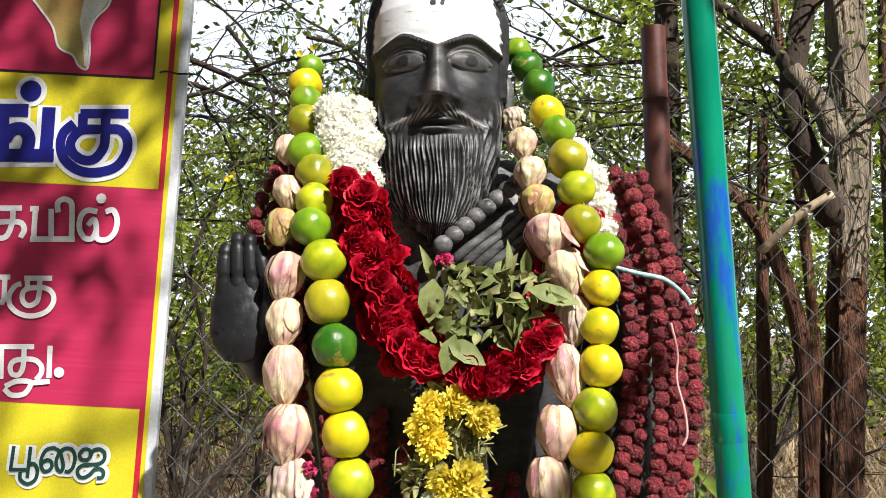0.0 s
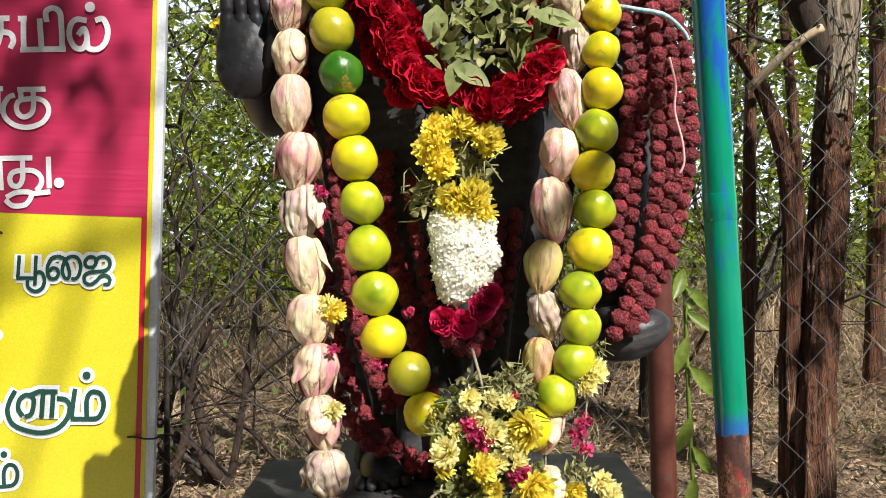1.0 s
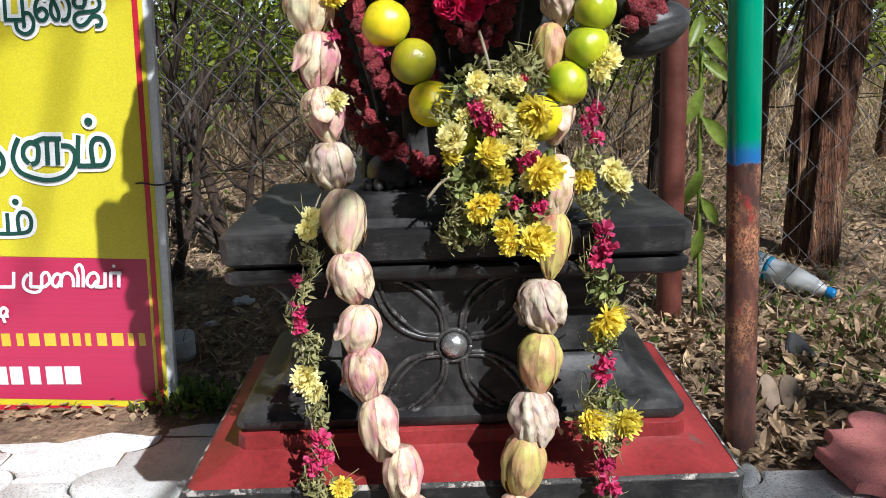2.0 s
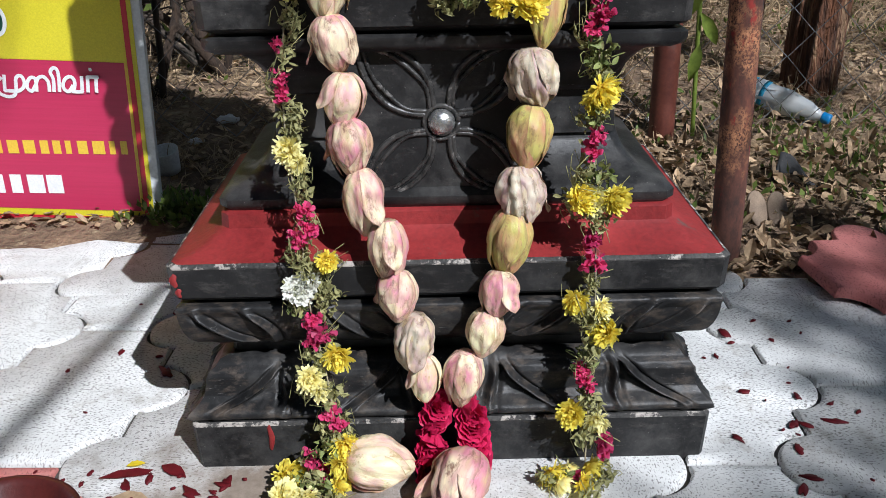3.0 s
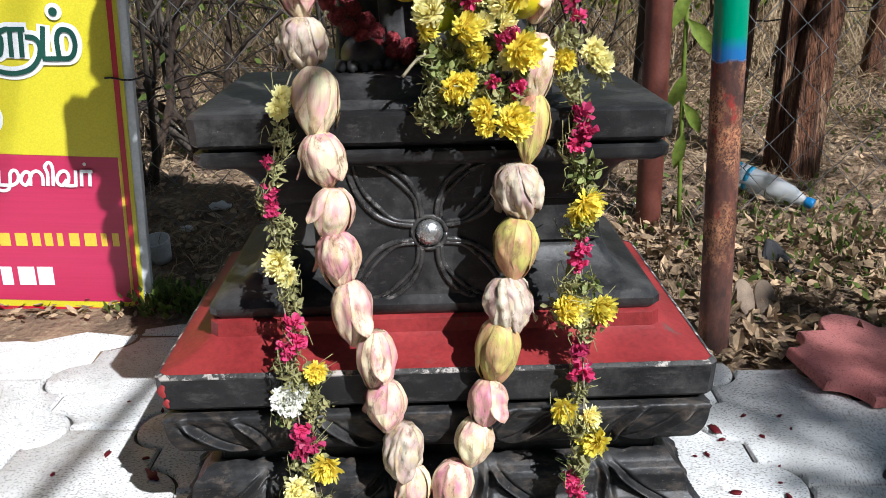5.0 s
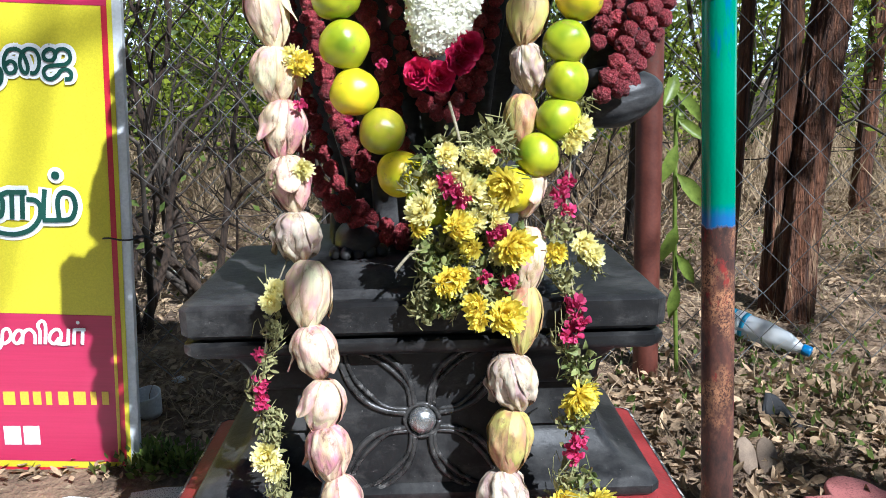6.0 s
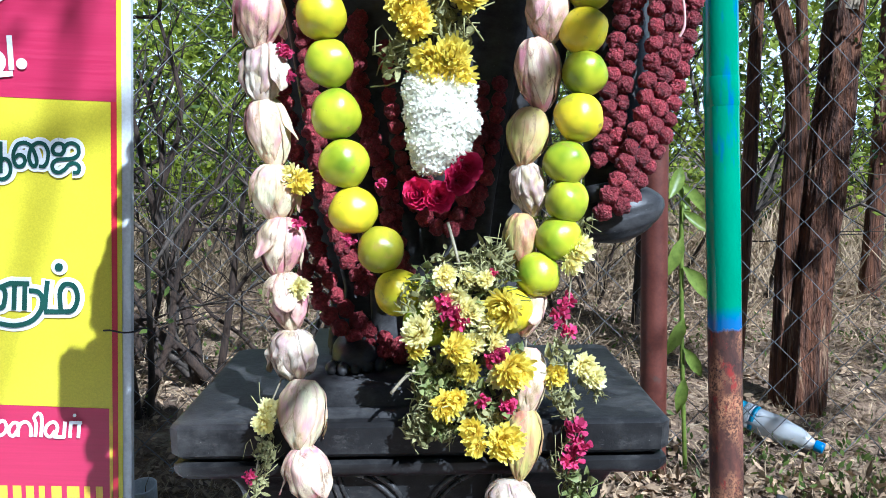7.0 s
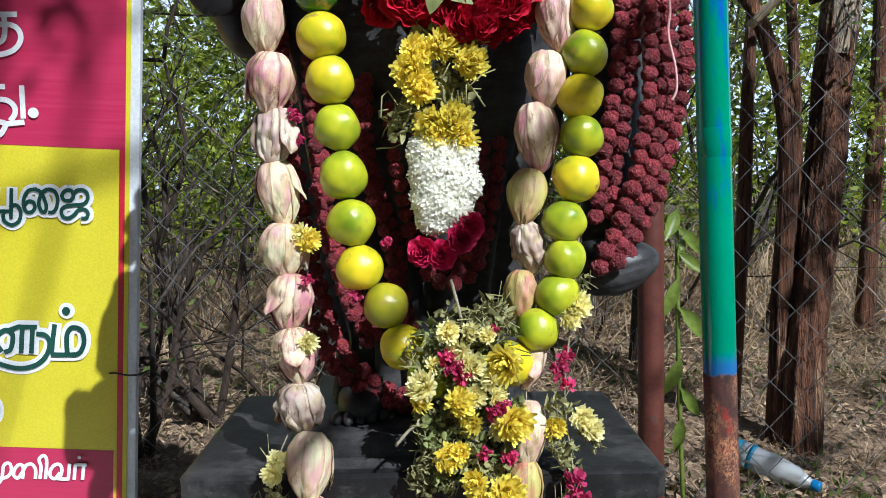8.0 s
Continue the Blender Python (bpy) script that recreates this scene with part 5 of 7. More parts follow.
def build_beads():
    random.seed(13)
    gar = thing("rudraksha_garland", "heavy bunch of dark red rudraksha bead strands looped over the arm", "garland", "rudraksha garlands")
    gar.matrix_basis = BACK
    strand(gar, ((.235, 1.47), (.256, 1.38), (.266, 1.28), (.260, 1.165), (.250, 1.09), (.235, 1.01), (.222, .93)), 1.140)
    strand(gar, ((.270, 1.46), (.298, 1.355), (.303, 1.24), (.296, 1.125), (.284, 1.03), (.262, .96), (.235, .905), (.228, .875)), 1.130)
    strand(gar, ((.280, 1.42), (.322, 1.317), (.333, 1.20), (.328, 1.117), (.310, 1.04), (.290, .97), (.258, .915), (.245, .885)), 1.150)
    g = Geo()
    g.tube(smooth_path([(0.235, 1.12, 1.332), (0.262, 1.108, 1.322), (0.30, 1.105, 1.312), (0.325, 1.11, 1.292), (0.333, 1.115, 1.280)], 24), [0.0035] * 12 + [0.0028] * 12, 6)
    part("twine", g.mesh("twine", ["thread_blue"]), gar, "pale blue plastic twine")
    thread(gar, [(0.305, 1.112, 1.255), (0.311, 1.11, 1.215), (0.308, 1.11, 1.18), (0.316, 1.11, 1.14), (0.318, 1.112, 1.11), (0.312, 1.114, 1.095)], 0.0018, "pink_thread")
    gar = thing("rudraksha_garland", "dark red rudraksha bead strands on the robe, mostly in shade", "garland", "rudraksha garlands")
    gar.matrix_basis = BACK
    strand(gar, ((-.205, 1.52), (-.248, 1.45), (-.256, 1.38), (-.236, 1.30)), 1.165)
    strand(gar, ((-.225, 1.42), (-.215, 1.20), (-.195, 1.02), (-.170, .88), (-.130, .77), (-.070, .715), (-.01, .70)), 1.192)
    strand(gar, ((-.160, 1.19), (-.152, 1.06), (-.140, .95), (-.115, .86), (-.075, .78)), 1.178, 0.021, 0.004)
    strand(gar, ((-.088, 1.13), (-.088, 1.05), (-.072, .98), (-.052, .92), (-.045, .86), (-.03, .80)), 1.158, 0.021, 0.004)
    strand(gar, ((-.04, 1.10), (-.03, 1.0), (-.005, .90), (.035, .865), (.055, .90), (.075, .98), (.085, 1.06)), 1.160, 0.022, 0.011)


build_beads()


# ---- bunch of flowers at the middle and the two hanging flower strings ----
def build_bunch():
    gar = thing("flower_bunch", "drooping bunch of yellow chrysanthemums and withered leaves", "flowers")
    gar.matrix_basis = BACK
    random.seed(3)
    k = 0
    for x, z, s, pale in ((.017, .808, .034, 1), (.043, .806, .030, 1), (.062, .803, .026, 1), (.084, .769, .056, 0), (.043, .767, .042, 1), (.030, .785, .034, 1), (-.013, .745, .046, 1), (-.018, .728, .034, 0), (.028, .726, .044, 0), (.048, .731, .036, 1),
                          (.044, .700, .034, 0), (.092, .701, .054, 0), (.072, .731, .032, 1), (.078, .692, .034, 1), (.016, .663, .046, 0), (.030, .668, .030, 0), (.081, .621, .054, 0), (.047, .636, .036, 0), (.050, .618, .030, 0), (.066, .750, .030, 1), (.000, .768, .030, 1)):
        me = (PALE if pale else MUMS)[k % 2]
        part("chrysanthemum", me, gar, at=place(x, 1.024 + random.uniform(-.012, .012), z, random.uniform(-35, 25), random.uniform(0, 360), random.uniform(-40, 40), 0.82 * s))
        k += 1
    for x, z, s in ((.025, .767, .030), (.016, .778, .024), (.034, .757, .024), (.076, .722, .026), (.070, .714, .022), (.058, .669, .020), (.086, .664, .022), (.086, .655, .016), (.07, .81, .016)):
        part("oleander", PINKS[k % 3], gar, at=place(x, 1.022, z, s=s))
        k += 1
    for i in range(60):
        x, z = random.uniform(-.02, .095), random.uniform(.615, .835)
        if abs(x - 0.035) > 0.065 - 0.1 * abs(z - 0.73):
            x = 0.04 + 0.3 * (x - 0.04)
        part("leaf_tuft", (DRYTUFT + GREENTUFT)[i % 5 if i % 3 else i % 3], gar, at=place(x, 1.050 + random.uniform(-.018, .015), z, 0, random.uniform(0, 360), random.uniform(-40, 40), random.uniform(0.035, 0.058)))
    for a, b, c in (((0.022, 1.04, .868), (0.028, 1.035, .845), (0.034, 1.04, .82)), ((-0.045, 1.035, .675), (-0.03, 1.035, .692), (-0.018, 1.04, .70))):
        g = Geo()
        g.tube(smooth_path([a, b, c], 8), 0.0020, 6)
        part("stalk", g.mesh("stalk", ["thread"]), gar, "cut pale stalk")


build_bunch()


def build_string(path, items, pile):
    gar = thing("flower_string", "thin string of yellow chrysanthemums, pink oleander and leaves reaching the paving", "garland", "flower strings")
    gar.matrix_basis = BACK
    thread(gar, path, 0.0011, n=60)
    k = 0
    for kind, x, z, s in items:
        y = lerp(z, [(0, 1.02), (0.1, 1.035), (0.3, 1.042), (0.65, 1.058), (0.9, 1.062)])
        me, nm = {"y": (MUMS[k % 3], "chrysanthemum"), "c": (PALE[k % 2], "chrysanthemum"), "w": (WHITE, "chrysanthemum"), "p": (PINKS[k % 3], "oleander"), "d": (DRYTUFT[k % 3], "leaf_tuft"), "g": (GREENTUFT[k % 2], "leaf_tuft")}[kind]
        part(nm, me, gar, at=place(x, y + random.uniform(-.006, .006), z, random.uniform(-30, 20), random.uniform(0, 360), random.uniform(-35, 35), s * (0.84 if nm == "chrysanthemum" else 0.9)))
        k += 1
        if random.random() < 0.75 and z < 0.7:
            part("leaf_tuft", DRYTUFT[k % 3], gar, at=place(x + random.uniform(-.008, .008), y + 0.008, z - 0.012, random.uniform(-20, 20), random.uniform(-40, 40), random.uniform(-50, 50), (0.034, 0.034, 0.052)))
    for kind, x, y, s in pile:
        me, nm = {"y": (MUMS[k % 3], "chrysanthemum"), "c": (PALE[k % 2], "chrysanthemum"), "p": (PINKS[k % 3], "oleander"), "d": (DRYTUFT[k % 3], "leaf_tuft"), "g": (GREENTUFT[k % 2], "leaf_tuft")}[kind]
        part(nm, me, gar, at=place(x, y, foot(y) + 0.016, random.uniform(-80, -10), random.uniform(0, 360), random.uniform(-50, 50), 0.88 * s))
        k += 1


random.seed(30)
build_string([(.18, 1.06, .93), (.165, 1.06, .80), (.158, 1.06, .72), (.168, 1.06, .62), (.168, 1.05, .52), (.166, 1.045, .40), (.172, 1.04, .28), (.168, 1.035, .14), (.165, 1.03, .03)],
             [("c", .175, .835, .042), ("c", .165, .82, .034), ("d", .182, .86, .04), ("p", .160, .775, .028), ("p", .152, .758, .03), ("p", .160, .74, .026), ("d", .150, .715, .05), ("c", .178, .700, .036), ("y", .145, .69, .034), ("c", .19, .685, .034), ("d", .162, .66, .045),
              ("p", .165, .628, .036), ("p", .172, .605, .036), ("p", .162, .59, .03), ("g", .166, .56, .06), ("g", .172, .545, .05), ("y", .172, .520, .05), ("y", .168, .507, .042), ("g", .166, .488, .04), ("p", .168, .466, .03), ("p", .164, .448, .034),
              ("d", .160, .412, .06), ("g", .178, .415, .05), ("y", .150, .390, .046), ("c", .165, .385, .046), ("y", .192, .388, .044), ("d", .17, .365, .05), ("p", .164, .335, .036), ("p", .170, .305, .04), ("d", .168, .28, .04), ("y", .148, .255, .042), ("c", .178, .248, .036),
              ("d", .170, .235, .06), ("y", .186, .215, .048), ("d", .165, .19, .055), ("g", .16, .172, .045), ("p", .158, .155, .036), ("p", .165, .142, .03), ("d", .17, .12, .05), ("y", .145, .100, .046), ("c", .178, .092, .042), ("d", .168, .075, .055), ("p", .186, .062, .036), ("p", .19, .045, .03)],
             [("y", .120, 1.035, .05), ("y", .172, 1.045, .046), ("c", .128, 1.015, .04), ("p", .155, 1.03, .034), ("y", .158, 1.010, .036), ("d", .19, 1.03, .06), ("g", .14, 1.03, .05), ("d", .165, 1.00, .055), ("c", .145, 1.045, .036), ("d", .115, 1.02, .045)])
build_string([(-.16, 1.085, .72), (-.188, 1.07, .655), (-.203, 1.06, .58), (-.207, 1.055, .48), (-.196, 1.045, .36), (-.190, 1.04, .26), (-.172, 1.035, .15), (-.165, 1.03, .03)],
             [("p", -.163, 1.07, .024), ("p", -.160, 1.04, .020), ("p", -.150, .87, .020), ("p", -.055, .915, .018), ("p", -.093, .85, .020), ("c", -.158, .925, .034), ("y", -.150, .918, .036), ("c", -.188, .655, .03), ("c", -.192, .64, .032), ("d", -.192, .61, .04), ("p", -.208, .58, .02), ("c", -.150, .795, .030), ("d", -.185, .78, .03), ("p", -.210, .54, .028), ("p", -.206, .522, .030), ("d", -.200, .50, .045), ("d", -.196, .48, .045), ("c", -.205, .455, .042), ("c", -.196, .44, .036), ("d", -.192, .415, .045),
              ("p", -.190, .382, .032), ("p", -.186, .360, .036), ("p", -.20, .345, .034), ("d", -.195, .318, .055), ("y", -.165, .318, .034), ("d", -.185, .300, .05), ("w", -.203, .278, .048), ("w", -.190, .290, .036), ("d", -.165, .270, .05), ("g", -.205, .252, .035), ("p", -.186, .238, .034), ("p", -.176, .222, .036), ("p", -.192, .212, .032),
              ("y", -.158, .190, .046), ("d", -.178, .18, .055), ("c", -.196, .158, .044), ("c", -.182, .142, .036), ("d", -.165, .135, .055), ("p", -.172, .108, .036), ("p", -.160, .095, .034), ("d", -.172, .08, .055), ("y", -.155, .062, .046), ("g", -.18, .06, .05), ("p", -.20, .045, .034), ("y", -.16, .04, .04)],
             [("y", -.235, 1.040, .05), ("p", -.19, 1.045, .036), ("p", -.175, 1.035, .034), ("c", -.235, 1.00, .05), ("c", -.205, 0.995, .042), ("y", -.165, 1.02, .036), ("d", -.20, 1.03, .06), ("g", -.215, 1.02, .055), ("g", -.18, 1.015, .05), ("y", -.22, 1.05, .036), ("d", -.17, .995, .05)])


# ---- sign board ----
def ribbon(g, pts, width, y, mi=0, n=None):
    """A flat stroke of even width along a smooth path in the board's plane; it rises a hair along its way."""
    path = smooth_path([(x, 0, z) for x, z in pts], n or max(6, 8 * len(pts)))
    L, R = [], []
    k = len(path)
    for i, q in enumerate(path):
        d = path[min(i + 1, k - 1)] - path[max(i - 1, 0)]
        d = d.normalized() if d.length > 1e-9 else Vector((1, 0, 0))
        s = Vector((-d.z, 0, d.x)) * (width / 2)
        e = d * (width * 0.18) * (-1 if i == 0 else 1 if i == k - 1 else 0)
        yy = y - 0.00025 * i / k
        L.append((q.x + s.x + e.x, yy, q.z + s.z + e.z))
        R.append((q.x - s.x + e.x, yy, q.z - s.z + e.z))
    g.add(L + R, [(i, i + 1, k + i + 1, k + i) for i in range(k - 1)], mi)


def disc(g, c, r, y, mi=0):
    n = 20
    g.add([(c[0] + r * math.cos(2 * math.pi * i / n), y, c[1] + r * math.sin(2 * math.pi * i / n)) for i in range(n)], [tuple(range(n))], mi)


SIGN_Y = 1.862


def upper(px, py):
    """Drawing units of the sign's upper half to metres on the board."""
    return (lerp(py, [(0, -1.1251), (300, -1.0855), (600, -1.0481), (880, -1.0142)]) + px * lerp(py, [(0, 0.0013), (300, 0.001275), (600, 0.001254), (880, 0.001235)]), lerp(py, [(0, 1.9201), (300, 1.5271), (600, 1.1474), (880, 0.8044)]) + px * 6.9e-05)


def lower(px, py):
    """Drawing units of the sign's lower half to metres on the board."""
    return (lerp(py, [(0, -1.0129), (300, -1.03), (600, -1.0489), (880, -1.0665)]) + px * lerp(py, [(0, 0.001216), (300, 0.001247), (600, 0.001279), (880, 0.00131)]), lerp(py, [(0, 1.195), (300, 0.8295), (600, 0.4423), (880, 0.0602)]) + px * 3.2e-05)


def bottom(px, py):
    """Drawing units of the sign's lowest lines to metres on the board."""
    return (lerp(py, [(440, -1.0651), (600, -1.09), (760, -1.1163)]) + px * lerp(py, [(440, 0.001293), (600, 0.001331), (760, 0.001371)]), lerp(py, [(440, 0.3573), (600, 0.1358), (760, -0.0991)]) + px * 2.9e-05)


def glyphs(sign, name, to, strokes, dots, width, mat, y, halo=0.0, label=""):
    """Lettering as flat strokes laid one over another; with a halo, a wider white stroke lies beneath."""
    y -= 0.0008
    passes = ([(name + "_halo", "sign_white", width + 2 * halo, halo, "")] if halo else []) + [(name, mat, width, 0.0, label)]
    for title, m, wd, more, text in passes:
        g = Geo()
        for s in strokes:
            ribbon(g, [to(*q) for q in s], wd, y)
            y -= 0.0003
        for x, z, r in dots:
            disc(g, to(x, z), r * 0.00128 + more, y)
            y -= 0.0003
        part(title, g.mesh(name, [m], False), sign, text)
        y -= 0.0003


def build_sign():
    sign = thing("sign_board", "crimson and yellow printed sign board with Tamil lettering", "sign")
    sign.matrix_basis = pose(0, 0, 0, 0, 3.1)
    xr, xl, zb, zt = -0.684, -1.95, -0.13, 2.62
    y = SIGN_Y
    part("board", bevelled("board", [(((xl + xr) / 2, y + 0.012, (zb + zt) / 2), ((xr - xl) / 2, 0.009, (zt - zb) / 2))], "alu", 0.002), sign, "white sheet with bare edge")

    def zone(name, a, b, c, d, mat, lift, label=""):
        g = Geo()
        yy = y - lift
        g.add([(a, yy, c), (b, yy, c), (b, yy, d), (a, yy, d), (a, yy + 0.0009, c), (b, yy + 0.0009, c), (b, yy + 0.0009, d), (a, yy + 0.0009, d)],
              [(0, 1, 2, 3), (0, 4, 5, 1), (1, 5, 6, 2), (2, 6, 7, 3), (3, 7, 4, 0)])
        part(name, g.mesh(name, [mat], False), sign, label)
    zone("border", xl + 0.02, -0.703, -0.062, zt - 0.02, "sign_yellow", -0.001, "yellow outer border")
    zone("border_line", -0.725, -0.713, -0.0494, zt - 0.05, "sign_line", 0.0, "red border line")
    zone("border_line", xl + 0.05, -0.725, -0.0494, -0.0344, "sign_line", 0.0)
    zone("printed_field", xl + 0.04, -0.732, -0.018, 0.3375, "sign_red", 0.0, "crimson printed field")
    zone("border_line", -0.7320, -0.7270, -0.030, 0.3375, "sign_gold", 0.0005)
    zone("printed_field", xl + 0.04, -0.7255, 0.3385, 1.010, "sign_yellow", 0.0, "yellow printed field")
    zone("printed_field", xl + 0.04, -0.713, 1.011, 1.500, "sign_red", 0.0005, "crimson printed field")
    zone("printed_field", xl + 0.04, -0.7255, 1.501, 1.753, "sign_yellow", 0.0, "yellow printed field")
    zone("picture_edge", xl + 0.04, -0.755, 1.752, zt - 0.04, "sign_dark", 0.0002)
    zone("picture_field", xl + 0.05, -0.760, 1.758, zt - 0.05, "sign_red", 0.0014, "crimson picture field")
    # the picture's lower end: a pale tapering shape
    g = Geo()
    out = [(60, -40), (75, 20), (95, 50), (105, 85), (130, 100), (140, 118), (155, 124), (160, 95), (160, 60), (170, 35), (190, 15), (198, -40)]
    g.add([(*upper(*q)[:1], y - 0.0030, upper(*q)[1]) for q in out], [tuple(range(len(out)))])
    part("picture", g.mesh("picture", ["sign_pic"], False), sign, "tapering ochre shape")
    g = Geo()
    out = [(150, -40), (142, 40), (148, 80), (150, 118), (156, 121), (158, 60), (168, 32), (186, 12), (194, -40)]
    g.add([(upper(*q)[0], y - 0.0037, upper(*q)[1]) for q in out], [tuple(range(len(out)))])
    part("picture", g.mesh("picture", ["sign_pic_white"], False), sign)
    g = Geo()
    ribbon(g, [upper(*q) for q in [(60, -40), (75, 20), (95, 50), (105, 85), (130, 100), (140, 118), (155, 124), (160, 95), (160, 60), (170, 35), (190, 15), (198, -40)]], 0.005, y - 0.0043)
    part("picture", g.mesh("picture", ["sign_white"], False), sign)
    # lettering, line by line from the top
    glyphs(sign, "letter", upper, [[(-60, 197), (0, 197), (47, 197)], [(6, 200), (6, 240), (5, 272)], [(12, 245), (22, 232), (40, 230), (52, 245), (48, 268), (38, 276)], [(-60, 276), (40, 276), (92, 276)], [(88, 196), (85, 240), (82, 270)]],
           [(56, 163, 19)], 0.030, "sign_blue", y, 0.012, "large dark blue letters with white outline")
    glyphs(sign, "letter", upper, [[(146, 203), (185, 203), (225, 203)], [(148, 206), (147, 228)], [(188, 206), (187, 240), (184, 262), (168, 282), (148, 284), (130, 272), (126, 254), (136, 238), (152, 231), (186, 231)],
           [(130, 222), (114, 236), (108, 258), (116, 284), (140, 302), (172, 306), (206, 296), (224, 272), (226, 248), (214, 232), (196, 230)]], [], 0.022, "sign_blue", y - 0.0004, 0.010)
    glyphs(sign, "letter", upper, [[(-40, 370), (0, 370), (38, 370)], [(24, 373), (22, 398), (12, 420), (-4, 422), (-12, 408), (-4, 396), (20, 394), (38, 396), (44, 408), (38, 421)], [(56, 371), (68, 371)], [(64, 374), (62, 400), (61, 424)],
           [(56, 425), (95, 425), (132, 425)], [(92, 373), (92, 400), (92, 424)], [(104, 376), (104, 360), (116, 354), (128, 362), (129, 390), (128, 424)],
           [(172, 376), (156, 374), (145, 384), (142, 404), (150, 422), (164, 424), (172, 408), (168, 390), (158, 400)], [(172, 408), (174, 424), (190, 426), (204, 414), (209, 392), (202, 374), (190, 376)]], [(181, 353, 9)], 0.0125, "sign_white", y - 0.002, 0, "white letters")
    glyphs(sign, "letter", upper, [[(-30, 492), (18, 492)], [(10, 494), (8, 534)], [(-30, 536), (8, 536)], [(46, 494), (70, 494), (92, 494)], [(50, 496), (50, 508)], [(72, 496), (71, 520), (66, 536), (52, 542), (42, 534), (42, 520), (52, 512), (80, 511), (94, 520), (96, 536), (84, 552), (60, 560), (36, 556), (20, 542), (18, 524), (28, 508), (38, 504)]], [], 0.0115, "sign_white", y - 0.002)
    glyphs(sign, "letter", upper, [[(-40, 614), (0, 614), (60, 614)], [(4, 617), (3, 670)], [(44, 617), (42, 650), (34, 664), (22, 662), (20, 648), (30, 638), (60, 637), (74, 648), (74, 662), (66, 672)], [(90, 614), (89, 640), (88, 668)], [(10, 690), (22, 700), (44, 698), (56, 682), (52, 676), (30, 676), (12, 684)], [(54, 679), (88, 676)]], [(106, 660, 9)], 0.0115, "sign_white", y - 0.002)
    glyphs(sign, "letter", lower, [[(27.3, 230.7), (27.3, 250.0), (27.3, 270.7)],
           [(26.0, 271.0), (43.3, 271.0), (59.3, 271.0)],
           [(57.3, 230.7), (58.0, 260.0), (58.7, 283.3)],
           [(45.0, 276.0), (47.3, 288.0), (60.0, 295.3), (72.0, 288.7), (75.3, 275.0), (71.3, 263.3), (64.7, 259.3), (59.3, 262.0)],
           [(101.3, 230.7), (87.3, 233.3), (80.0, 246.7), (80.0, 260.7), (85.3, 271.0), (94.0, 271.3), (99.3, 264.0), (96.7, 254.7), (89.3, 252.0), (82.7, 256.7)],
           [(96.0, 230.3), (107.3, 234.7), (114.7, 246.7), (119.3, 262.0), (116.7, 271.3), (110.0, 268.0), (106.0, 255.0), (110.0, 238.3), (120.0, 230.7), (131.7, 233.3), (138.3, 246.7), (136.7, 263.3), (130.7, 271.3), (124.0, 271.3)],
           [(160.7, 250.0), (150.0, 249.3), (145.7, 240.7), (151.7, 232.0), (161.7, 232.3), (165.7, 241.7), (160.7, 250.0)],
           [(164.7, 240.7), (170.0, 232.3), (180.0, 230.3), (188.7, 236.0), (190.0, 248.3), (181.7, 256.0), (166.7, 258.0), (151.7, 260.7), (145.7, 268.7), (149.0, 278.7), (158.3, 281.3), (168.3, 275.0), (175.0, 266.7), (185.0, 265.0), (191.7, 271.3), (190.0, 280.0), (182.0, 281.3)]],
           [], 0.0080, "sign_green", y - 0.001, 0.0078, "dark green letters with white outline")
    glyphs(sign, "letter", lower, [[(-20, 480), (-2, 490), (8, 508), (2, 524), (-20, 530)], [(36, 470), (28, 488), (26, 508), (40, 530), (80, 542), (112, 536), (130, 518), (134, 496), (126, 484), (112, 482)], [(52, 512), (44, 500), (46, 484), (58, 476), (70, 484), (68, 508), (58, 514)], [(64, 476), (84, 470), (86, 490), (86, 514)], [(86, 470), (110, 470)], [(104, 472), (104, 514)],
           [(142, 466), (140, 490), (139, 514)], [(139, 517), (165, 517), (186, 514), (194, 494), (188, 474), (172, 470), (164, 484), (166, 514)]], [(161, 441, 7)], 0.0105, "sign_green", y - 0.001, 0.009)
    glyphs(sign, "letter", lower, [[(8, 602), (8, 632)], [(-10, 636), (20, 636), (44, 632), (50, 616), (44, 602), (32, 600), (26, 612), (28, 634)]], [(24, 581, 6)], 0.009, "sign_green", y - 0.001, 0.008)
    disc_g = Geo()
    disc(disc_g, lower(-4, 372), 0.014, y - 0.0012)
    part("letter", disc_g.mesh("letter", ["sign_white"], False), sign)
    def low(strokes, dots=()):
        return [[(x / 2.77, 440 + z / 2.77) for x, z in q] for q in strokes], [(x / 2.77, 440 + z / 2.77, r) for x, z, r in dots]
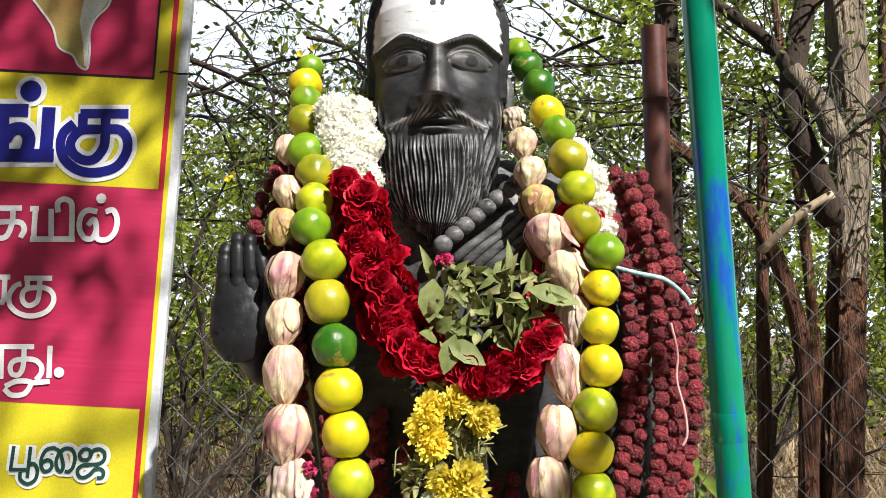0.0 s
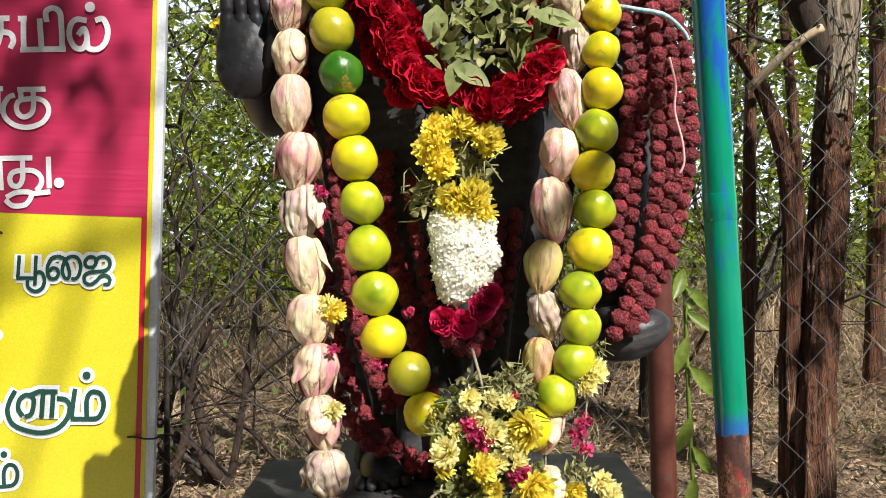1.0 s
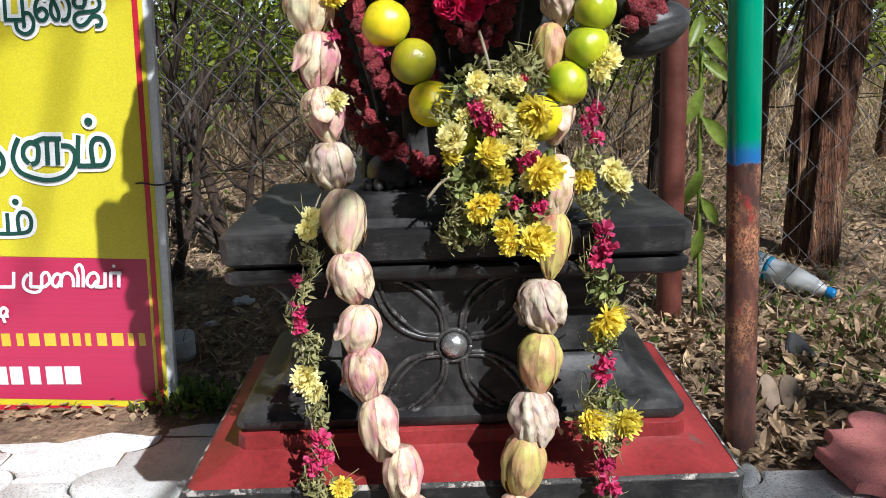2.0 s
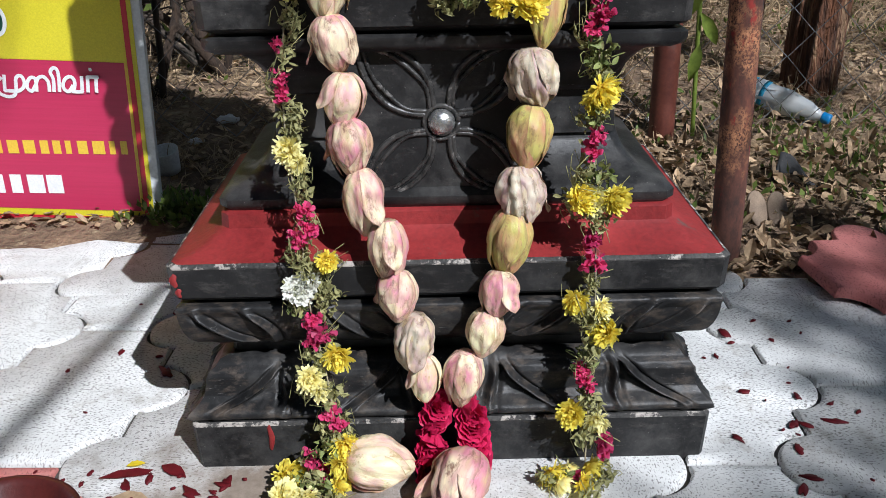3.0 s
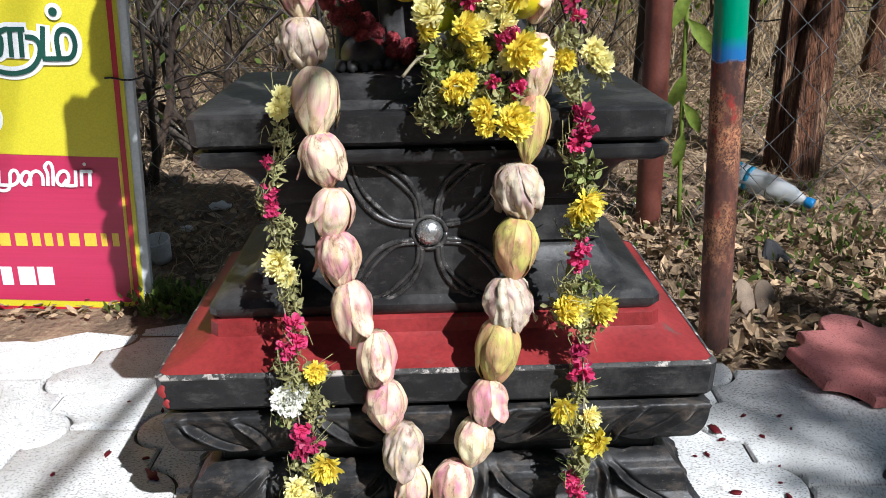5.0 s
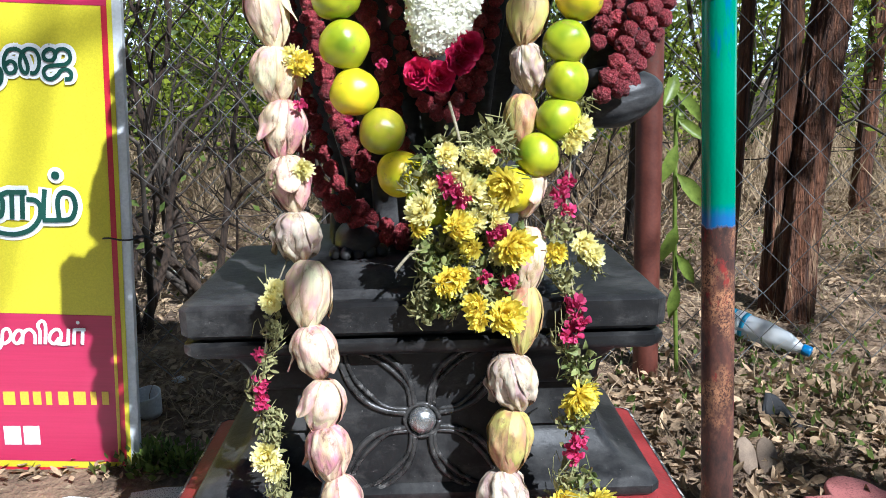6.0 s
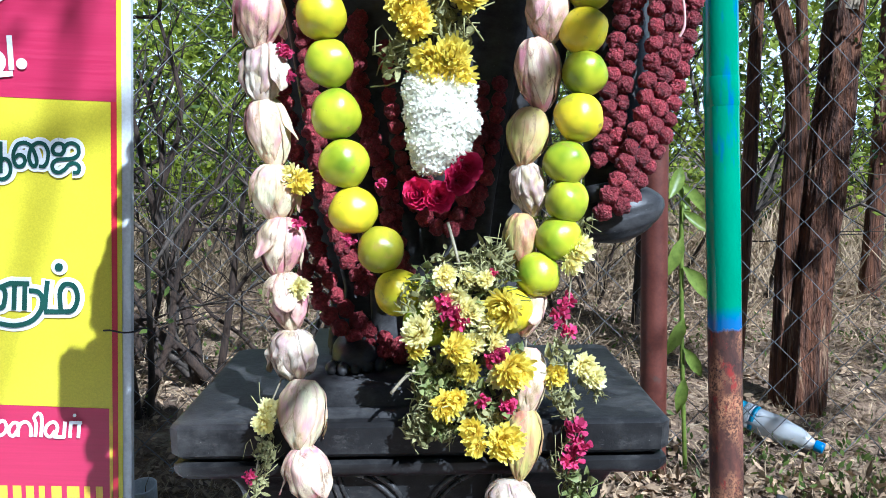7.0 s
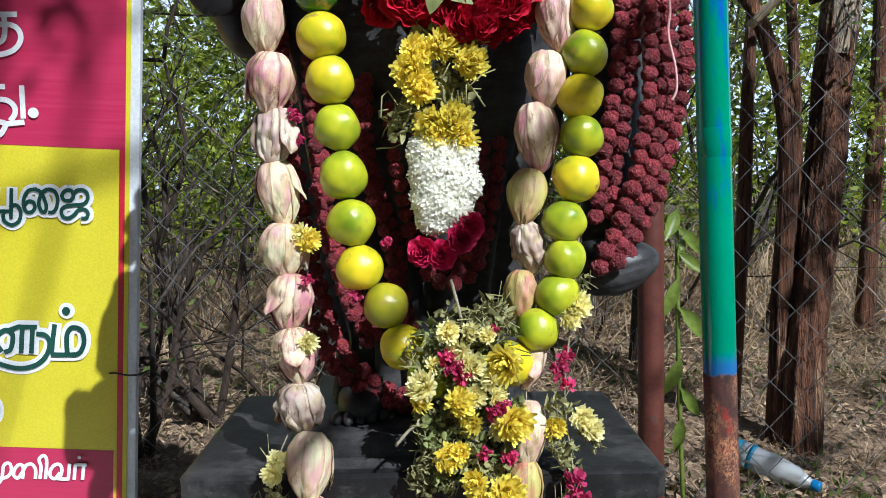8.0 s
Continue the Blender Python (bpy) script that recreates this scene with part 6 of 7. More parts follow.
    strokes, dots = low([[(-90, 185), (0, 185), (70, 185)], [(68, 115), (68, 150), (68, 184)],
                         [(152, 115), (152, 150), (152, 184)], [(152, 184), (185, 185), (218, 184), (240, 168), (246, 145), (236, 120), (220, 116), (207, 130), (206, 160), (204, 186), (194, 206), (164, 211), (130, 198), (116, 172), (122, 142), (138, 124)],
                         [(298, 158), (280, 184), (260, 172), (260, 146), (276, 124), (296, 126), (302, 150), (302, 184)], [(302, 150), (312, 126), (336, 118), (356, 136), (362, 160), (362, 184)],
                         [(384, 184), (384, 130), (372, 98), (388, 78), (404, 88), (410, 120), (410, 184)],
                         [(474, 158), (454, 184), (432, 172), (430, 146), (446, 122), (470, 118), (484, 140), (480, 170), (470, 184)], [(470, 184), (496, 185), (520, 184)], [(518, 116), (518, 150), (518, 184)],
                         [(546, 116), (546, 150), (546, 184)], [(546, 117), (570, 117), (596, 117)], [(586, 117), (586, 150), (586, 184)],
                         [(-20, 326), (10, 326), (46, 326)], [(6, 324), (8, 298), (24, 284), (40, 298), (32, 322)], [(20, 328), (24, 342), (30, 356)]], [(562, 83, 3.2)])
    glyphs(sign, "letter", bottom, strokes, dots, 0.0078, "sign_white", y - 0.001, 0, "small white letters")
    # what stays unwritten, character by character: plain bars
    for mat, z, tall, runs in (("sign_gold", 448, 0.032, ((-120, -70), (-60, -10), (2, 58), (76, 122), (136, 200), (212, 280), (292, 344), (352, 402), (412, 452), (470, 530), (542, 612), (622, 662), (676, 720))),
                               ("sign_white", 620, 0.046, ((-140, -90), (-75, -20), (-5, 38), (50, 114), (144, 200), (226, 308), (318, 396)))):
        for a, b in runs:
            g = Geo()
            ribbon(g, [bottom(a / 2.77 + 6.5, 440 + z / 2.77), bottom(b / 2.77 - 6.5, 440 + z / 2.77)], tall, y - 0.0014, n=4)
            part("print_bar", g.mesh("print_bar", [mat], False), sign)
    for z in (1.769, 0.5155):
        g = Geo()
        g.tube(smooth_path([(-0.742, y - 0.004, z), (-0.725, y - 0.008, z + 0.002), (-0.700, y - 0.007, z - 0.002), (-0.676, y - 0.004, z), (-0.659, y + 0.02, z + 0.004), (-0.640, y + 0.03, z - 0.012)], 20), 0.0022, 6)
        part("wire_tie", g.mesh("wire_tie", ["black_plastic"]), sign, "twisted wire tie")


build_sign()


# ---- poles ----
def build_poles():
    g = Geo()
    zs = [0.0 + 0.06 * i for i in range(46)]
    g.tube([(0, 0, z) for z in zs], [0.0314 + 0.0006 * noise.noise((0, 0, z * 5)) for z in zs], 32)
    g.tube([(0, 0, 1.118), (0, 0, 1.122), (0, 0, 1.168), (0, 0, 1.172)], [0.0314, 0.0324, 0.0324, 0.0314], 32)
    pole = thing("pole", "steel pole with glossy green enamel over blue, rusty and bare below", "pole")
    pole.matrix_basis = pose(0.5925, 1.597, -0.10, 0, -2.6)
    part("shaft", sharp(g.mesh("shaft", ["pole"])), pole)
    g = Geo()
    def axis(z):
        return 0.609 - 0.0150 * z

    g.tube([(axis(z), 2.235, z) for z in (-0.05, 0.7, 1.3, 1.84)], 0.0350, 24)
    g.tube([(axis(z), 2.235, z) for z in (1.835, 1.845, 2.045)], 0.0335, 24)
    for i in range(3):
        z = 1.834 + 0.004 * i
        g.tube([(axis(z) + 0.0362 * math.cos(2 * math.pi * j / 24), 2.235 + 0.0362 * math.sin(2 * math.pi * j / 24), z + 0.002 * noise.noise((j, i, 1))) for j in range(25)], 0.0022, 6)
    post = thing("fence_post", "red oxide painted steel pipe post with a welded joint", "post")
    part("shaft", sharp(g.mesh("shaft", ["pipe"])), post)


build_poles()


# ---- chain-link fence ----
def build_fence():
    fence = thing("chain_link_fence", "galvanised chain-link wire fence with large diamonds", "fence")
    FY, w, h = 2.285, 0.134, 0.132
    random.seed(2)
    bottom, top, xa, xb = 0.04, 1.92, -2.6, 2.8
    n = int((xb - xa) / (w / 2))
    rows = int((top - bottom) / h)
    for s in range(n // 2 * 2):
        # one bent wire: it zigzags down from the top edge
        col, lay = divmod(s, 2)
        x0 = xa + col * w
        pts = []
        for k in range(rows * 2 + 1):
            z = top - k * h / 2
            x = x0 + (w / 2 if (k + lay) % 2 else 0) + (w / 2 if lay else 0)
            wob = 0.004 * noise.noise((x * 5, z * 5, 1))
            pts.append((x + wob, FY + 0.006 * ((k + lay) % 2) + 0.014 * noise.noise((x * 0.9, z * 0.9, 7)), z + wob))
        g = Geo()
        g.tube(pts, 0.0017, 5, cap=False)
        part("wire", g.mesh("wire", ["galv"]), fence)


build_fence()


# ---- trees, shrubs and undergrowth ----
def limb(g, pts, r0, r1, n=10, k=18, wob=0.06, mi=0):
    path = smooth_path(pts, k)
    g.tube(path, [r0 + (r1 - r0) * i / (k - 1) for i in range(k)], n, mi, wob=wob)
    return path


def bark_trunk(pts, r0, r1, n=64, k=110, amp=0.10, flare=0.25):
    """A trunk with deep, slightly twisting bark ridges."""
    g = Geo()
    path = smooth_path(pts, k)
    verts, faces = [], []
    for i, q in enumerate(path):
        r = r0 + (r1 - r0) * i / (k - 1) + flare * r0 * math.exp(-i * 20 / k)
        d = (path[min(i + 1, k - 1)] - path[max(i - 1, 0)]).normalized()
        a = d.cross(Vector((0.1, 1, 0.2))).normalized()
        b = d.cross(a)
        for j in range(n):
            t = 2 * math.pi * j / n
            ridge = noise.noise((math.cos(t + 0.02 * i) * 3.2, math.sin(t + 0.02 * i) * 3.2, q.z * 1.2)) + 0.6 * noise.noise((math.cos(t) * 7, math.sin(t) * 7, q.z * 3)) + 0.55 * noise.noise((math.cos(t) * 15, math.sin(t) * 15, q.z * 4))
            verts.append(q + (a * math.cos(t) + b * math.sin(t)) * r * (1 + amp * ridge))
    for i in range(k - 1):
        for j in range(n):
            faces.append((i * n + j, i * n + (j + 1) % n, (i + 1) * n + (j + 1) % n, (i + 1) * n + j))
    faces.append(tuple((k - 1) * n + j for j in range(n)))
    g.add(verts, faces)
    return g


def sprout(g, tips, p, d, length, r, depth, spread=0.55, droop=0.0, k=5):
    """A branch that bends and forks; its ends are kept for leaves."""
    pts, q, v = [p.copy()], p.copy(), d.normalized()
    for i in range(k):
        v = (v + Vector((random.gauss(0, .16), random.gauss(0, .16), random.gauss(0, .13) - droop))).normalized()
        q = q + v * (length / k)
        pts.append(q.copy())
    g.tube(pts, [max(0.0009, r * (1 - 0.6 * i / k)) for i in range(k + 1)], 6 if r > 0.008 else 4, cap=False)
    tips += pts[2:]
    if depth > 0:
        for i in range(random.choice((2, 3, 3, 4))):
            w = (v + Vector((random.gauss(0, spread), random.gauss(0, spread), random.gauss(0.05, spread)))).normalized()
            at = pts[random.randint(k // 2, k)]
            sprout(g, tips, at, w, length * random.uniform(0.5, 0.85), r * random.uniform(0.4, 0.6), depth - 1, spread, droop, k)


def leaves_on(g, tips, share, size, mi=0, jitter=0.05):
    for p in tips:
        if random.random() > share:
            continue
        for _ in range(random.randint(1, 3)):
            a = Vector((random.gauss(0, 1), random.gauss(0, 1), random.gauss(-0.2, 0.8))).normalized()
            b = a.cross(Vector((random.gauss(0, 1), random.gauss(0, 1), random.gauss(0, 1)))).normalized()
            s = size * random.uniform(0.6, 1.3)
            c = p + Vector((random.gauss(0, jitter), random.gauss(0, jitter), random.gauss(0, jitter)))
            g.chip(c, a, b, s, s * 0.45, mi)


def build_tree():
    random.seed(41)
    tree = thing("tree", "forked tree with reddish-brown fibrous bark behind the wire fence", "tree")
    tree.matrix_basis = BACK
    part("trunk", bark_trunk([(1.205, 2.79, 0.16), (1.27, 2.83, 0.7), (1.37, 2.90, 1.2), (1.47, 2.97, 1.7), (1.49, 2.98, 1.8)], 0.060, 0.064, amp=0.22).mesh("trunk", ["bark"]), tree)
    part("trunk", bark_trunk([(1.45, 2.955, 1.62), (1.47, 2.97, 1.7), (1.53, 3.0, 2.06), (1.58, 3.02, 2.6), (1.62, 3.05, 3.4)], 0.062, 0.072, amp=0.16, flare=0).mesh("trunk", ["bark_pale"]), tree, "paler weathered upper trunk")
    part("trunk", bark_trunk([(1.165, 2.85, 0.16), (1.20, 2.86, 0.8), (1.235, 2.86, 1.2), (1.22, 2.87, 1.5), (1.14, 2.9, 1.80), (1.00, 2.94, 2.02), (0.82, 3.0, 2.2)], 0.034, 0.024, 48, amp=0.20).mesh("trunk", ["bark"]), tree)
    tips = []
    g = Geo()
    limb(g, [(1.44, 2.98, 1.85), (1.36, 2.94, 2.05), (1.30, 2.92, 2.25), (1.34, 2.95, 2.5), (1.46, 3.0, 2.9), (1.5, 3.0, 3.4)], 0.055, 0.035)
    part("limb", g.mesh("limb", ["bark_dark"]), tree)
    g = Geo()
    limb(g, [(1.33, 2.93, 2.38), (1.24, 2.95, 2.56), (1.08, 2.98, 2.72), (0.85, 3.0, 2.95)], 0.030, 0.016)
    part("limb", g.mesh("limb", ["bark_dark"]), tree)
    g = Geo()
    limb(g, [(1.30, 2.90, 2.42), (1.38, 2.86, 2.26), (1.41, 2.84, 2.12)], 0.034, 0.046, k=10)
    part("cut_branch", g.mesh("cut_branch", ["bark_pale"]), tree, "sawn-off branch stub")
    g = Geo()
    limb(g, [(1.12, 2.88, 1.72), (1.24, 2.80, 1.84), (1.34, 2.76, 1.90)], 0.016, 0.014, k=8)
    part("cut_branch", g.mesh("cut_branch", ["cut_wood"]), tree, "bleached bare branch")
    g = Geo()
    limb(g, [(1.53, 3.0, 2.2), (1.66, 2.98, 2.32), (1.85, 2.95, 2.40), (2.1, 2.9, 2.6)], 0.045, 0.03)
    part("limb", g.mesh("limb", ["bark_dark"]), tree)
    g = Geo()
    for _ in range(16):
        z = random.uniform(1.8, 3.4)
        sprout(g, tips, Vector((1.35 + random.uniform(-.2, .3), 3.0, z)), Vector((random.gauss(0, 1), random.gauss(0, .7), random.gauss(.3, .5))), random.uniform(.3, .6), 0.009, 2)
    tagged(part("twig", g.mesh("twig", ["twig"]), tree), kind="stuff")
    g = Geo()
    leaves_on(g, tips, 0.55, 0.035)
    tagged(part("crown", g.mesh("crown", ["foliage"]), tree, "sparse small green leaves"), kind="stuff")
    # slimmer stems beside it
    for x, y, top, r, lean in ((1.11, 3.0, 2.0, 0.030, 0.10), (2.35, 4.4, 3.2, 0.05, 0.1), (1.95, 4.3, 3.0, 0.035, -0.15)):
        t = thing("sapling", "slim brown tree stem in the thicket", "tree", "slim stems")
        z0 = terrain(x, y) - 0.03
        part("trunk", bark_trunk([(x, y, z0), (x + lean * .3, y, z0 + (top - z0) * .4), (x + lean * .6, y + .05, z0 + (top - z0) * .7), (x + lean, y + .1, top)], r, r * 0.6, 14, 30).mesh("trunk", ["bark"]), t)
    # dark trunk far behind
    t = thing("tree", "dark tree trunk standing in shade", "tree")
    part("trunk", bark_trunk([(0.99, 3.8, 0.0), (1.03, 3.8, 1.2), (1.05, 3.8, 2.2), (1.05, 3.85, 3.7)], 0.06, 0.05, 18, 40).mesh("trunk", ["bark_dark"]), t)
    # fallen bare branches leaning behind the pipe
    t = thing("fallen_branch", "heap of bare broken branches leaning in the thicket", "branch")
    t.matrix_basis = BACK
    for a, b, r in (((0.30, 3.3, 2.15), (0.95, 3.1, 1.50), 0.022), ((0.22, 3.4, 2.35), (0.85, 3.2, 1.62), 0.016), ((0.55, 3.2, 1.75), (1.1, 3.1, 1.66), 0.014), ((0.35, 3.3, 1.95), (0.9, 3.0, 1.95), 0.010), ((0.5, 3.2, 2.3), (1.05, 3.0, 1.55), 0.012)):
        g = Geo()
        a, b = Vector(a), Vector(b)
        limb(g, [a, a.lerp(b, .35) + Vector((0, 0, .05)), a.lerp(b, .7) - Vector((0, 0, .03)), b], r * .6, r, 7, 12)
        part("branch", g.mesh("branch", ["twig" if r < 0.02 else "bark"]), t)
        tp = []
        g = Geo()
        for _ in range(7):
            sprout(g, tp, a.lerp(b, random.random()), Vector((random.gauss(0, 1), random.gauss(0, .5), random.gauss(.2, .8))), random.uniform(.15, .4), 0.005, 1)
        tagged(part("twig", g.mesh("twig", ["twig"]), t), kind="stuff")


build_tree()


def build_shrubs():
    random.seed(52)
    for x, y, stems, high, r, fork in ((-0.80, 3.0, 5, 0.75, 0.024, 2), (-0.92, 2.62, 3, 0.7, 0.018, 2), (-0.55, 3.1, 4, 0.70, 0.016, 2), (-1.10, 3.3, 4, 0.7, 0.018, 2), (-0.30, 3.6, 4, 0.6, 0.014, 2), (0.15, 3.7, 4, 0.6, 0.012, 3), (0.55, 3.9, 4, 0.6, 0.012, 3), (-1.5, 3.2, 5, 0.7, 0.014, 3), (0.9, 4.4, 4, 0.6, 0.013, 3)):
        s = thing("shrub", "dense tangle of bare dark stems with few leaves", "shrub", "dry shrubs")
        tips = []
        z0 = terrain(x, y) - 0.03
        for k in range(stems):
            g = Geo()
            d = Vector((random.gauss(0, .45), random.gauss(0, .30), 1))
            sprout(g, tips, Vector((x + random.uniform(-.07, .07), y + random.uniform(-.05, .05), z0)), d, high * random.uniform(.8, 1.2), r * random.uniform(.45, 1.1), fork, 0.50)
            part("stem", g.mesh("stem", ["twig" if k % 2 else "bark_dark"]), s)
        g = Geo()
        leaves_on(g, tips, 0.06, 0.036)
        tagged(part("leaf_spray", g.mesh("leaf_spray", ["foliage"]), s, "scattered small green leaves"), kind="stuff")


build_shrubs()


def clump(g, c, r, n, size):
    for _ in range(n):
        q = c + Vector((random.gauss(0, r), random.gauss(0, r), random.gauss(0, r * .8)))
        a = Vector((random.gauss(0, 1), random.gauss(0, 1), random.gauss(-.2, .7))).normalized()
        b = a.cross(Vector((random.gauss(0, 1), random.gauss(0, 1), random.gauss(0, 1)))).normalized()
        s = size * random.uniform(.6, 1.4)
        g.chip(q, a, b, s, s * .5)


def canopy(x, y):
    """How steeply the wood rises there, as a slope seen from the path: low on one side, tall by the trees."""
    s = x / y
    return (0.40 if s < 0.12 else 0.40 + 0.35 * min(1, (s - 0.12) / 0.14)) + 0.13 * noise.noise((s * 9, 3.0, 0))


def build_thicket():
    """Leaves and twigs too many to count, in clumps that leave gaps for the sky; open straw before them."""
    random.seed(63)
    g, w = Geo(), Geo()
    tips = []
    for k in range(90):
        y = 4.2 + 6 * random.random() ** 1.0
        x = random.uniform(-0.62, 0.72) * y
        z0 = terrain(x, y)
        sprout(w, tips, Vector((x, y, z0)), Vector((random.gauss(0, .25), random.gauss(0, .25), 1)), random.uniform(.6, 1.2), random.uniform(.012, .026), 2, 0.5)
    leaves_on(g, tips, 0.22, 0.05, jitter=0.06)
    for k in range(2600):
        y = 5.6 + 4.4 * random.random()
        x = random.uniform(-0.66, 0.78) * y
        top = 1.12 + (canopy(x, y) - 0.12) * y
        low = terrain(x, y)
        z = low + 0.15 + max(0.3, top - low) * random.random() ** 1.15
        if noise.noise((x * 1.1, z * 1.5, y * 0.5)) < -0.16 or (x < -0.12 * y and random.random() < 0.2):
            continue
        clump(g, Vector((x, y, z)), random.uniform(.08, .22), random.randint(16, 34), 0.0105 * y)
    # boughs with leaves hanging nearer, beside the trees
    for k in range(230):
        y = 3.4 + 2.0 * random.random()
        x = y * random.uniform(0.16, 0.75)
        z = 1.15 + y * random.uniform(-0.1, 0.50)
        if noise.noise((x * 1.6 + 5, z * 1.9, y)) > 0.02:
            clump(g, Vector((x, y, z)), random.uniform(.06, .14), random.randint(26, 46), 0.030)
    # a wood closes the view far behind
    for k in range(1300):
        x, y = random.uniform(-13, 15), random.uniform(10, 19)
        top = 1.12 + (0.8 * canopy(x, y) - 0.10) * y
        clump(g, Vector((x, y, terrain(x, y) + max(0.8, top - terrain(x, y)) * random.random() ** 1.2)), random.uniform(.3, .7), 40, 0.18)
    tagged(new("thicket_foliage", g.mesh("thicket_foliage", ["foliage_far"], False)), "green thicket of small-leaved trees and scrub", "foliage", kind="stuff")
    tagged(new("thicket_twig", w.mesh("thicket_twig", ["twig"])), "bare grey twigs of the scrub behind", "twigs", kind="stuff")


build_thicket()


def off_axis(p):
    """How far a point lies from the beam of sun that falls on the shrine."""
    d = p - Vector((0.1, 1.2, 0.9))
    return (d - SUN * d.dot(SUN)).length


def build_unseen_trees():
    """Unseen trees added on the near side, behind the camera: they screen the low sky and throw the dappled shade."""
    random.seed(117)
    for x, y, high in ((-5.5, -5.5, 5.5), (-1.5, -7.5, 6.0), (2.0, -8.0, 5.5), (6.5, -5.5, 6.0), (7.5, -1.0, 5.5), (-7.5, -1.0, 5.5)):
        t = thing("unseen_tree", "unseen leafy tree added to screen the low sky", "tree", "roadside trees")
        g = Geo()
        limb(g, [(x, y, terrain(x, y) - .1), (x + .1, y, 1.2), (x - .1, y + .1, 2.4), (x, y, high * .7)], 0.16, 0.08, 12)
        part("trunk", g.mesh("trunk", ["bark"]), t)
        g = Geo()
        for k in range(150):
            c = Vector((x + random.gauss(0, 1.3), y + random.gauss(0, 1.3), random.uniform(1.2, high)))
            q = c - SUN * ((c.z - 0.6) / SUN.z)
            if off_axis(c) > 1.9 and not (-4.5 < q.x < 5.5 and -0.6 < q.y < 9):
                clump(g, c, 0.40, 34, 0.20)
        tagged(part("crown", g.mesh("crown", ["foliage"], False), t), kind="stuff")
    # the nearer unseen tree: boughs and loose leaf clumps set where their shade is wanted
    t = thing("unseen_tree", "unseen boughs and leaf clumps added to dapple paving, sign and bank", "tree", "roadside trees")
    t.matrix_basis = BACK
    g = Geo()
    limb(g, [(4.62, -2.15, -.6), (4.5, -2.3, 1.4), (4.2, -2.5, 2.8), (3.6, -2.8, 4.2)], 0.13, 0.05, 12)
    part("trunk", g.mesh("trunk", ["bark"]), t)
    away, far = SUN_BACK * 5.2, SUN_BACK * 9.0
    for a, b, r in (((-0.53, 1.95, 0.1), (-0.71, 0.9, 0.0), 0.020), ((-0.72, 1.9, 2.4), (-1.05, 1.9, 0.9), 0.026), ((-0.95, 1.9, 2.3), (-1.25, 1.9, 0.6), 0.024), ((-0.7, 1.9, 1.1), (-1.1, 1.9, 0.95), 0.022), ((-0.78, 1.9, 1.2), (-0.93, 1.9, 0.62), 0.014), ((0.655, 2.57, 1.7), (0.640, 2.57, 0.45), 0.038)):
        g = Geo()
        off = far if a[0] < -0.6 else away
        a, b = Vector(a) + off, Vector(b) + off
        limb(g, [a + (a - b) * .4, a, a.lerp(b, .5) + Vector((.02, .0, .02)), b, b + (b - a) * .3], r, r * .7, 8, 16)
        part("bough", g.mesh("bough", ["bark"]), t)
    g = Geo()
    for k in range(240):
        x, y = random.uniform(0.45, 1.9), random.uniform(0.5, 1.75)
        if x < 0.58 and 1.06 < y < 1.45:
            continue
        clump(g, Vector((x, y, 0.05)) + SUN_BACK * random.uniform(6, 10), 0.08, 12, 0.075)
    for k in range(36):
        clump(g, Vector((random.uniform(0.55, 2.4), random.uniform(1.8, 3.0), 0.25)) + away, 0.07, 9, 0.075)
    for k in range(26):
        clump(g, Vector((random.uniform(1.1, 1.5), 2.85, random.uniform(0.95, 1.7))) + away, 0.05, 8, 0.07)
    for k in range(50):
        z = 1.35 + 1.0 * random.random()
        clump(g, Vector((random.uniform(-1.3, -0.62), 1.9, z)) + away, 0.06, 9, 0.07)
    lean = BACK.inverted()
    # unattached clumps, out of view, that dapple the bank behind
    for k in range(420):
        spot = Vector((random.uniform(-3.0, 3.6), random.uniform(1.9, 6.5), 0.1))
        c = spot + SUN * random.uniform(5.5, 7.0)
        if off_axis(c) > 1.15 and (spot.x > -0.45 or spot.y > 2.65) and not (-0.4 < spot.x < 1.0 and 3.8 < spot.y < 5.6):
            clump(g, lean @ c, 0.10, 10, 0.10)
    tagged(part("crown", g.mesh("crown", ["foliage"], False), t), kind="stuff")


build_unseen_trees()


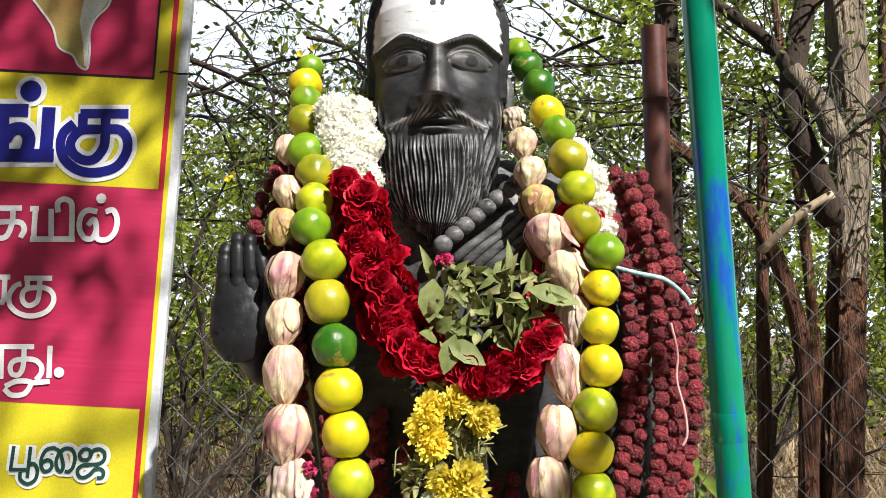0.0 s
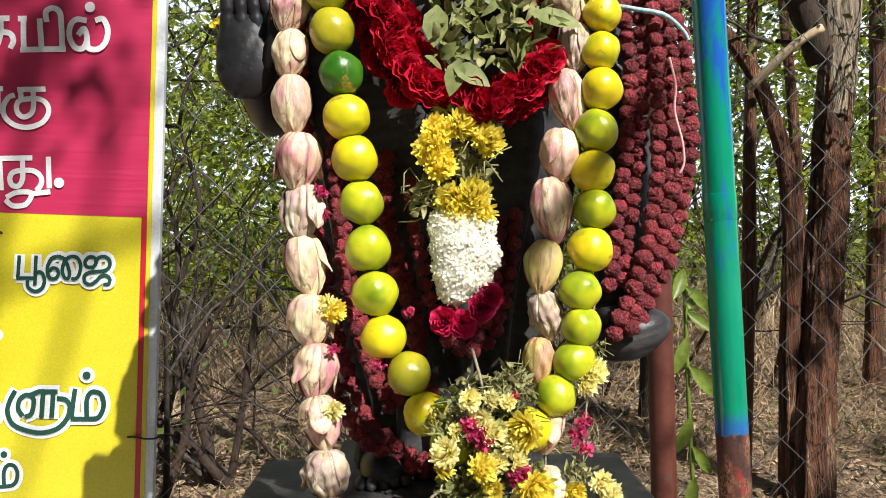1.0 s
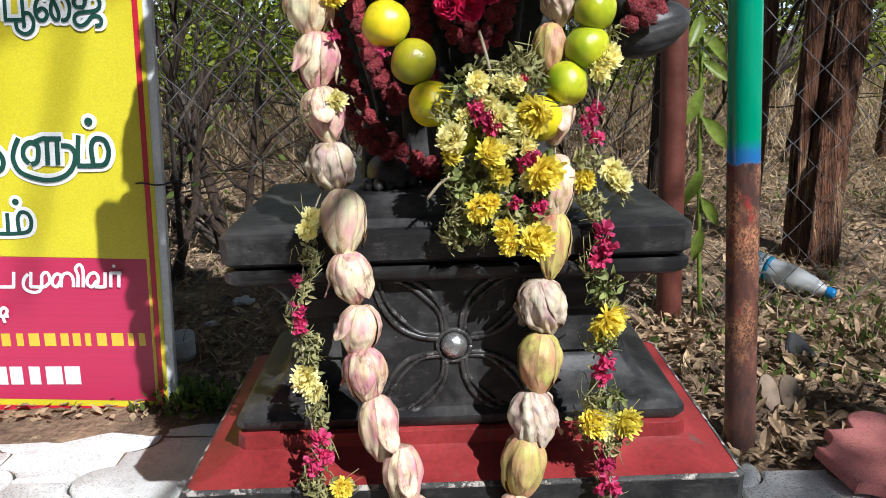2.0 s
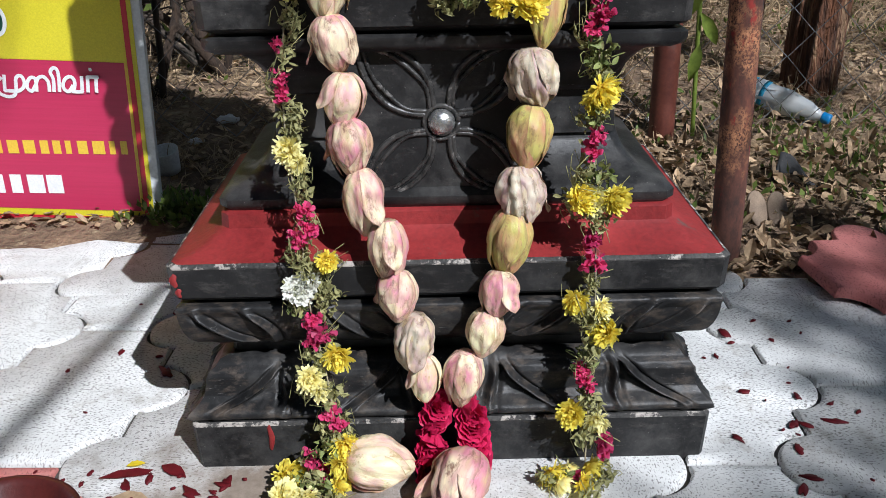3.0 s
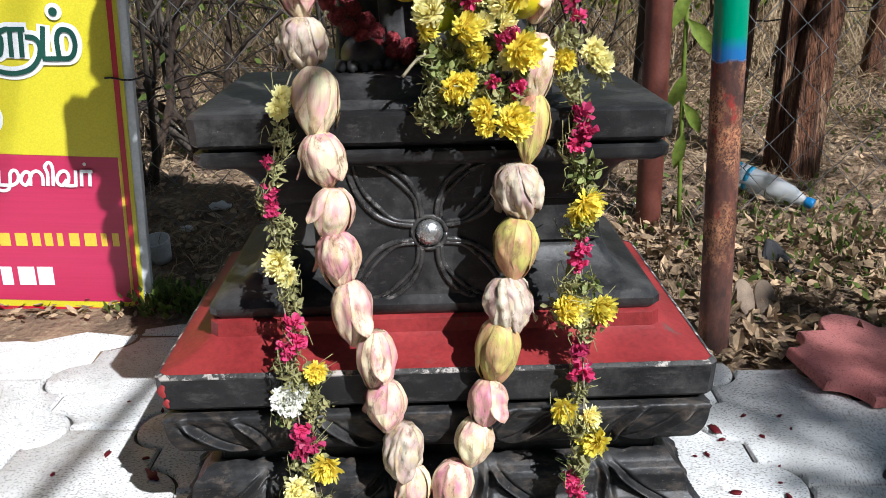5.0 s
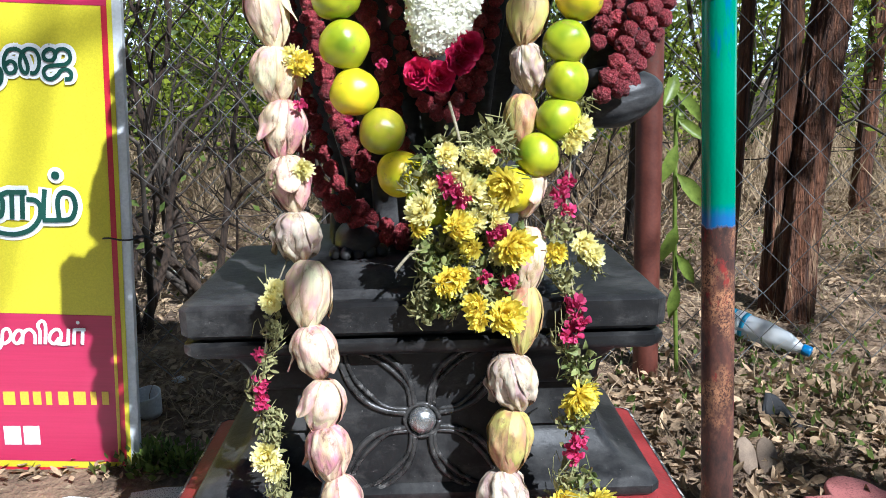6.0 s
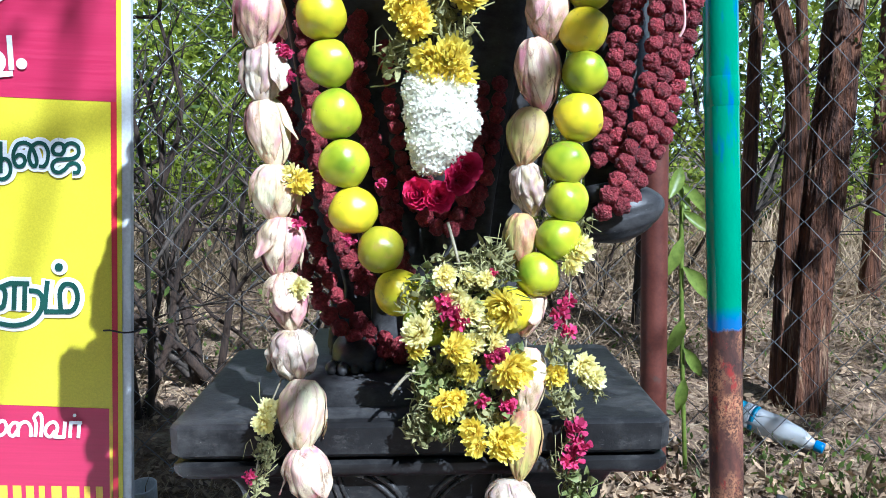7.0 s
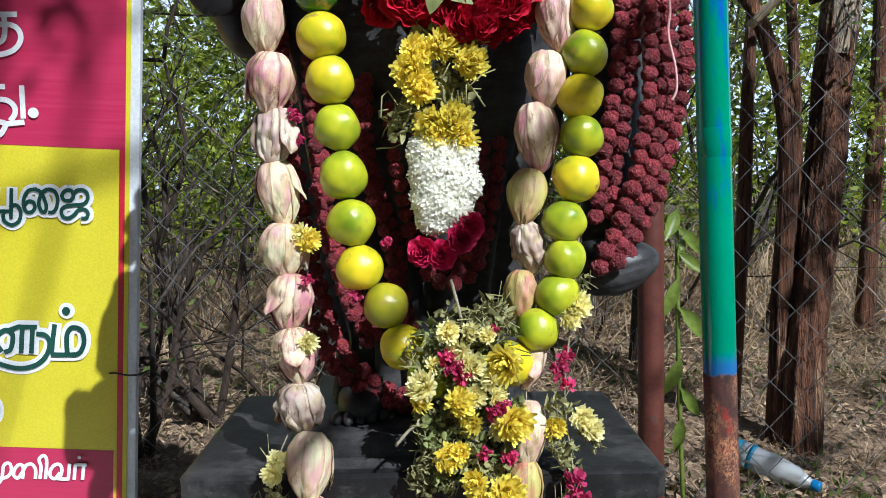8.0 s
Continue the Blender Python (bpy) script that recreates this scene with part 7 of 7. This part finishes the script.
def build_overhang():
    """Boughs of a tree reaching in above, with drooping leaves and a few yellow blossoms."""
    random.seed(71)
    t = thing("tree_bough", "overhanging bough with drooping dark leaves and yellow blossoms", "tree")
    t.matrix_basis = BACK
    tips = []
    for a, d, ln, r in (((-1.5, 3.1, 2.5), (1, 0.0, 0.05), 0.9, 0.016), ((-1.2, 3.3, 2.7), (1, 0, -.15), 1.0, 0.014), ((-0.9, 3.2, 2.75), (.5, 0, -.5), 0.7, 0.010), ((-0.6, 3.4, 2.8), (.8, 0, -.35), 0.7, 0.010), ((-1.0, 3.0, 2.35), (.9, 0, .25), 0.7, 0.009),
                        ((0.75, 3.6, 2.9), (-1, 0, -.5), 0.9, 0.010), ((1.1, 3.6, 2.8), (-.8, 0, -.1), 0.8, 0.012), ((2.2, 3.6, 2.7), (-1, 0, .1), 1.0, 0.014), ((1.9, 3.7, 2.3), (-1, 0, .1), .8, 0.012)):
        g = Geo()
        sprout(g, tips, Vector(a), Vector(d), ln, r, 3, 0.5, 0.06)
        part("branch", g.mesh("branch", ["bark_dark"]), t)
    for k in range(76):
        a = Vector((random.uniform(-1.7, 1.3), random.uniform(3.4, 4.6), random.uniform(1.9, 3.1)))
        g = Geo()
        sprout(g, tips, a, Vector((random.gauss(0, 1), random.gauss(0, .3), random.gauss(-.2, .6))), random.uniform(.4, .8), random.uniform(.005, .010), 3, 0.6, 0.05)
        part("branch", g.mesh("branch", ["twig" if k % 2 else "bark_dark"]), t)
    g = Geo()
    leaves_on(g, tips, 0.42, 0.038, jitter=0.035)
    tagged(part("crown", g.mesh("crown", ["foliage"]), t, "small drooping leaves"), kind="stuff")
    for x, z in ((-0.80, 2.02), (-0.785, 2.035), (-0.55, 2.52), (-0.53, 2.50), (-0.50, 2.545)):
        g = Geo()
        for i in range(5):
            petal_strip(g, (x, 2.98, z), (math.cos(i * 1.26), -.3, math.sin(i * 1.26)), (0, -1, 0), 0.014, 0.012, 0.2)
        part("blossom", g.mesh("blossom", ["blossom"]), t, "yellow five-petalled blossom")


build_overhang()


def build_canna():
    random.seed(77)
    s = thing("leafy_plant", "upright plant with broad yellowing green leaves by the fence", "plant")
    s.matrix_basis = BACK
    g = Geo()
    g.tube(smooth_path([(0.69, 2.34, 0.20), (0.685, 2.34, 0.60), (0.69, 2.34, 1.04)], 10), [0.006] * 10, 8)
    part("stem", g.mesh("stem", ["canna"]), s)
    for z, dx, dz, ln, w in ((1.05, -.4, -.8, .10, .042), (1.00, .5, -.5, .11, .036), (0.93, .6, -.5, .10, .034), (0.86, -.4, -.9, .12, .040), (0.78, .6, -.7, .13, .046), (0.64, -.4, -.9, .11, .040), (0.56, .5, -.8, .10, .036), (0.48, -.2, -.9, .10, .036), (0.90, .2, .8, .08, .024)):
        g = Geo()
        g.leaf((0.688, 2.33, z), (dx, -0.10, dz), (random.uniform(-.3, .3), -1, .25), ln, w, random.uniform(-.5, .6), fold=.35)
        part("leaf", g.mesh("leaf", ["canna"]), s)


build_canna()


def build_ground_cover():
    """Dead leaves, straw and stems lying on the bank."""
    random.seed(88)
    g = Geo()
    for k in range(15000):
        x = random.uniform(-2.2, 2.9)
        y = 1.52 + 3.5 * random.random() ** 1.7
        if y < 1.80 and x < 0.45:
            y = 1.80 + random.random() * 0.6
        c = Vector((x, y, terrain(x, y) + random.uniform(0.002, 0.018)))
        a = Vector((random.gauss(0, 1), random.gauss(0, 1), random.gauss(0, .35))).normalized()
        b = a.cross(Vector((random.gauss(0, .4), random.gauss(0, .4), 1))).normalized()
        s = random.uniform(.012, .045)
        g.leaf(c, a, b.cross(a), s, s * random.uniform(.3, .6), random.uniform(-.5, .5), fold=.2) if k < 6000 else g.chip(c, a, b, s, s * .5)
    for k in range(1700):
        x, y = random.uniform(0.40, 1.9), random.uniform(1.50, 2.2)
        c = Vector((x, y, terrain(x, y) + random.uniform(0.004, 0.022)))
        a = Vector((random.gauss(0, 1), random.gauss(0, 1), random.gauss(0, .4))).normalized()
        b = a.cross(Vector((random.gauss(0, .5), random.gauss(0, .5), 1))).normalized()
        s = random.uniform(.022, .055)
        g.leaf(c, a, b.cross(a), s, s * random.uniform(.35, .65), random.uniform(-.8, .8), fold=.3)
    tagged(new("leaf_litter", g.mesh("leaf_litter", ["dry_leaf"], False)), "carpet of brown dead leaves on the bank", "leaf litter", kind="stuff")
    g = Geo()
    for k in range(32000):
        y = 1.8 + 7.2 * random.random() ** 1.1
        x = random.uniform(-0.75, 0.85) * max(y, 2.6)
        if y < 1.92 and x < 0.45:
            y += 0.3
        c = Vector((x, y, terrain(x, y)))
        lying = random.random() < 0.62
        d = Vector((random.gauss(0, 1), random.gauss(0, 1), random.uniform(.02, .35) if lying else random.uniform(.6, 2.2))).normalized()
        ln = random.uniform(.03, .10) if y < 3 else random.uniform(.05, .20) if y < 4.2 or lying else random.uniform(.2, .65)
        thick = 0.6 + 0.35 * max(0, y - 2.6)
        s = d.cross(Vector((random.gauss(0, 1), random.gauss(0, 1), .3))).normalized() * random.uniform(.0012, .0028) * thick
        e = c + d * ln + Vector((random.gauss(0, .02), random.gauss(0, .02), -.01 if lying else 0))
        m0 = c + d * ln * .5 + Vector((0, 0, .01))
        g.add([c - s, c + s, m0 + s, m0 - s, e], [(0, 1, 2, 3), (3, 2, 4)])
    tagged(new("dry_grass", g.mesh("dry_grass", ["straw"], False)), "straw-coloured dry grass and stalks", "grass", kind="stuff")
    g = Geo()
    for k in range(2600):
        x, y = random.choice(((random.gauss(0.95, .3), random.gauss(2.08, .25)), (random.gauss(1.5, .35), random.gauss(1.98, .25)), (random.gauss(-0.62, .05), random.gauss(1.85, .03)), (random.gauss(-.6, .6), random.gauss(3.6, .4)), (random.gauss(1.5, .7), random.gauss(3.6, .4))))
        if y < 1.66 or (x < 0.45 and y < 1.80):
            continue
        c = Vector((x, y, terrain(x, y)))
        a = Vector((random.gauss(0, .7), random.gauss(0, .7), 1)).normalized()
        b = a.cross(Vector((random.gauss(0, 1), random.gauss(0, 1), .1))).normalized()
        g.chip(c + a * random.uniform(0, .04), a, b, random.uniform(.012, .04), random.uniform(.008, .016))
    tagged(new("weed", g.mesh("weed", ["foliage"], False)), "small green weeds among the litter", "weeds", kind="stuff")


build_ground_cover()


# ---- loose things ----
def build_bottle():
    a, b = Vector((0.925, 2.50, 0.1)), Vector((1.125, 2.330, 0.06))
    b.z, a.z = terrain(b.x, b.y) + 0.026, terrain(a.x, a.y) + 0.060
    d = (b - a).normalized()
    rot = d.to_track_quat("Z", "Y").to_matrix().to_4x4()
    base = Matrix.Translation(a) @ rot
    bot = thing("water_bottle", "crushed clear plastic water bottle with blue and white label", "bottle")
    bot.matrix_basis = base

    def lathe(prof, name, mat, label="", crush=0.0, parent=bot):
        g = Geo()
        n = 28
        verts, faces = [], []
        for r, z in prof:
            for j in range(n):
                t = 2 * math.pi * j / n
                k = 1 + crush * noise.noise((math.cos(t) * 2, math.sin(t) * 2, z * 22))
                verts.append((r * k * math.cos(t), r * k * math.sin(t), z))
        for i in range(len(prof) - 1):
            for j in range(n):
                faces.append((i * n + j, i * n + (j + 1) % n, (i + 1) * n + (j + 1) % n, (i + 1) * n + j))
        faces.append(tuple(range(n))[::-1])
        faces.append(tuple((len(prof) - 1) * n + j for j in range(n)))
        g.add(verts, faces)
        return part(name, g.mesh(name, [mat]), parent, label)
    lathe([(.030, -.012), (.036, -.004), (.037, .01), (.0375, .10), (.038, .135), (.036, .165), (.029, .200), (.018, .232), (.0135, .243), (.0135, .256)], "body", "clear", "", 0.14)
    lathe([(.0395, .012), (.0395, .035)], "label_band", "label_blue", "blue label band", 0.14)
    lathe([(.0394, .036), (.0394, .060)], "label_band", "label_white", "white label band", 0.14)
    lathe([(.0395, .061), (.0395, .074)], "label_band", "label_blue", "", 0.14)
    lathe([(.0155, .246), (.0162, .248), (.0162, .268), (.0145, .271)], "cap", "cap_blue", "blue screw cap")


build_bottle()


def build_litter():
    random.seed(95)
    for k, (x, y, turn) in enumerate(((0.714, 1.765, 8), (0.759, 1.762, -6))):
        s = thing("slipper", "worn tan slipper sole lying in dead leaves", "slipper", "pair of slippers")
        out = []
        for i in range(28):
            t = 2 * math.pi * i / 28
            out.append((0.031 * math.cos(t) * (1 + 0.12 * math.sin(t)), 0.062 * math.sin(t)))
        g = Geo()
        g.plate(out, 0, 0.010, 0.003)
        part("sole", g.mesh("sole", ["slipper"]), s)
        s.matrix_basis = place(x, y, terrain(x, y) + 0.026, 52, 0, turn, 0.74)
    # curved scrap of black plastic
    g = Geo()
    verts, faces = [], []
    for j in range(9):
        for i in range(13):
            u, v = i / 12, j / 8
            verts.append((0.15 * u, 0.03 * math.sin(3 * u + 1) + 0.02 * v, 0.07 * (1 - u * 0.75) * v * (1 + 0.2 * math.sin(7 * u)) - 0.02 * u))
    for j in range(8):
        for i in range(12):
            faces.append((j * 13 + i, j * 13 + i + 1, (j + 1) * 13 + i + 1, (j + 1) * 13 + i))
    g.add(verts, faces)
    ob = thing("plastic_scrap", "curved scrap of black plastic in the litter", "scrap", me=g.mesh("plastic_scrap", ["black_plastic"]))
    sol = ob.modifiers.new("thick", "SOLIDIFY")
    sol.thickness = 0.003
    ob.matrix_basis = place(0.815, 1.92, terrain(0.815, 1.92) + 0.02, -8, 12, -12)
    # paper cup and white rags in the scrub
    cup = thing("paper_cup", "crumpled white paper cup tipped in the litter", "cup")
    g = Geo()
    n = 20
    verts = [((0.026 + 0.008 * v + 0.002 * noise.noise((j, v * 3, 1))) * math.cos(2 * math.pi * j / n), (0.026 + 0.008 * v) * math.sin(2 * math.pi * j / n), 0.06 * v) for v in (0, .3, .6, .94, 1) for j in range(n)]
    verts += [((0.031 - 0.006 * (1 - v)) * math.cos(2 * math.pi * j / n), (0.031 - 0.006 * (1 - v)) * math.sin(2 * math.pi * j / n), 0.06 * v) for v in (1, .1) for j in range(n)]
    faces = [(i * n + j, i * n + (j + 1) % n, (i + 1) * n + (j + 1) % n, (i + 1) * n + j) for i in range(6) for j in range(n)] + [tuple(range(n))[::-1], tuple(6 * n + j for j in range(n))]
    g.add(verts, faces)
    part("wall", g.mesh("wall", ["litter"]), cup)
    cup.matrix_basis = place(-0.727, 2.10, terrain(-0.727, 2.10) + 0.004, 12, -6, 10, 1.08)
    for x, y, s in ((-0.98, 3.30, .10), (-0.93, 3.33, .07), (-0.64, 2.43, .06), (-0.70, 2.28, .04), (0.62, 2.33, .06), (1.9, 2.5, .05)):
        g = Geo()
        o = Vector((x, y, 0))
        g.ball((0, 0, 0), (1, .7, .45), 16, 10, shape=lambda q: 1 + 0.55 * noise.noise(q * 2.2 + o) + 0.2 * noise.noise(q * 6 + o))
        ob = thing("crumpled_wrapper", "crumpled white plastic wrapper among dead leaves", "litter", "wrappers", me=g.mesh("crumpled_wrapper", ["litter"]))
        ob.matrix_basis = place(x, y, terrain(x, y) + s * .2, 0, 0, random.uniform(0, 360), s * .5)
    # bowls at the near edge of the paving
    for x, y, r, mat, lab in ((-0.565, 0.757, 0.105, "pot_red", "dark red glazed bowl standing on the paving"), (0.297, 0.688, 0.085, "pot_black", "black bowl with dark rim standing on the paving")):
        g = Geo()
        n = 48
        prof = [(0.55, 0), (0.8, .25), (0.95, .6), (1.0, .92), (1.0, 1.0), (0.93, 1.0), (0.88, .85), (0.7, .4), (0.3, .2), (0.02, .18)]
        h = 0.055
        verts = [(r * a * math.cos(2 * math.pi * j / n), r * a * math.sin(2 * math.pi * j / n), h * z) for a, z in prof for j in range(n)]
        faces = [(i * n + j, i * n + (j + 1) % n, (i + 1) * n + (j + 1) % n, (i + 1) * n + j) for i in range(len(prof) - 1) for j in range(n)] + [tuple(range(n))[::-1]]
        g.add(verts, faces)
        bowl = thing("bowl", lab, "bowl", me=g.mesh("bowl", [mat]))
        bowl.matrix_basis = place(x, y, 0)
    # fallen petals and chips of bark on the paving
    for k in range(130):
        if k < 84:
            x, y = random.uniform(-0.62, -0.12), random.uniform(0.75, 0.935)
        elif k < 122:
            x, y = random.uniform(0.34, 0.62), random.uniform(0.80, 1.31)
        else:
            x, y = random.uniform(-0.85, -0.45), random.uniform(1.05, 1.46)
        if abs(x) < 0.38 and y > 0.92:
            continue
        g = Geo()
        s = random.choice((.003, .004, .006, .006, .009, .012, .016))
        n = 12
        out = [(s * (1 + 1.3 * noise.noise((math.cos(t) * 1.4, math.sin(t) * 1.4, k))) * math.cos(t), s * .5 * (1 + 1.1 * noise.noise((math.cos(t) * 2, math.sin(t) * 2, k + 9))) * math.sin(t)) for t in [2 * math.pi * i / n for i in range(n)]]
        g.plate(out, 0, 0.003, 0.0012)
        ob = thing("fallen_petal", "dark red dried petal fallen on the paving", "petal", "fallen petals", me=g.mesh("fallen_petal", ["crimson_petal"]))
        ob.matrix_basis = place(x, y, 0.0015, 0, random.uniform(-4, 4), random.uniform(0, 360))
    for x, y, turn, ln, w, mat, what in ((-0.47, 0.938, 20, 0.026, 0.014, "blossom", ("fallen_petal", "bright yellow petal fallen on the paving", "petal")), (-0.47, 0.871, -10, 0.062, 0.036, "dry_leaf", ("fallen_leaf", "dry tan leaf fallen on the paving", "leaf")),
                                          (-0.50, 0.913, 14, 0.085, 0.020, "crimson_petal", ("fallen_petal", "long dark red dried petal on the paving", "petal")), (-0.42, 0.938, -30, 0.045, 0.022, "crimson_petal", ("fallen_petal", "dark red dried petal by the plinth", "petal"))):
        g = Geo()
        g.leaf((0, 0, 0), (1, 0, 0.02), (0, 0, 1), ln, w, 0.12, fold=.12)
        thing(*what, me=g.mesh(what[0], [mat])).matrix_basis = place(x, y, 0.004, 0, 0, turn)
    g = Geo()
    g.leaf((-0.155, 0.838, 0.006), (0.35, -1, 0.05), (0, 0, 1), 0.06, 0.03, 0.1)
    thing("fallen_leaf", "green leaf fallen on the paving", "leaf", me=g.mesh("fallen_leaf", ["leaf_fresh"]))


build_litter()


# ---- paving stones ----
def paver_mesh(name, mat, W=0.2535, L=0.382, r=0.064, gap=0.0028, thick=0.045):
    """One keyed paving stone, 45 mm thick: round lobes bulge from both long sides and are cut from the corners."""
    side = []
    for i in range(7):
        a = math.pi / 2 * i / 6
        side.append((r * math.cos(a), r * math.sin(a)))
    y = L / 2 - r
    for i in range(15):
        a = -math.pi / 2 + math.pi * i / 14
        side.append((-r * math.cos(a), L / 2 + r * math.sin(a)))
    for i in range(7):
        a = math.pi / 2 * (1 - i / 6)
        side.append((r * math.cos(a), L - r * math.sin(a)))
    right = [(W / 2 - x, y - L / 2) for x, y in side]
    left = [(-W / 2 + x, y - L / 2) for x, y in side[::-1]]
    out = right + left
    n = len(out)

    def inset(d):
        pts = []
        for i in range(n):
            ax, ay = out[i - 1]
            bx, by = out[(i + 1) % n]
            l = math.hypot(bx - ax, by - ay) or 1
            pts.append((out[i][0] - (by - ay) / l * d, out[i][1] + (bx - ax) / l * d))
        return pts
    verts = [(x, y, -thick) for x, y in inset(gap)] + [(x, y, -0.007) for x, y in inset(gap)] + [(x, y, -0.002) for x, y in inset(gap + 0.002)] + [(x, y, 0.0) for x, y in inset(gap + 0.005)]
    faces = [(q * n + j, q * n + (j + 1) % n, (q + 1) * n + (j + 1) % n, (q + 1) * n + j) for q in (0, 1, 2) for j in range(n)]
    faces.append(tuple(3 * n + j for j in range(n)))
    faces.append(tuple(range(n))[::-1])
    g = Geo()
    g.add(verts, faces)
    return sharp(g.mesh(name, [mat]), 60)


def build_pavement():
    pav = tagged(new("pavement"), "pale cement paving of keyed interlocking stones", "pavement", kind="structure")
    bed = Geo()
    pav.matrix_basis = pose(0.51, 1.0, 0, 0, 0, -1.93)
    bed.add([(-2.4, 0.30, -.009), (2.4, 0.30, -.009), (2.4, 1.465, -.009), (-2.4, 1.465, -.009), (0.40, 1.465, -.009), (0.40, 1.77, -.009), (-2.4, 1.77, -.009)],
            [(0, 1, 2, 4, 3), (3, 4, 5, 6)])
    part("joint_bed", bed.mesh("joint_bed", ["grout"], False), pav, "dusty joints", at=pav.matrix_basis.inverted())
    random.seed(101)
    white, red = paver_mesh("paving_stone", "paver"), paver_mesh("paving_stone", "paver_red")
    for col in range(-12, 8):
        x = 0.1268 + col * 0.2535
        for row in range(-8, 3):
            y = 0.297 + row * 0.382 - (0.191 if col % 2 else 0)
            if y > 0.96 or y < -0.62 or x > 1.8 or (y > 0.36 and x > -0.10):
                continue
            me = red if (col == -5 and row == -1) else white
            part("paving_stone", me, pav, at=place(x, y, random.uniform(-.001, .001), random.uniform(-.25, .25), random.uniform(-.25, .25), 0))
    loose = thing("loose_paver", "loose red cement paving stone lying on the bank edge", "paving stone", me=paver_mesh("loose_paver", "paver_red", thick=0.022))
    loose.matrix_basis = place(0.892, 1.455, 0.030, -4, 5, -80)


build_pavement()
